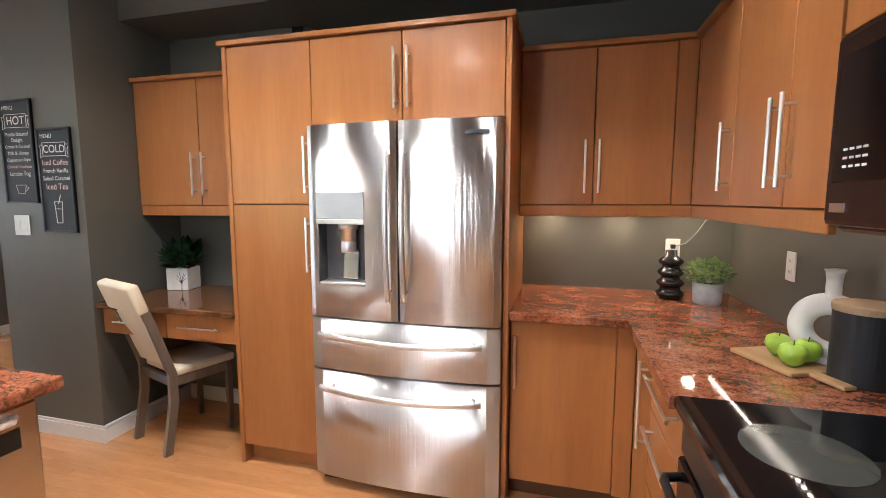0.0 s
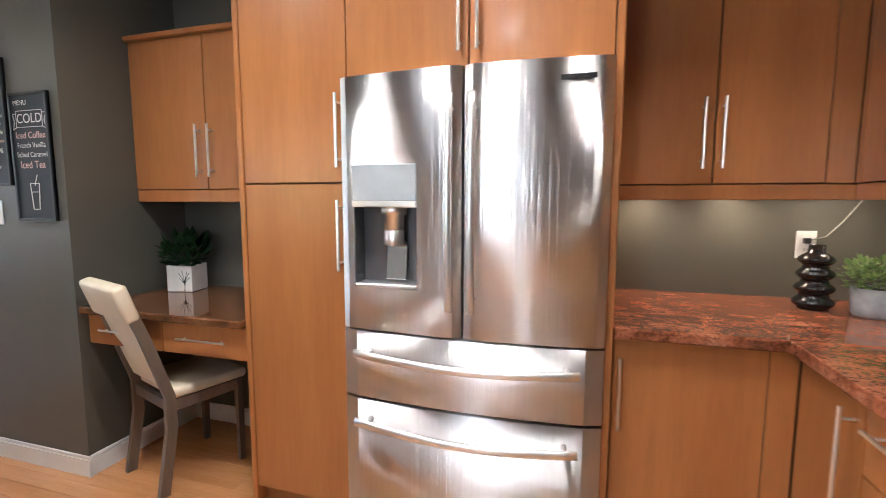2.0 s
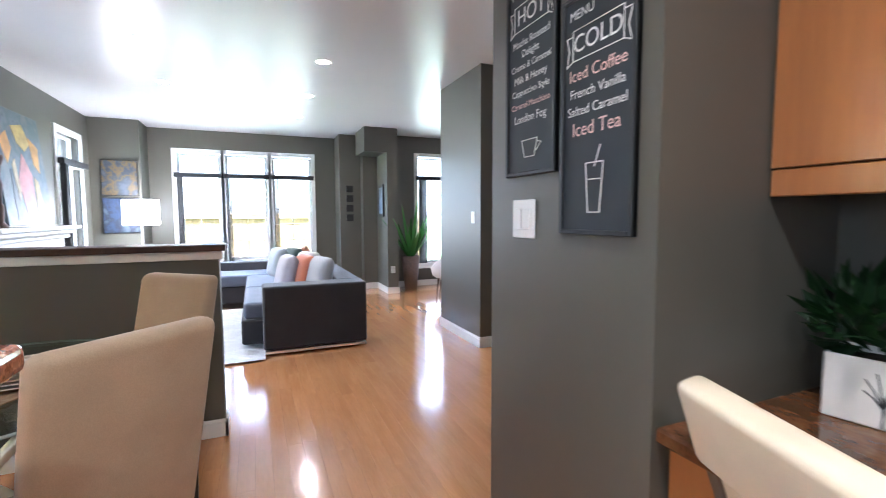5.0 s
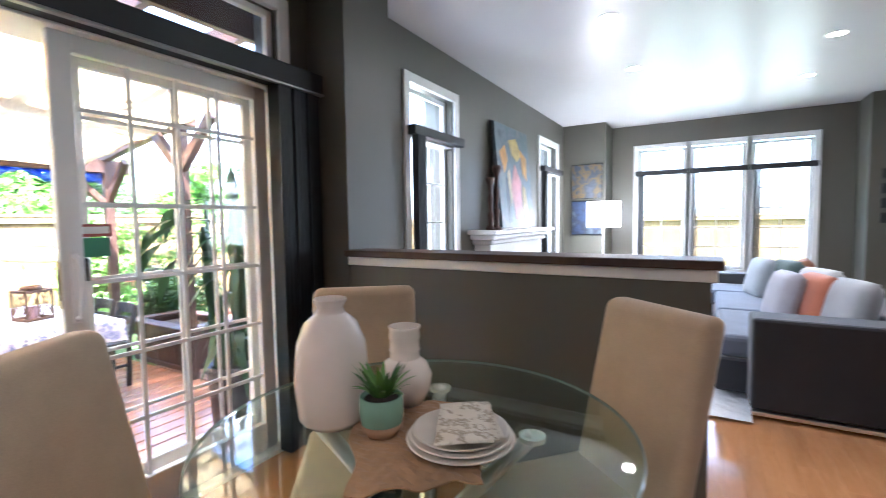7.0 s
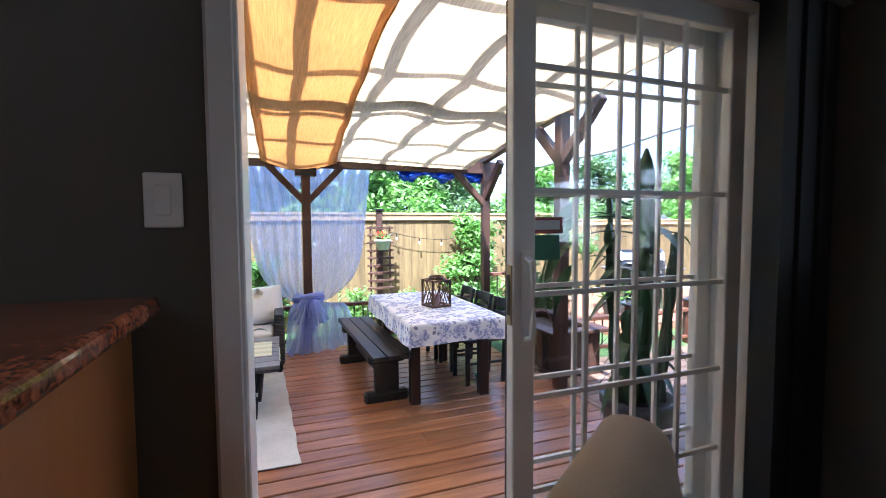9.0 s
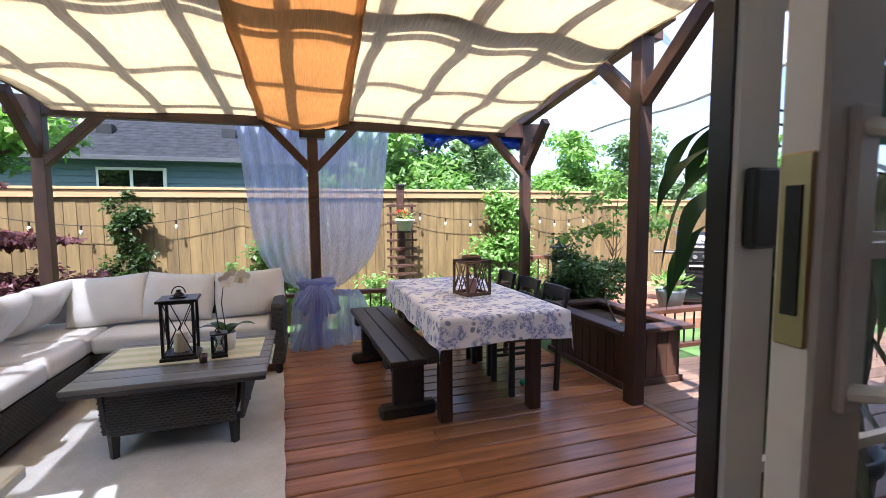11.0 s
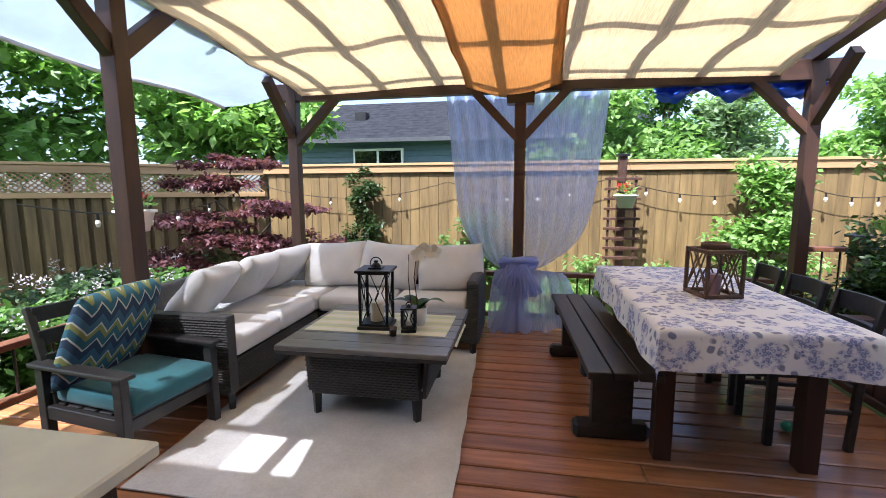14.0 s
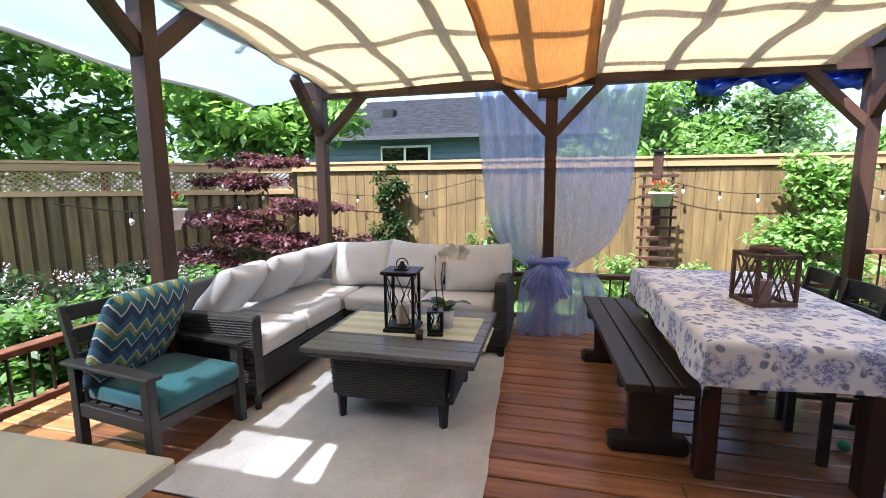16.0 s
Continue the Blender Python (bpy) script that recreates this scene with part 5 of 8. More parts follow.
for x, y, col, yaw, nm in ((-7.2, 1.47, (0.6, 0.6, 0.62), 14, "pale grey"), (-7.5, 1.33, (0.75, 0.25, 0.14), 10, "coral"), (-7.62, 1.16, (0.62, 0.6, 0.66), 8, "lilac grey"), (-7.95, 1.42, (0.75, 0.74, 0.75), 20, "white"), (-8.75, 1.3, (0.1, 0.15, 0.14), 16, "dark teal"), (-8.95, 1.12, (0.5, 0.55, 0.6), 12, "pale blue"), (-9.0, 1.47, (0.5, 0.2, 0.1), -10, "rust")):
    t = thing("throw_pillow", "%s throw pillow on the charcoal sofa" % nm, "pillow", pose(x, y, 0.65, 0, 0, yaw) @ pose(0, 0, 0, 76, 0, 4))
    bm = bmesh.new()
    cushion(bm, 0.43, 0.43, 0.17, Matrix.Identity(4), 12, 0.45)
    part("cover", bm, fabric("pillow " + nm, tuple(0.6 * c for c in col), 0.9, 300), t, smooth=True)
rg_in = thing("shag_rug", "white shag rug beside the sofa", "rug", pose(0, 0, 0.001))
bm = bmesh.new()
sheet(bm, lambda u, v: (-9.0 + 2.5 * u, -0.9 + 1.8 * v, 0.018 + 0.008 * noise.noise((u * 40, v * 34, 0))), 70, 50)
part("shag", bm, M_shag, rg_in, smooth=False)
rg2 = thing("shag_rug", "white shag rug in the front sitting area", "rug", pose(0, 0, 0.001))
bm = bmesh.new()
sheet(bm, lambda u, v: (-8.6 + 2.1 * u, 3.9 + 2.4 * v, 0.018 + 0.008 * noise.noise((u * 40, v * 34, 3))), 50, 50)
part("shag", bm, M_shag, rg2)

# fireplace with mantel
fp = thing("fireplace", "white moulded fireplace mantel on the living room wall", "fireplace")
boxpart("shelf", (-8.75, -6.95, -1.315, -1.02, 1.16, 1.2), M_white, fp, bevel=0.006)
boxpart("moulding", (-8.7, -7.0, -1.315, -1.06, 1.11, 1.16), M_white, fp, bevel=0.012)
boxpart("moulding", (-8.65, -7.05, -1.315, -1.1, 1.06, 1.11), M_white, fp, bevel=0.012)
boxpart("frieze", (-8.6, -7.1, -1.315, -1.14, 0.85, 1.06), M_white, fp)
for x0, x1 in ((-8.6, -8.3), (-7.4, -7.1)):
    boxpart("column", (x0, x1, -1.315, -1.14, 0.0, 0.85), M_white, fp)
boxpart("firebox", (-8.3, -7.4, -1.3, -1.22, 0.0, 0.85), M_black, fp)


def painting(m, w, h, seed, label, cols, shapes=()):
    """A canvas facing +y: a clouded ground with flat painted shapes, each a list of corners in widths and heights from its middle."""
    t = thing("painting", label, "painting", m)
    mt, nt2, bb = material("painted canvas %d" % seed)
    f2 = noise_tex(nt2, coords(nt2, (1.2, 1.2, 1.0)), 3.4 / w, 4, 0.5)
    nt2.links.new(ramp(nt2, f2, [(0.3 + 0.4 * k / (len(cols) - 1), c) for k, c in enumerate(cols)]), bb.inputs["Base Color"])
    bb.inputs["Roughness"].default_value = 0.5
    boxpart("canvas", (-w / 2, w / 2, 0, 0.03, -h / 2, h / 2), mt, t)
    boxpart("backing", (-w / 2 - 0.012, w / 2 + 0.012, -0.012, 0.0, -h / 2 - 0.012, h / 2 + 0.012), M_black, t)
    for colour, pts in shapes:
        bm = bmesh.new()
        lo = [bm.verts.new((-u * w, 0.03, v * h)) for u, v in pts]
        hi = [bm.verts.new((-u * w, 0.0315, v * h)) for u, v in pts]
        bm.faces.new(hi)
        for i in range(len(pts)):
            j = (i + 1) % len(pts)
            bm.faces.new((lo[i], lo[j], hi[j], hi[i]))
        part("paint_patch", bm, plain("paint patch %d" % len(bpy.data.materials), colour, 0.5, vary=0.3, scale=9), t)
    return t


BLUEGREY = [(0.04, 0.055, 0.075), (0.1, 0.13, 0.16), (0.06, 0.1, 0.12), (0.13, 0.14, 0.15), (0.03, 0.05, 0.08)]
painting(pose(-7.93, -1.24, 1.76, 5), 0.96, 1.1, 1, "large abstract painting in pink, orange and blue above the mantel", BLUEGREY,
         [((0.42, 0.17, 0.17), ((0.0, 0.14), (0.16, -0.05), (0.12, -0.44), (-0.08, -0.42), (-0.16, -0.12))), ((0.42, 0.2, 0.04), ((-0.42, 0.22), (-0.26, 0.3), (-0.2, 0.16), (-0.32, 0.02))),
          ((0.44, 0.22, 0.04), ((0.2, 0.3), (0.4, 0.22), (0.36, -0.02), (0.24, 0.06))), ((0.4, 0.29, 0.08), ((-0.14, 0.36), (0.1, 0.4), (0.22, 0.24), (0.08, 0.16), (-0.06, 0.22))),
          ((0.34, 0.25, 0.1), ((0.2, -0.06), (0.28, -0.1), (0.34, -0.42), (0.16, -0.36))), ((0.03, 0.05, 0.07), ((-0.3, -0.02), (-0.24, -0.02), (-0.2, -0.44), (-0.3, -0.46))),
          ((0.36, 0.27, 0.16), ((-0.24, 0.02), (-0.17, 0.08), (-0.14, -0.2), (-0.2, -0.3)))])
painting(pose(-10.2, -0.95, 1.86, 0, 0, -90), 0.44, 0.5, 2, "dark abstract canvas in blue and gold above another behind the lamp", [(0.012, 0.016, 0.024), (0.02, 0.03, 0.05), (0.1, 0.065, 0.015), (0.02, 0.03, 0.05), (0.05, 0.06, 0.08)])
painting(pose(-10.2, -0.95, 1.31, 0, 0, -90), 0.44, 0.5, 3, "dark blue abstract canvas behind the floor lamp", [(0.012, 0.016, 0.03), (0.02, 0.035, 0.08), (0.012, 0.016, 0.03), (0.06, 0.08, 0.1)])
for x in (-7.25, -7.1):
    t = thing("candlestick", "dark turned wooden candlestick on the mantel", "candlestick", pose(x, -1.14, 1.2))
    bm = bmesh.new()
    h_ = 0.62 if x < -7.2 else 0.5
    lathe(bm, [(0.0, 0.0), (0.05, 0.0), (0.05, 0.02), (0.02, 0.05), (0.03, h_ * 0.3), (0.015, h_ * 0.35), (0.028, h_ * 0.6), (0.015, h_ * 0.7), (0.025, h_ * 0.85), (0.045, h_ * 0.95), (0.045, h_), (0.0, h_)], n=20)
    part("turning", bm, M_darkwood, t, smooth=True)
fl = thing("floor_lamp", "chrome floor lamp with a white drum shade", "lamp", pose(-9.75, -0.62, 0))
bm = bmesh.new()
lathe(bm, [(0.0, 0.0), (0.14, 0.0), (0.14, 0.02), (0.012, 0.03), (0.01, 1.5), (0.0, 1.5)], n=28)
part("stand", bm, M_chrome, fl, smooth=False)
bm = bmesh.new()
lathe(bm, [(0.22, 1.18), (0.22, 1.53), (0.216, 1.53), (0.216, 1.18)], n=40)
part("shade", bm, glowing("lit lamp shade", (1.0, 0.96, 0.9), 1.6), fl, "lit white drum shade", smooth=False)
sc = thing("wall_sconce", "four small dark metal plaques on the pier", "wall decor", pose(-10.29, 2.42, 1.5))
for k in range(4):
    boxpart("plaque", (0.0, 0.015, -0.06, 0.06, -0.3 + 0.17 * k, -0.18 + 0.17 * k), M_black, sc)
pf = thing("picture", "dark framed picture on the niche wall", "picture", pose(-9.75, 2.868, 1.55))
boxpart("frame", (-0.13, 0.13, -0.025, 0.0, -0.27, 0.27), M_black, pf)
boxpart("print", (-0.1, 0.1, -0.028, -0.025, -0.22, 0.22), plain("pale blue print", (0.2, 0.28, 0.36), 0.3, vary=0.4, scale=8), pf)
wall_plate(pose(-9.43, 2.95, 0.4, 0, 0, 90))


def snake_plant(bm):
    rg_ = random.Random(31)
    for k in range(26):
        a = rg_.uniform(0, 6.28)
        strap_leaf_in(bm, (0.06 * math.cos(a), 0.06 * math.sin(a), 0.6), (math.cos(a), math.sin(a)), rg_.uniform(0.5, 0.9), 0.03, 0.1, rg_.uniform(0.9, 1.3))


M_basket = plain("brown woven planter", (0.1, 0.06, 0.045), 0.7, vary=0.3, scale=40, grain=0.5)
pot_plant("tall_plant", "tall leafy plant in a dark woven floor planter", pose(-9.6, 3.32, 0), [(0.0, 0.0), (0.1, 0.0), (0.16, 0.6), (0.14, 0.6), (0.13, 0.55), (0.0, 0.55)], M_basket, 0.55, 0.13, snake_plant, M_green)


def tub_chair(m):
    t = thing("tub_chair", "white upholstered chair on slim dark legs", "chair", m, "white chairs by the front windows")
    bm = bmesh.new()
    lathe(bm, [(0.0, 0.3), (0.2, 0.3), (0.29, 0.36), (0.315, 0.74), (0.3, 0.77), (0.27, 0.74), (0.25, 0.5), (0.0, 0.5)], n=36)
    for v_ in bm.verts:
        if v_.co.z > 0.6 and v_.co.y > 0.05:
            v_.co.z -= 0.9 * v_.co.y
    part("shell", bm, M_whitefab, t, smooth=True)
    for sx in (-1, 1):
        for sy in (-1, 1):
            tubepart("leg", (0.2 * sx, 0.2 * sy, 0.0), (0.17 * sx, 0.17 * sy, 0.345), 0.01, M_darkwood, t, r1=0.016, n=8)
    return t


M_whitefab = fabric("white upholstery", (0.7, 0.69, 0.68), 0.9, 300)
tub_chair(pose(-8.7, 3.68, 0, 0, 0, 150))
tub_chair(pose(-7.9, 6.4, 0, 0, 0, 100))
tagged(dining_chair(pose(-7.25, 4.2, 0, 0, 0, -75)), "beige upholstered chair by the front sitting area", "chair", "chairs of the sitting area")
gl = thing("side_table", "low glass topped round table in the sitting area", "table", pose(-8.3, 5.4, 0.03))
bm = bmesh.new()
lathe(bm, [(0.0, 0.43), (0.45, 0.43), (0.45, 0.442), (0.0, 0.442)], n=40)
part("glass_top", bm, M_tglass, gl)
for a in (0.5, 2.6, 4.7):
    tubepart("leg", (0.34 * math.cos(a), 0.34 * math.sin(a), 0.0), (0.34 * math.cos(a), 0.34 * math.sin(a), 0.43), 0.014, M_chrome, gl)
tr2 = thing("bowl", "dark decorative bowl on the glass table", "bowl", pose(-8.3, 5.4, 0.473))
bm = bmesh.new()
lathe(bm, [(0.0, 0.0), (0.07, 0.0), (0.16, 0.12), (0.17, 0.2), (0.155, 0.2), (0.14, 0.12), (0.0, 0.02)], n=28)
part("body", bm, M_blackglass, tr2, smooth=True)
# ---------------------------------------------------------------- deck and pergola
POSTS = {"left": (-1.47, -3.78), "back_left": (-1.41, -5.8), "middle": (-3.6, -5.8), "back_right": (-5.92, -5.8), "right": (-5.615, -3.63)}
perg = thing("pergola", "dark brown stained timber pergola over the deck", "pergola")


def beam(a, b, w, h, name="beam", mat=None, parent=None):
    """A squared timber from a to b (centre line)."""
    a, b = Vector(a), Vector(b)
    d = b - a
    bm = bmesh.new()
    box(bm, -w / 2, w / 2, -h / 2, h / 2, 0, d.length, 0.004)
    up = Vector((0, 0, 1)) if abs(d.normalized().z) < 0.95 else Vector((0, 1, 0))
    z = d.normalized()
    x = z.cross(up).normalized() if abs(d.normalized().z) < 0.95 else Vector((1, 0, 0))
    y = z.cross(x)
    m = Matrix((x, y, z)).transposed().to_4x4()
    return part(name, bm, mat or M_darkwood, parent or perg, m=Matrix.Translation(a) @ m)


TOP = 2.02
for k, (x, y) in POSTS.items():
    beam((x, y, D), (x, y, TOP + (0.3 if k in ("left", "right") else 0.08)), 0.098, 0.098, "post")
BX0, BX1 = -1.41, -5.92
beam((-1.2, -5.8, TOP + 0.0), (-6.15, -5.8, TOP + 0.0), 0.09, 0.16)
for (x0, y0), (x1, y1) in (((-1.42, -3.6), (-1.41, -6.0)), ((-5.6, -3.4), (-5.93, -6.0))):
    beam((x0, y0, TOP + 0.3), (x1, y1, TOP + 0.13), 0.09, 0.16)
beam((-1.3, -3.7, TOP + 0.3), (-5.8, -3.7, TOP + 0.3), 0.09, 0.16)
for k, dx in (("back_left", -0.45), ("middle", 0.42), ("middle", -0.42), ("back_right", 0.45)):
    x, y = POSTS[k]
    beam((x, y, TOP - 0.5), (x + dx, y, TOP - 0.05), 0.09, 0.07, "brace")
for k, dy in (("back_left", 0.45), ("back_right", 0.45), ("left", -0.5), ("right", -0.5), ("left", 0.5), ("right", 0.5)):
    x, y = POSTS[k]
    z = 0.2 if k in ("left", "right") else 0.0
    beam((x, y, TOP - 0.42 + z), (x, y + dy, TOP + 0.03 + z), 0.07, 0.09, "brace")
boxpart("bracket", (-3.72, -3.48, -5.87, -5.73, TOP - 0.18, TOP - 0.07), M_black, perg, "black steel post bracket")

structure("deck_frame", [(-10.0, -0.62, -4.4, -1.62, -0.49, D - 0.12), (-5.7, -0.62, -5.98, -4.4, -0.49, D - 0.12)], M_cabdark, "dark timber framing under the deck boards")

# canopy cloth, rafters above it
M_canopy = cloth_through("pale shade cloth", (0.84, 0.73, 0.54), 0.02, 0.66, 26.0, (6, 0.25, 1), 0.66)
M_orange = cloth_through("orange shade cloth", (0.78, 0.51, 0.25), 0.01, 0.55, 26.0, (6, 0.25, 1), 0.72)
CY0, CY1 = -5.78, -1.85


def canopy_z(x, y):
    v = (y - CY0) / (CY1 - CY0)
    base = 1.98 + 0.3 * v
    sag = 0.05 * math.sin(math.pi * ((x + 1.5) / 4.1)) ** 2
    fold = 0.035 * abs(math.sin(math.pi * v * 4.5)) + 0.016 * math.sin(9 * x + 5 * v) * math.sin(math.pi * v)
    return base + fold + sag - 0.04 * math.exp(-((x + 3.55) / 0.35) ** 2)


def canopy(name, left, right, mat, lift, label, nu, front=None, dip=0.0):
    """A cloth between two side lines x = left(v), right(v); front(u) draws its front edge back, dip lets its middle hang at the far end."""
    t = thing(name, label, "shade canopy")

    def at(u, v):
        v = v * (front(u) if front else 1.0)
        x, y = left(v) + (right(v) - left(v)) * u, CY0 + (CY1 - CY0) * v
        return (x, y + 0.015 * math.sin(7 * u), canopy_z(x, y) + lift - dip * math.sin(math.pi * u) * math.exp(-9 * v))
    bm = bmesh.new()
    sheet(bm, at, nu, 64, 0.002)
    part("cloth", bm, mat, t, smooth=True)
    bm = bmesh.new()
    for u in (0.0, 1.0):
        sweep(bm, [at(u, k / 40) for k in range(41)], 0.006, 6)
    part("hem", bm, mat, t, smooth=True)
    return t


canopy("shade_canopy", lambda v: -1.53, lambda v: -3.17, M_canopy, 0.0, "pale cream shade cloth stretched under the pergola", 40, lambda u: 1.0 if u > 0.24 else 0.905)
canopy("shade_canopy", lambda v: -3.74 - 0.1 * (1 - v), lambda v: -5.36 - 0.28 * (1 - v), M_canopy, 0.0, "pale cream shade cloth stretched under the pergola", 24)
canopy("shade_canopy", lambda v: -3.12, lambda v: -3.8 - 0.15 * (1 - v) ** 2, M_orange, -0.025, "orange shade cloth band across the pergola", 16, None, 0.07)
for k in range(8):
    x = -1.75 - 0.54 * k
    beam((x, -6.05, 2.17), (x, -1.7, 2.47), 0.045, 0.14, "rafter")
for k in range(5):
    y = -5.45 + 0.84 * k
    z = 2.2 + 0.3 * (y + 6.05) / 4.35 + 0.09
    beam((-1.2, y, z), (-6.0, y, z), 0.04, 0.05, "batten")
beam((-1.1, -1.66, 2.42), (-6.1, -1.66, 2.42), 0.05, 0.16, "ledger")

# clear rain sheets along both sides
M_sheet = cloth_through("clear plastic sheet", (0.72, 0.76, 0.82), 0.42, 0.5, 6.0)
M_sheetclear = cloth_through("clear blue plastic sheet", (0.45, 0.56, 0.74), 0.22, 0.35, 3.0)
M_hem = plain("white plastic hem", (0.7, 0.7, 0.7), 0.4)
for s, xa, xb, za, zb in ((1, -1.58, -0.55, 2.24, 1.95), (-1, -5.75, -6.9, 2.36, 2.1)):
    t = thing("rain_cover", "clear plastic rain sheet with white hem beside the pergola", "rain cover")
    bm = bmesh.new()

    def fn(u, v, xa=xa, xb=xb, za=za, zb=zb):
        y = -5.95 + 4.2 * v
        return (xa + (xb - xa) * u + 0.03 * math.sin(9 * v + 3 * u), y, za + (zb - za) * u + 0.1 * v - 0.09 * math.sin(math.pi * u) + 0.02 * math.sin(14 * v))
    sheet(bm, fn, 8, 30)
    part("sheet", bm, M_sheetclear if s > 0 else M_sheet, t, smooth=True)
    bm = bmesh.new()
    sweep(bm, [fn(1.0, k / 30) for k in range(31)], 0.022, 8)
    part("hem", bm, M_hem, t, smooth=True)

tp = thing("tarpaulin", "crumpled blue tarpaulin rolled under the back beam", "tarpaulin")
bm = bmesh.new()
rg = random.Random(4)
sheet(bm, lambda u, v: (-4.75 - 1.3 * u, -5.9 - 0.05 * math.sin(6 * v) + 0.02 * math.sin(40 * u), 1.975 - 0.16 * v * (0.7 + 0.3 * math.sin(17 * u)) + 0.012 * math.sin(60 * u + 9 * v)), 60, 8)
part("cloth", bm, plain("blue tarpaulin", (0.02, 0.09, 0.6), 0.35), tp, smooth=True)

# sheer curtain tied round the middle post
M_sheer = cloth_through("blue sheer curtain", (0.62, 0.7, 1.0), 0.26, 0.62, 30.0, (5, 5, 0.35), 0.6)
cu_ = thing("curtain", "sheer periwinkle blue curtain tied to the middle post", "curtain")


def drape(wide, side):
    """One half of the curtain: it hangs wide and is drawn in to the post just above the knot."""
    def fn(u, v):
        out = wide * (1 - 0.22 * v) * (1 - 0.55 * v ** 9)
        x = -3.6 + side * (0.055 + (out - 0.055) * u)
        y = -5.925 + 0.035 * math.sin(31 * u + side + 1.5 * math.sin(3 * v)) * (1 - 0.6 * v) + 0.24 * v ** 6
        return (x, y, 1.96 - v * (1.53 + 0.05 * math.sin(math.pi * u)))
    bm = bmesh.new()
    sheet(bm, fn, 60, 40)
    part("drape", bm, M_sheer, cu_, smooth=True)


drape(0.69, 1)
drape(0.79, -1)


def skirt(u, v):
    k = 1 - v ** 0.25
    x = -3.33 - 0.82 * u
    x = x + (-3.6 - x) * 0.55 * k
    return (x + 0.012 * math.sin(50 * u), -5.66 + 0.035 * math.sin(38 * u + 2 * v) * (0.3 + 0.7 * v) + 0.05 * (1 - v), 0.42 - v * (0.6 + 0.03 * math.sin(13 * u)) - 0.1 * k * abs(u - 0.35))


bm = bmesh.new()
sheet(bm, skirt, 90, 20)
part("skirt", bm, M_sheer, cu_, smooth=True)
# the tie: gathered folds round the post, a bow and two hanging tails
M_sheerfold = cloth_through("gathered blue sheer", (0.55, 0.62, 0.95), 0.26, 0.6, 60.0, (6, 6, 0.6))
rg = random.Random(52)
for k in range(12):
    bm = bmesh.new()
    h0, rr = rg.uniform(-0.045, 0.045), rg.uniform(0.085, 0.13)
    sweep(bm, [(-3.6 + (rr + 0.05) * math.cos(a), -5.7 + rr * math.sin(a), 0.4 + h0 + 0.035 * math.cos(a + k)) for a in [math.pi * (q / 8 * 1.3 - 0.15) for q in range(9)]], lambda q: 0.012 + 0.012 * math.sin(math.pi * q), 7)
    part("knot_fold", bm, M_sheerfold, cu_, smooth=True)
for k in range(11):
    f = k / 10 * 2 - 1
    bm = bmesh.new()
    reach, drop = 0.2 * f, 0.2 + 0.14 * (1 - abs(f)) + rg.uniform(-0.04, 0.04)
    sweep(bm, [(-3.6 + reach * q ** 0.7, -5.6 + 0.06 * math.sin(math.pi * q) + 0.01 * math.sin(k), 0.41 + 0.03 * math.sin(math.pi * min(1, 2 * q)) * abs(f) - drop * q ** 1.6) for q in [i / 8 for i in range(9)]], lambda q: 0.009 + 0.011 * q, 7)
    part("bow_fold", bm, M_sheerfold, cu_, smooth=True)
for dx in (0.13, 0.02):
    bm = bmesh.new()
    sheet(bm, lambda u, v, dx=dx: (-3.62 + dx * v + (u - 0.5) * (0.06 + 0.2 * v) + 0.01 * math.sin(20 * u), -5.57 + 0.02 * math.sin(14 * u + 3 * v) + 0.03 * v, 0.38 - 0.55 * v - 0.03 * math.sin(9 * u)), 16, 14)
    part("tail", bm, M_sheerfold, cu_, smooth=True)


# low railings round the deck
def railing(a, b, top, newels, name="railing", gap=0.11, mat=None):
    t = thing(name, "dark stained deck railing with black metal balusters", "railing")
    a, b = Vector((*a, 0)), Vector((*b, 0))
    d = b - a
    n = int(d.length / gap)
    beam(a + Vector((0, 0, top)), b + Vector((0, 0, top)), 0.09, 0.04, "top_rail", mat or M_railwood, t)
    beam(a + Vector((0, 0, D + 0.09)), b + Vector((0, 0, D + 0.09)), 0.06, 0.04, "bottom_rail", mat or M_railwood, t)
    me = None
    for k in range(1, n):
        p = a + d * k / n
        if me is None:
            bm = bmesh.new()
            tube(bm, (0, 0, D + 0.1), (0, 0, top - 0.01), 0.008, n=8)
            o = part("baluster", bm, M_black, t)
            me = o.data
        else:
            o = new("baluster", me)
            o.parent = t
        o.matrix_basis = Matrix.Translation(p)
    for f in newels:
        p = a + d * f
        boxpart("newel", (p.x - 0.05, p.x + 0.05, p.y - 0.05, p.y + 0.05, D, top + 0.1), mat or M_railwood, t)
        bm = bmesh.new()
        box(bm, p.x - 0.075, p.x + 0.075, p.y - 0.075, p.y + 0.075, top + 0.1, top + 0.125, 0.004)
        lathe(bm, [(0.075, 0.0), (0.0, 0.05)], (p.x, p.y, top + 0.125), 4)
        part("cap", bm, M_black, t, "black pyramid post cap")
    return t


M_platform = wood("red stained platform boards", (0.26, 0.11, 0.06), (0.38, 0.18, 0.1), 0.6, (0.8, 8, 8), 2.0)
M_railwood = wood("red brown rail timber", (0.13, 0.05, 0.028), (0.2, 0.085, 0.045), 0.5, (6, 6, 6), 2.0)
railing((-0.75, -1.75), (-0.75, -5.85), 0.21, [])
railing((-0.8, -5.88), (-3.5, -5.88), 0.29, [])
railing((-3.7, -5.88), (-5.84, -5.88), 0.29, [])
railing((-6.0, -5.86), (-6.4, -5.86), 0.58, [1.0])
railing((-6.35, -4.36), (-9.7, -4.36), 0.22, [0.22, 0.49, 1.0])

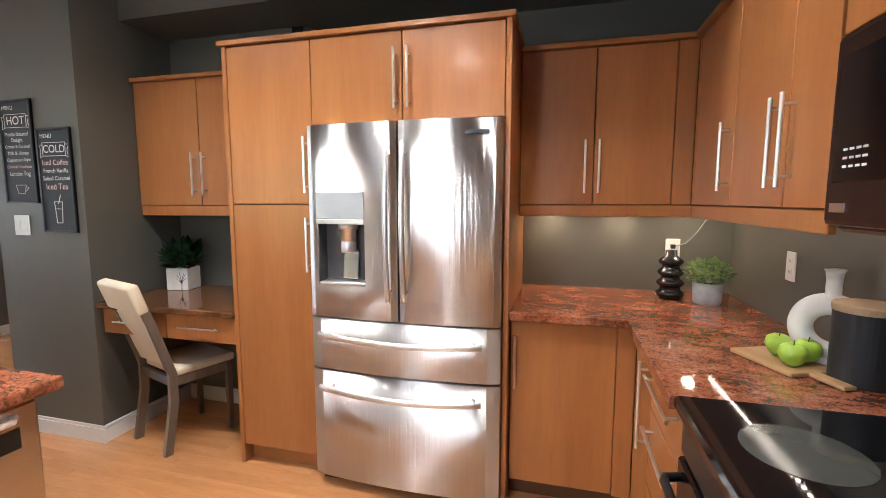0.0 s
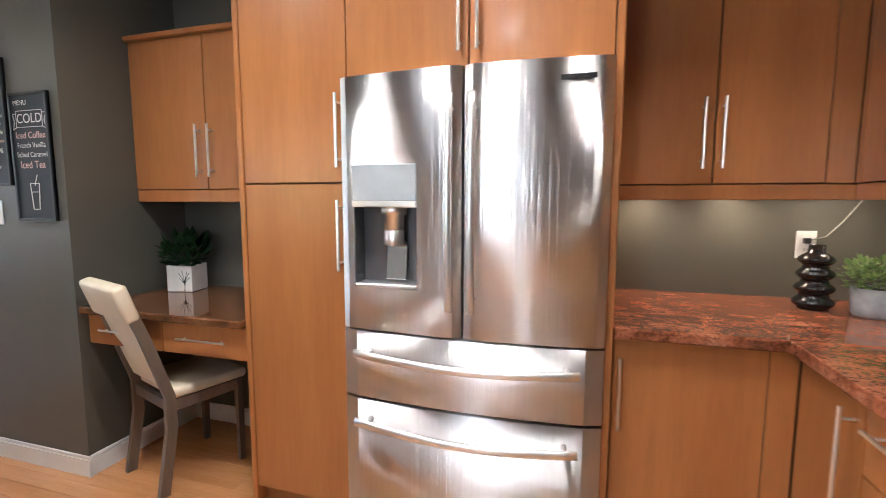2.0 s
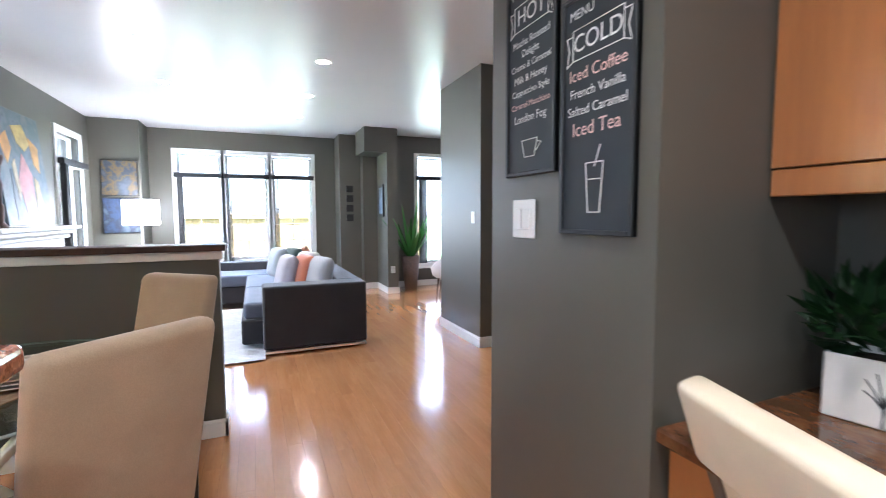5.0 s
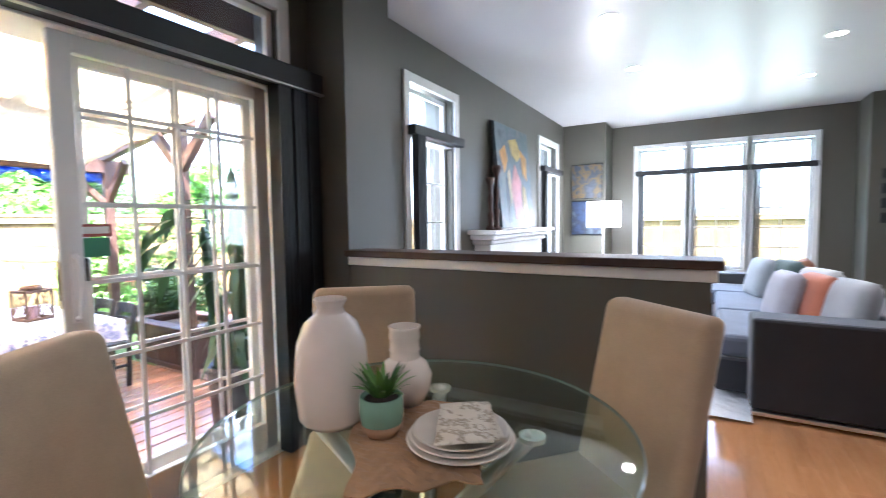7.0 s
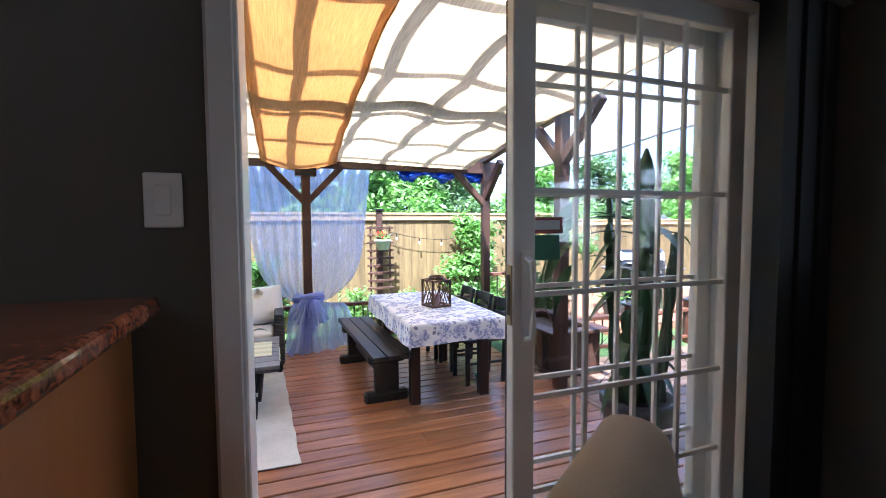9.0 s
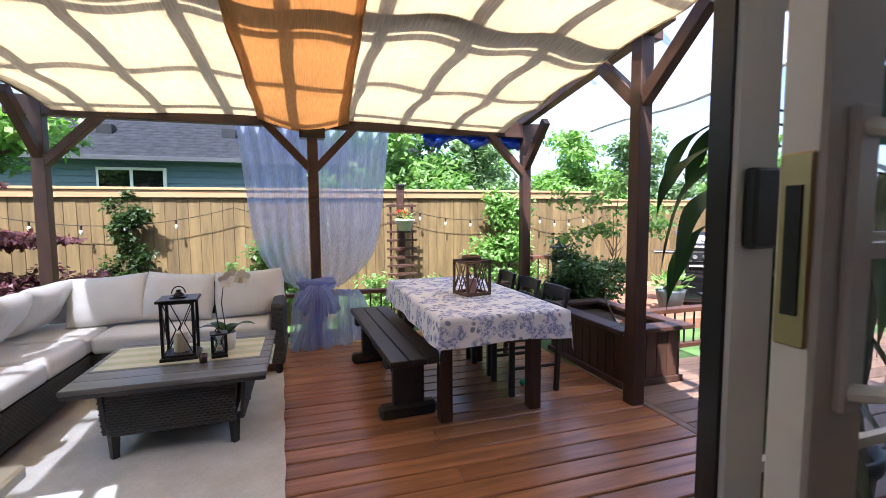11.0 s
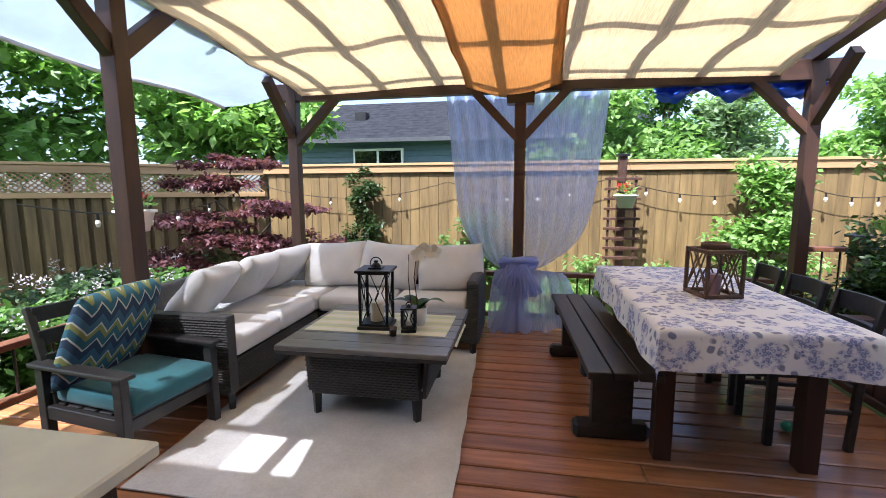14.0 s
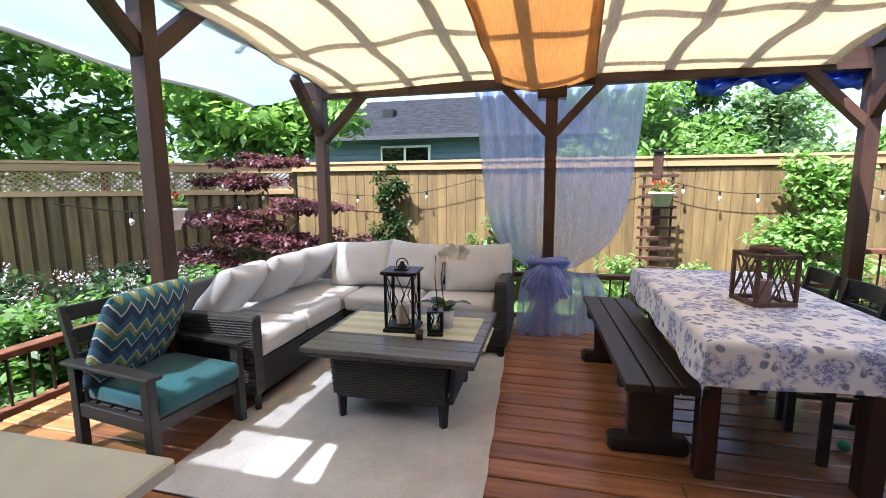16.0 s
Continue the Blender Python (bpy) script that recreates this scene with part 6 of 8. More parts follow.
# ---------------------------------------------------------------- deck furniture
M_slate = wood("grey slatted table top", (0.1, 0.098, 0.094), (0.22, 0.22, 0.215), 0.32, (1.2, 9, 9), 2.5, "Object", "object")
rugt = thing("outdoor_rug", "pale grey woven outdoor rug on the deck boards", "rug", pose(0, 0, D + 0.002))
bm = bmesh.new()
sheet(bm, lambda u, v: (-3.34 + 1.44 * u + 0.04 * (1 - v) - 0.04 * v + 0.004 * math.sin(30 * v), -5.05 + 1.92 * v + 0.05 * u * (1 - v), 0.002 * math.sin(25 * v + 8 * u) + 0.003), 24, 30, 0.006)
part("weave", bm, M_rug, rugt, smooth=False)


def wicker_panel(parent, m, w, h, name="wicker_panel", pitch=0.015):
    """A woven panel: a backing with raised horizontal strands that pass over and under uprights."""
    bm = bmesh.new()
    box(bm, 0, w, 0.0, 0.02, 0, h)
    rows, cols = int(h / pitch), max(2, int(w / 0.032))
    for i in range(rows):
        z = (i + 0.5) * h / rows
        prev = None
        for j in range(cols * 2 + 1):
            x = w * j / (cols * 2)
            y = -0.0028 * (1 if (j + i) % 2 else -0.6)
            ring = [bm.verts.new((x, y - 0.001, z - pitch * 0.4)), bm.verts.new((x, y - 0.005, z)), bm.verts.new((x, y - 0.001, z + pitch * 0.4))]
            if prev:
                bm.faces.new((prev[0], ring[0], ring[1], prev[1]))
                bm.faces.new((prev[1], ring[1], ring[2], prev[2]))
            prev = ring
    return part(name, bm, M_wicker, parent, m=m)


sofa = thing("sectional_sofa", "dark wicker corner sofa with light grey cushions on the deck", "sofa")
SZ = D + 0.3


def tapered_leg(parent, x, y, h, z0=D):
    bm = bmesh.new()
    tube(bm, (x, y, z0), (x, y, z0 + h), 0.022, 0.034, 4)
    return part("leg", bm, M_black, parent)


# back runs
boxpart("base", (-3.22, -1.28, -5.6, -4.98, D + 0.1, SZ), M_wicker, sofa)
boxpart("base", (-1.98, -1.28, -4.98, -3.9, D + 0.1, SZ), M_wicker, sofa)
wicker_panel(sofa, pose(-3.22, -4.975, D + 0.1), 0.001 + 1.24, 0.2).matrix_basis = pose(-1.98, -4.975, D + 0.1, 0, 0, 180)
wicker_panel(sofa, pose(-1.985, -3.9, D + 0.1, 0, 0, -90), 1.07, 0.2)
boxpart("back", (-3.3, -1.2, -5.68, -5.6, D + 0.1, D + 0.66), M_wicker, sofa, bevel=0.02, seg=2)
boxpart("back", (-1.28, -1.2, -5.6, -3.85, D + 0.1, D + 0.66), M_wicker, sofa, bevel=0.02, seg=2)
boxpart("arm", (-3.31, -3.225, -5.6, -4.95, D + 0.1, D + 0.595), M_wicker, sofa, bevel=0.015, seg=2)
wicker_panel(sofa, pose(-3.315, -4.96, D + 0.1, 0, 0, -90), 0.63, 0.48)
wicker_panel(sofa, pose(-3.31, -4.945, D + 0.1), 0.085, 0.48).matrix_basis = pose(-3.225, -4.945, D + 0.1, 0, 0, 180)
boxpart("arm", (-2.0, -1.2, -3.9, -3.82, D + 0.1, D + 0.575), M_wicker, sofa, bevel=0.015, seg=2)
wicker_panel(sofa, pose(-1.2, -3.815, D + 0.12, 0, 0, 180), 0.8, 0.44)
for x, y in ((-3.27, -4.99), (-3.27, -5.6), (-1.97, -3.86), (-1.24, -3.86), (-1.24, -5.62)):
    tapered_leg(sofa, x, y, 0.12 if y != -3.86 else 0.3)


def seat_cushion(name, x0, x1, y0, y1, z0, h, label=""):
    t = thing(name, label or "light grey seat cushion on the wicker sofa", "cushion", pose((x0 + x1) / 2, (y0 + y1) / 2, z0))
    bm = bmesh.new()
    box(bm, -(x1 - x0) / 2, (x1 - x0) / 2, -(y1 - y0) / 2, (y1 - y0) / 2, 0, h, 0.035, 4)
    for v_ in bm.verts:
        if v_.co.z > h * 0.7:
            v_.co.z += 0.012 * (1 - (2 * v_.co.x / (x1 - x0)) ** 2)
    part("cover", bm, M_cushion, t, smooth=True)
    return t


for x0, x1, y0, y1 in ((-3.215, -2.62, -5.58, -4.94), (-2.61, -2.0, -5.58, -4.94), (-1.99, -1.3, -5.58, -4.94), (-1.995, -1.3, -4.93, -4.42), (-1.995, -1.3, -4.41, -3.91)):
    seat_cushion("seat_cushion", x0, x1, y0, y1, SZ + 0.002, 0.125)


def back_cushion(x, y, yaw, lean, w, h, rng):
    t = thing("back_cushion", "plump light grey back cushion on the wicker sofa", "cushion", pose(x, y, SZ + 0.12, 0, 0, yaw), "back cushions of the sofa")
    bm = bmesh.new()
    cushion(bm, w, h, 0.19, pose(0, 0, h / 2, 90 - lean) @ pose(0, 0, 0, 0, 0, rng.uniform(-5, 5)), 26, 0.55)
    for v_ in bm.verts:
        c_ = Vector(v_.co)
        edge = min(1.0, abs(c_.x) / (w / 2))
        v_.co.z -= 0.022 * (1 - edge * edge) * (c_.z / h)
        v_.co += Vector((noise.noise(c_ * 6 + Vector((x, y, 0))), noise.noise(c_ * 6 + Vector((x, y, 9))), 0)) * 0.02
        crease = noise.noise(Vector((c_.x * 16 + 5 * c_.z, c_.z * 7 + x * 3, y)))
        v_.co.y += 0.012 * (abs(crease) - 0.2) * (0.4 + edge)
    part("cover", bm, M_cushion, t, smooth=True)
    return t


rg = random.Random(8)
for x, yaw in ((-3.03, 4), (-2.48, -3), (-1.96, 2)):
    back_cushion(x, -5.4, yaw, -24, 0.56, 0.42, rg)
for y, yaw in ((-5.22, -97), (-4.72, -84), (-4.2, -80)):
    back_cushion(-1.57, y, yaw, -38, 0.53, 0.42, rg)

# coffee table
cft = thing("coffee_table", "grey slatted coffee table on a tapered wicker base", "table")
xs = [-3.27 + 0.96 * k / 7 for k in range(8)]
for k in range(7):
    y0 = -4.69 + 0.92 * k / 7
    boxpart("slat", (-3.27, -2.31, y0 + 0.002, y0 + 0.92 / 7 - 0.002, 0.217, 0.245), M_slate, cft, bevel=0.003)
boxpart("frame", (-3.265, -2.315, -4.685, -3.775, 0.195, 0.2165), M_wicker, cft)
bm = bmesh.new()
vs = box(bm, -1, 1, -1, 1, 0, 1)
for v_ in vs:
    k = 0.305 + 0.03 * v_.co.z
    v_.co = Vector((-2.785 + v_.co.x * (k - 0.01), -4.2 + v_.co.y * (k - 0.02), D + 0.14 + v_.co.z * 0.255))
part("base", bm, M_wicker, cft)
for yaw, w, cx, cy in ((0, 0.62, -2.785, -3.893), (180, 0.62, -2.785, -4.507), (90, 0.6, -3.107, -4.2), (-90, 0.6, -2.463, -4.2)):
    pm = pose(cx, cy, D + 0.14, 0, 0, yaw + 180) @ pose(-w / 2, -0.022, 0, 4)
    wicker_panel(cft, pm, w, 0.25)
for x in (-3.08, -2.49):
    for y in (-4.49, -3.9):
        tapered_leg(cft, x, y, 0.18)
run_ = thing("table_runner", "green and white striped runner across the coffee table", "runner", pose(0, 0, 0.2455))
m_, nt_, b_ = material("striped runner cloth")
w_ = node(nt_, "ShaderNodeTexWave", Scale=2.3)
w_.bands_direction = "Y"
nt_.links.new(coords(nt_), w_.inputs["Vector"])
nt_.links.new(ramp(nt_, w_.outputs["Fac"], [(0.12, (0.66, 0.66, 0.58)), (0.3, (0.6, 0.6, 0.34)), (0.5, (0.7, 0.7, 0.62)), (0.68, (0.56, 0.52, 0.2)), (0.85, (0.5, 0.56, 0.44))]), b_.inputs["Base Color"])
b_.inputs["Roughness"].default_value = 0.9
bm = bmesh.new()
sheet(bm, lambda u, v: ((-3.272 + 0.96 * u) if 0.06 < u < 0.97 else (-3.276 if u < 0.5 else -2.306), -4.5 + 0.44 * v, 0.0 if 0.06 < u < 0.97 else -0.06), 30, 4, 0.002)
part("cloth", bm, m_, run_)


def lantern(m, w, h, name, label, mat):
    t = thing(name, label, "lantern", m)
    r = w / 2
    boxpart("base", (-r, r, -r, r, 0, 0.02), mat, t)
    boxpart("base", (-r * 0.9, r * 0.9, -r * 0.9, r * 0.9, 0.02, 0.035), mat, t)
    for sx in (-1, 1):
        for sy in (-1, 1):
            boxpart("upright", (sx * r * 0.82 - 0.008, sx * r * 0.82 + 0.008, sy * r * 0.82 - 0.008, sy * r * 0.82 + 0.008, 0.035, h * 0.8), mat, t, bevel=0)
    for s in (-1, 1):
        for ax in (0, 1):
            for k in (-1, 1):
                bm = bmesh.new()
                mid = Vector((k * 0.01, s * r * 0.82, 0.035 + (h * 0.8 - 0.035) / 2))
                pts = [Vector((k * r * 0.74, s * r * 0.82, 0.035)), mid, Vector((k * r * 0.74, s * r * 0.82, h * 0.8))]
                sweep(bm, [(p.y, p.x, p.z) if ax else p for p in pts], 0.004, 6)
                part("bar", bm, mat, t)
    bm = bmesh.new()
    box(bm, -r * 0.92, r * 0.92, -r * 0.92, r * 0.92, h * 0.8, h * 0.825, 0.002)
    box(bm, -r * 1.08, r * 1.08, -r * 1.08, r * 1.08, h * 0.825, h * 0.865, 0.004)
    box(bm, -r * 0.42, r * 0.42, -r * 0.42, r * 0.42, h * 0.865, h * 0.885, 0.002)
    lathe(bm, [(r * 0.3, h * 0.885), (r * 0.28, h * 0.91), (r * 0.16, h * 0.94), (0.0, h * 0.95)], n=16)
    part("roof", bm, mat, t)
    bm = bmesh.new()
    sweep(bm, [(r * 0.36 * math.cos(a), 0, h * 0.93 + r * 0.4 * math.sin(a)) for a in [2 * math.pi * (k / 16 - 0.06) for k in range(10)]], 0.004, 6)
    lathe(bm, [(0.0, h * 0.945), (r * 0.14, h * 0.95), (r * 0.14, h * 0.975), (0.0, h * 0.98)], n=12)
    part("ring", bm, mat, t)
    bm = bmesh.new()
    lathe(bm, [(0.0, 0.036), (r * 0.4, 0.036), (r * 0.4, h * 0.36), (r * 0.1, h * 0.365), (0.0, h * 0.365)], n=20)
    part("candle", bm, plain("ivory candle", (0.6, 0.55, 0.42), 0.5), t, "ivory pillar candle")
    return t


M_lant = plain("black lantern metal", (0.02, 0.02, 0.021), 0.4, 0.5)
lantern(pose(-2.76, -4.2, 0.248, 0, 0, 4), 0.2, 0.42, "lantern", "tall black metal lantern on the coffee table", M_lant)
lantern(pose(-2.98, -4.13, 0.248, 0, 0, 10), 0.09, 0.17, "small_lantern", "small black lantern on the coffee table", M_lant)
cupt = thing("votive_cup", "small brown votive cup on the coffee table", "cup", pose(-2.91, -4.03, 0.248))
bm = bmesh.new()
lathe(bm, [(0.0, 0.0), (0.02, 0.0), (0.023, 0.05), (0.019, 0.05), (0.017, 0.01), (0.0, 0.01)], n=20)
part("cup", bm, plain("brown glass", (0.06, 0.03, 0.02), 0.2), cupt, smooth=True)
orch = thing("orchid", "white orchid in a pale pot on the coffee table", "plant", pose(-3.0, -4.28, 0.248))
bm = bmesh.new()
lathe(bm, [(0.0, 0.0), (0.045, 0.0), (0.06, 0.11), (0.054, 0.11), (0.05, 0.09), (0.0, 0.09)], n=28)
part("pot", bm, M_whitepot, orch, smooth=True)


def strap_leaf(bm, base, d, ln, w, droop, up=0.6, n=8):
    """One long leaf that arches from base towards d."""
    d = Vector((d[0], d[1], 0)).normalized()
    s = Vector((-d.y, d.x, 0))
    prev = None
    for i in range(n + 1):
        k = i / n
        p = Vector(base) + d * ln * k * (1 - 0.15 * up) + Vector((0, 0, ln * (up * k - droop * k * k)))
        ww = w * math.sin(math.pi * (0.08 + 0.92 * k) ** 0.8) if k < 1 else 0.0005
        ring = [bm.verts.new(p - s * ww), bm.verts.new(p + Vector((0, 0, -0.15 * ww))), bm.verts.new(p + s * ww)]
        if prev:
            bm.faces.new((prev[0], prev[1], ring[1], ring[0]))
            bm.faces.new((prev[1], prev[2], ring[2], ring[1]))
        prev = ring


bm = bmesh.new()
for a, ln in ((0.3, 0.2), (2.9, 0.22), (4.2, 0.14), (5.6, 0.19)):
    strap_leaf(bm, (0, 0, 0.1), (math.cos(a), math.sin(a)), ln, 0.042, 0.75, 1.0)
part("leaves", bm, leafy("orchid leaf", (0.02, 0.06, 0.015), (0.03, 0.09, 0.02), 0.3), orch, smooth=True)
for line in ([(0, 0, 0.1), (0.02, 0.01, 0.3), (0.0, 0.02, 0.44), (-0.07, 0.03, 0.47)], [(0.04, 0.01, 0.1), (0.06, 0.0, 0.3), (0.055, 0.0, 0.44)]):
    bm = bmesh.new()
    sweep(bm, line, 0.0033, 6)
    part("stem", bm, M_darkwood, orch, smooth=True)
M_petal = plain("ivory petals", (0.78, 0.76, 0.68), 0.6)
for cx, cy, cz in ((-0.055, 0.035, 0.475), (-0.115, 0.03, 0.465), (-0.02, 0.05, 0.45)):
    bm = bmesh.new()
    for k in range(5):
        a = 2 * math.pi * (k / 5 + 0.05)
        out, up_ = Vector((math.cos(a), 0.15, math.sin(a))), Vector((-math.sin(a), 0.1, math.cos(a)))
        mid = Vector((cx, cy, cz))
        ring = [bm.verts.new(mid + out * (0.024 + 0.024 * math.cos(b)) + up_ * 0.021 * math.sin(b) + Vector((0, 0.006 * math.cos(b), 0))) for b in [2 * math.pi * q / 10 for q in range(10)]]
        bm.faces.new(ring)
    part("flower", bm, M_petal, orch, smooth=True)

# teal armchair
ch = thing("outdoor_armchair", "black wooden outdoor armchair with teal seat cushion", "chair", pose(-1.67, -3.52, D, 0, 0, 82))
ch.scale = (0.86, 0.88, 0.95)
for sx in (-1, 1):
    x = 0.29 * sx
    boxpart("leg", (x - 0.025, x + 0.025, 0.25, 0.31, 0.0, 0.47), M_blackwood, ch)
    boxpart("leg", (x - 0.025, x + 0.025, -0.33, -0.27, 0.0, 0.47), M_blackwood, ch)
    boxpart("armrest", (x - 0.045, x + 0.045, -0.36, 0.34, 0.47, 0.495), M_blackwood, ch, bevel=0.008, seg=2)
    boxpart("rail", (x - 0.018, x + 0.018, -0.27, 0.25, 0.2, 0.27), M_blackwood, ch)
    beam((x * 0.9, -0.24, 0.2), (x * 0.9, -0.42, 0.76), 0.04, 0.04, "back_post", M_blackwood, ch)
for k in range(5):
    y = -0.24 + 0.12 * k
    boxpart("slat", (-0.27, 0.27, y - 0.045, y + 0.045, 0.255, 0.275), M_blackwood, ch)
for k in range(4):
    z = 0.36 + 0.12 * k
    yy = -0.25 - 0.32 * (z - 0.2) + 0.02
    boxpart("slat", (-0.26, 0.26, yy - 0.01, yy + 0.01, z - 0.04, z + 0.04), M_blackwood, ch)
boxpart("rail", (-0.27, 0.27, 0.262, 0.29, 0.19, 0.255), M_blackwood, ch)
tc = thing("seat_cushion", "faded teal seat cushion on the outdoor armchair", "cushion", pose(-1.67, -3.52, D + 0.263, 0, 0, 82))
tc.scale = (0.86, 0.88, 0.95)
bm = bmesh.new()
box(bm, -0.27, 0.27, -0.26, 0.33, 0, 0.1, 0.03, 3)
part("cover", bm, fabric("teal cloth", (0.02, 0.13, 0.155), 0.8, 350, 0.25), tc, smooth=True)
m_, nt_, b_ = material("chevron cloth")
v_ = coords(nt_)
sp = nt_.nodes.new("ShaderNodeSeparateXYZ")
nt_.links.new(v_, sp.inputs[0])


def math_node(nt, op, a, b=0.0):
    n = nt.nodes.new("ShaderNodeMath")
    n.operation = op
    for s, q in zip(n.inputs, (a, b)):
        if isinstance(q, (int, float)):
            s.default_value = q
        else:
            nt.links.new(q, s)
    return n.outputs[0]


zig = math_node(nt_, "MULTIPLY", math_node(nt_, "PINGPONG", sp.outputs["X"], 0.045), 1.35)
hh = math_node(nt_, "ADD", sp.outputs["Y"], zig)
band = math_node(nt_, "FRACT", math_node(nt_, "MULTIPLY", hh, 5.5))
rp = ramp(nt_, band, [(0.0, (0.02, 0.045, 0.085)), (0.24, (0.5, 0.5, 0.43)), (0.3, (0.03, 0.12, 0.16)), (0.54, (0.2, 0.22, 0.07)), (0.7, (0.5, 0.5, 0.43)), (0.76, (0.04, 0.11, 0.17))])
rp.node.color_ramp.interpolation = "CONSTANT"
nt_.links.new(rp, b_.inputs["Base Color"])
b_.inputs["Roughness"].default_value = 0.9
pil = thing("throw_pillow", "blue and green chevron throw pillow on the outdoor armchair", "pillow", pose(-1.53, -3.54, D + 0.565, 0, 0, 84) @ pose(0, 0, 0, 66, 0, 12))
bm = bmesh.new()
cushion(bm, 0.54, 0.52, 0.16, Matrix.Identity(4), 18, 0.55)
part("cover", bm, m_, pil, smooth=True)

# dining table with cloth
tb = thing("patio_table", "dark brown wooden patio dining table", "table")
boxpart("tabletop", (-4.975, -4.205, -5.0, -3.49, 0.49, 0.528), M_darkwood, tb)
for x in (-4.93, -4.31):
    for y in (-4.8, -3.79):
        boxpart("leg", (x - 0.04, x + 0.04, y - 0.04, y + 0.04, D, 0.49), M_darkwood, tb)
boxpart("apron", (-4.89, -4.35, -3.8, -3.77, 0.42, 0.49), M_darkwood, tb)
boxpart("apron", (-4.325, -4.295, -4.76, -3.83, 0.42, 0.49), M_darkwood, tb)
m_, nt_, b_ = material("floral table cloth")
v_ = coords(nt_)
warp = nt_.nodes.new("ShaderNodeTexNoise")
warp.inputs["Scale"].default_value = 16.0
nt_.links.new(v_, warp.inputs["Vector"])
v2 = mix_colour(nt_, v_, warp.outputs["Color"], 0.035)
fine = noise_tex(nt_, v_, 85.0, 4, 0.65)
mid_ = noise_tex(nt_, v_, 30.0, 3, 0.6)
bloom = node(nt_, "ShaderNodeTexVoronoi", Scale=9.0)
nt_.links.new(v2, bloom.inputs["Vector"])
petal = node(nt_, "ShaderNodeTexVoronoi", Scale=70.0)
nt_.links.new(v_, petal.inputs["Vector"])
sprig = node(nt_, "ShaderNodeTexVoronoi", Scale=19.0)
nt_.links.new(v2, sprig.inputs["Vector"])
CLOTH = (0.76, 0.78, 0.86)
head = ramp(nt_, bloom.outputs["Distance"], [(0.44, (1, 1, 1)), (0.54, (0, 0, 0))])
florets = mix_colour(nt_, ramp(nt_, petal.outputs["Distance"], [(0.2, (0.36, 0.4, 0.68)), (0.45, (0.13, 0.17, 0.42)), (0.62, (0.5, 0.54, 0.74))]), CLOTH, ramp(nt_, mid_, [(0.48, (0, 0, 0)), (0.6, (0.9, 0.9, 0.9))]))
leaf_ = ramp(nt_, sprig.outputs["Distance"], [(0.25, (1, 1, 1)), (0.33, (0, 0, 0))])
col_ = mix_colour(nt_, CLOTH, mix_colour(nt_, (0.3, 0.34, 0.5), (0.12, 0.15, 0.28), fine), leaf_)
col_ = mix_colour(nt_, col_, florets, head)
nt_.links.new(col_, b_.inputs["Base Color"])
b_.inputs["Roughness"].default_value = 0.85
clo = thing("tablecloth", "white tablecloth with blue floral print on the patio table", "tablecloth")
bm = bmesh.new()


def cloth(u, v):
    """A cloth over the table: flat on top, falling in soft folds past its edges."""
    w, l, drop = 0.79, 1.54, 0.17
    a, b = (u - 0.5) * (w + 2 * drop), (v - 0.5) * (l + 2 * drop)
    ax, by = max(0, abs(a) - w / 2), max(0, abs(b) - l / 2)
    fall = min(drop, max(ax, by)) + 0.55 * min(ax, by)
    fold = 0.01 * math.sin(b * 13) * (ax / drop) if ax else 0.0
    foldy = 0.01 * math.sin(a * 11) * (by / drop) if by else 0.0
    x = math.copysign(min(abs(a), w / 2) + 0.012 * (fall > 0) + 0.1 * ax * (ax > 0) + fold, a)
    y = math.copysign(min(abs(b), l / 2) + 0.012 * (fall > 0) + 0.1 * by * (by > 0) + foldy, b)
    return (-4.59 + x, -4.245 + y, 0.532 - fall * (0.95 + 0.05 * math.sin(a * 8 + b * 5)))


sheet(bm, cloth, 56, 80)
part("cloth", bm, m_, clo, smooth=True)
lt = thing("lattice_lantern", "brown rattan lattice lantern on the tablecloth", "lantern", pose(-4.62, -4.12, 0.534, 0, 0, 12))
M_rattan = wood("brown rattan", (0.09, 0.045, 0.025), (0.16, 0.085, 0.05), 0.6, (3, 3, 3), 8)
for z in (0.0, 0.225):
    for d_ in ((-0.1, 0.1, -0.1, -0.08, z, z + 0.02), (-0.1, 0.1, 0.08, 0.1, z, z + 0.02), (-0.1, -0.08, -0.08, 0.08, z, z + 0.02), (0.08, 0.1, -0.08, 0.08, z, z + 0.02)):
        boxpart("rim", d_, M_rattan, lt)
for sx in (-1, 1):
    for sy in (-1, 1):
        boxpart("upright", (sx * 0.091 - 0.009, sx * 0.091 + 0.009, sy * 0.091 - 0.009, sy * 0.091 + 0.009, 0.02, 0.225), M_rattan, lt)
for q in range(4):
    for k in range(4):
        for sg in (-1, 1):
            x0 = -0.09 + 0.06 * k
            bm = bmesh.new()
            aa, bb = (x0, -0.092, 0.02), (x0 + sg * 0.09, -0.092 + 0.004 * sg, 0.225)
            if -0.1 <= bb[0] <= 0.1:
                tube(bm, aa, bb, 0.0045, n=5)
                part("strip", bm, M_rattan, lt, m=pose(0, 0, 0, 0, 0, 90 * q))
            else:
                bm.free()
bm = bmesh.new()
lathe(bm, [(0.06, 0.245), (0.068, 0.25), (0.068, 0.27), (0.06, 0.275), (0.054, 0.26)], n=28)
part("ring", bm, M_rattan, lt, smooth=True)
bm = bmesh.new()
lathe(bm, [(0.0, 0.0), (0.036, 0.0), (0.036, 0.11), (0.0, 0.112)], n=20)
part("candle", bm, plain("mauve candle", (0.3, 0.18, 0.2), 0.5), lt)

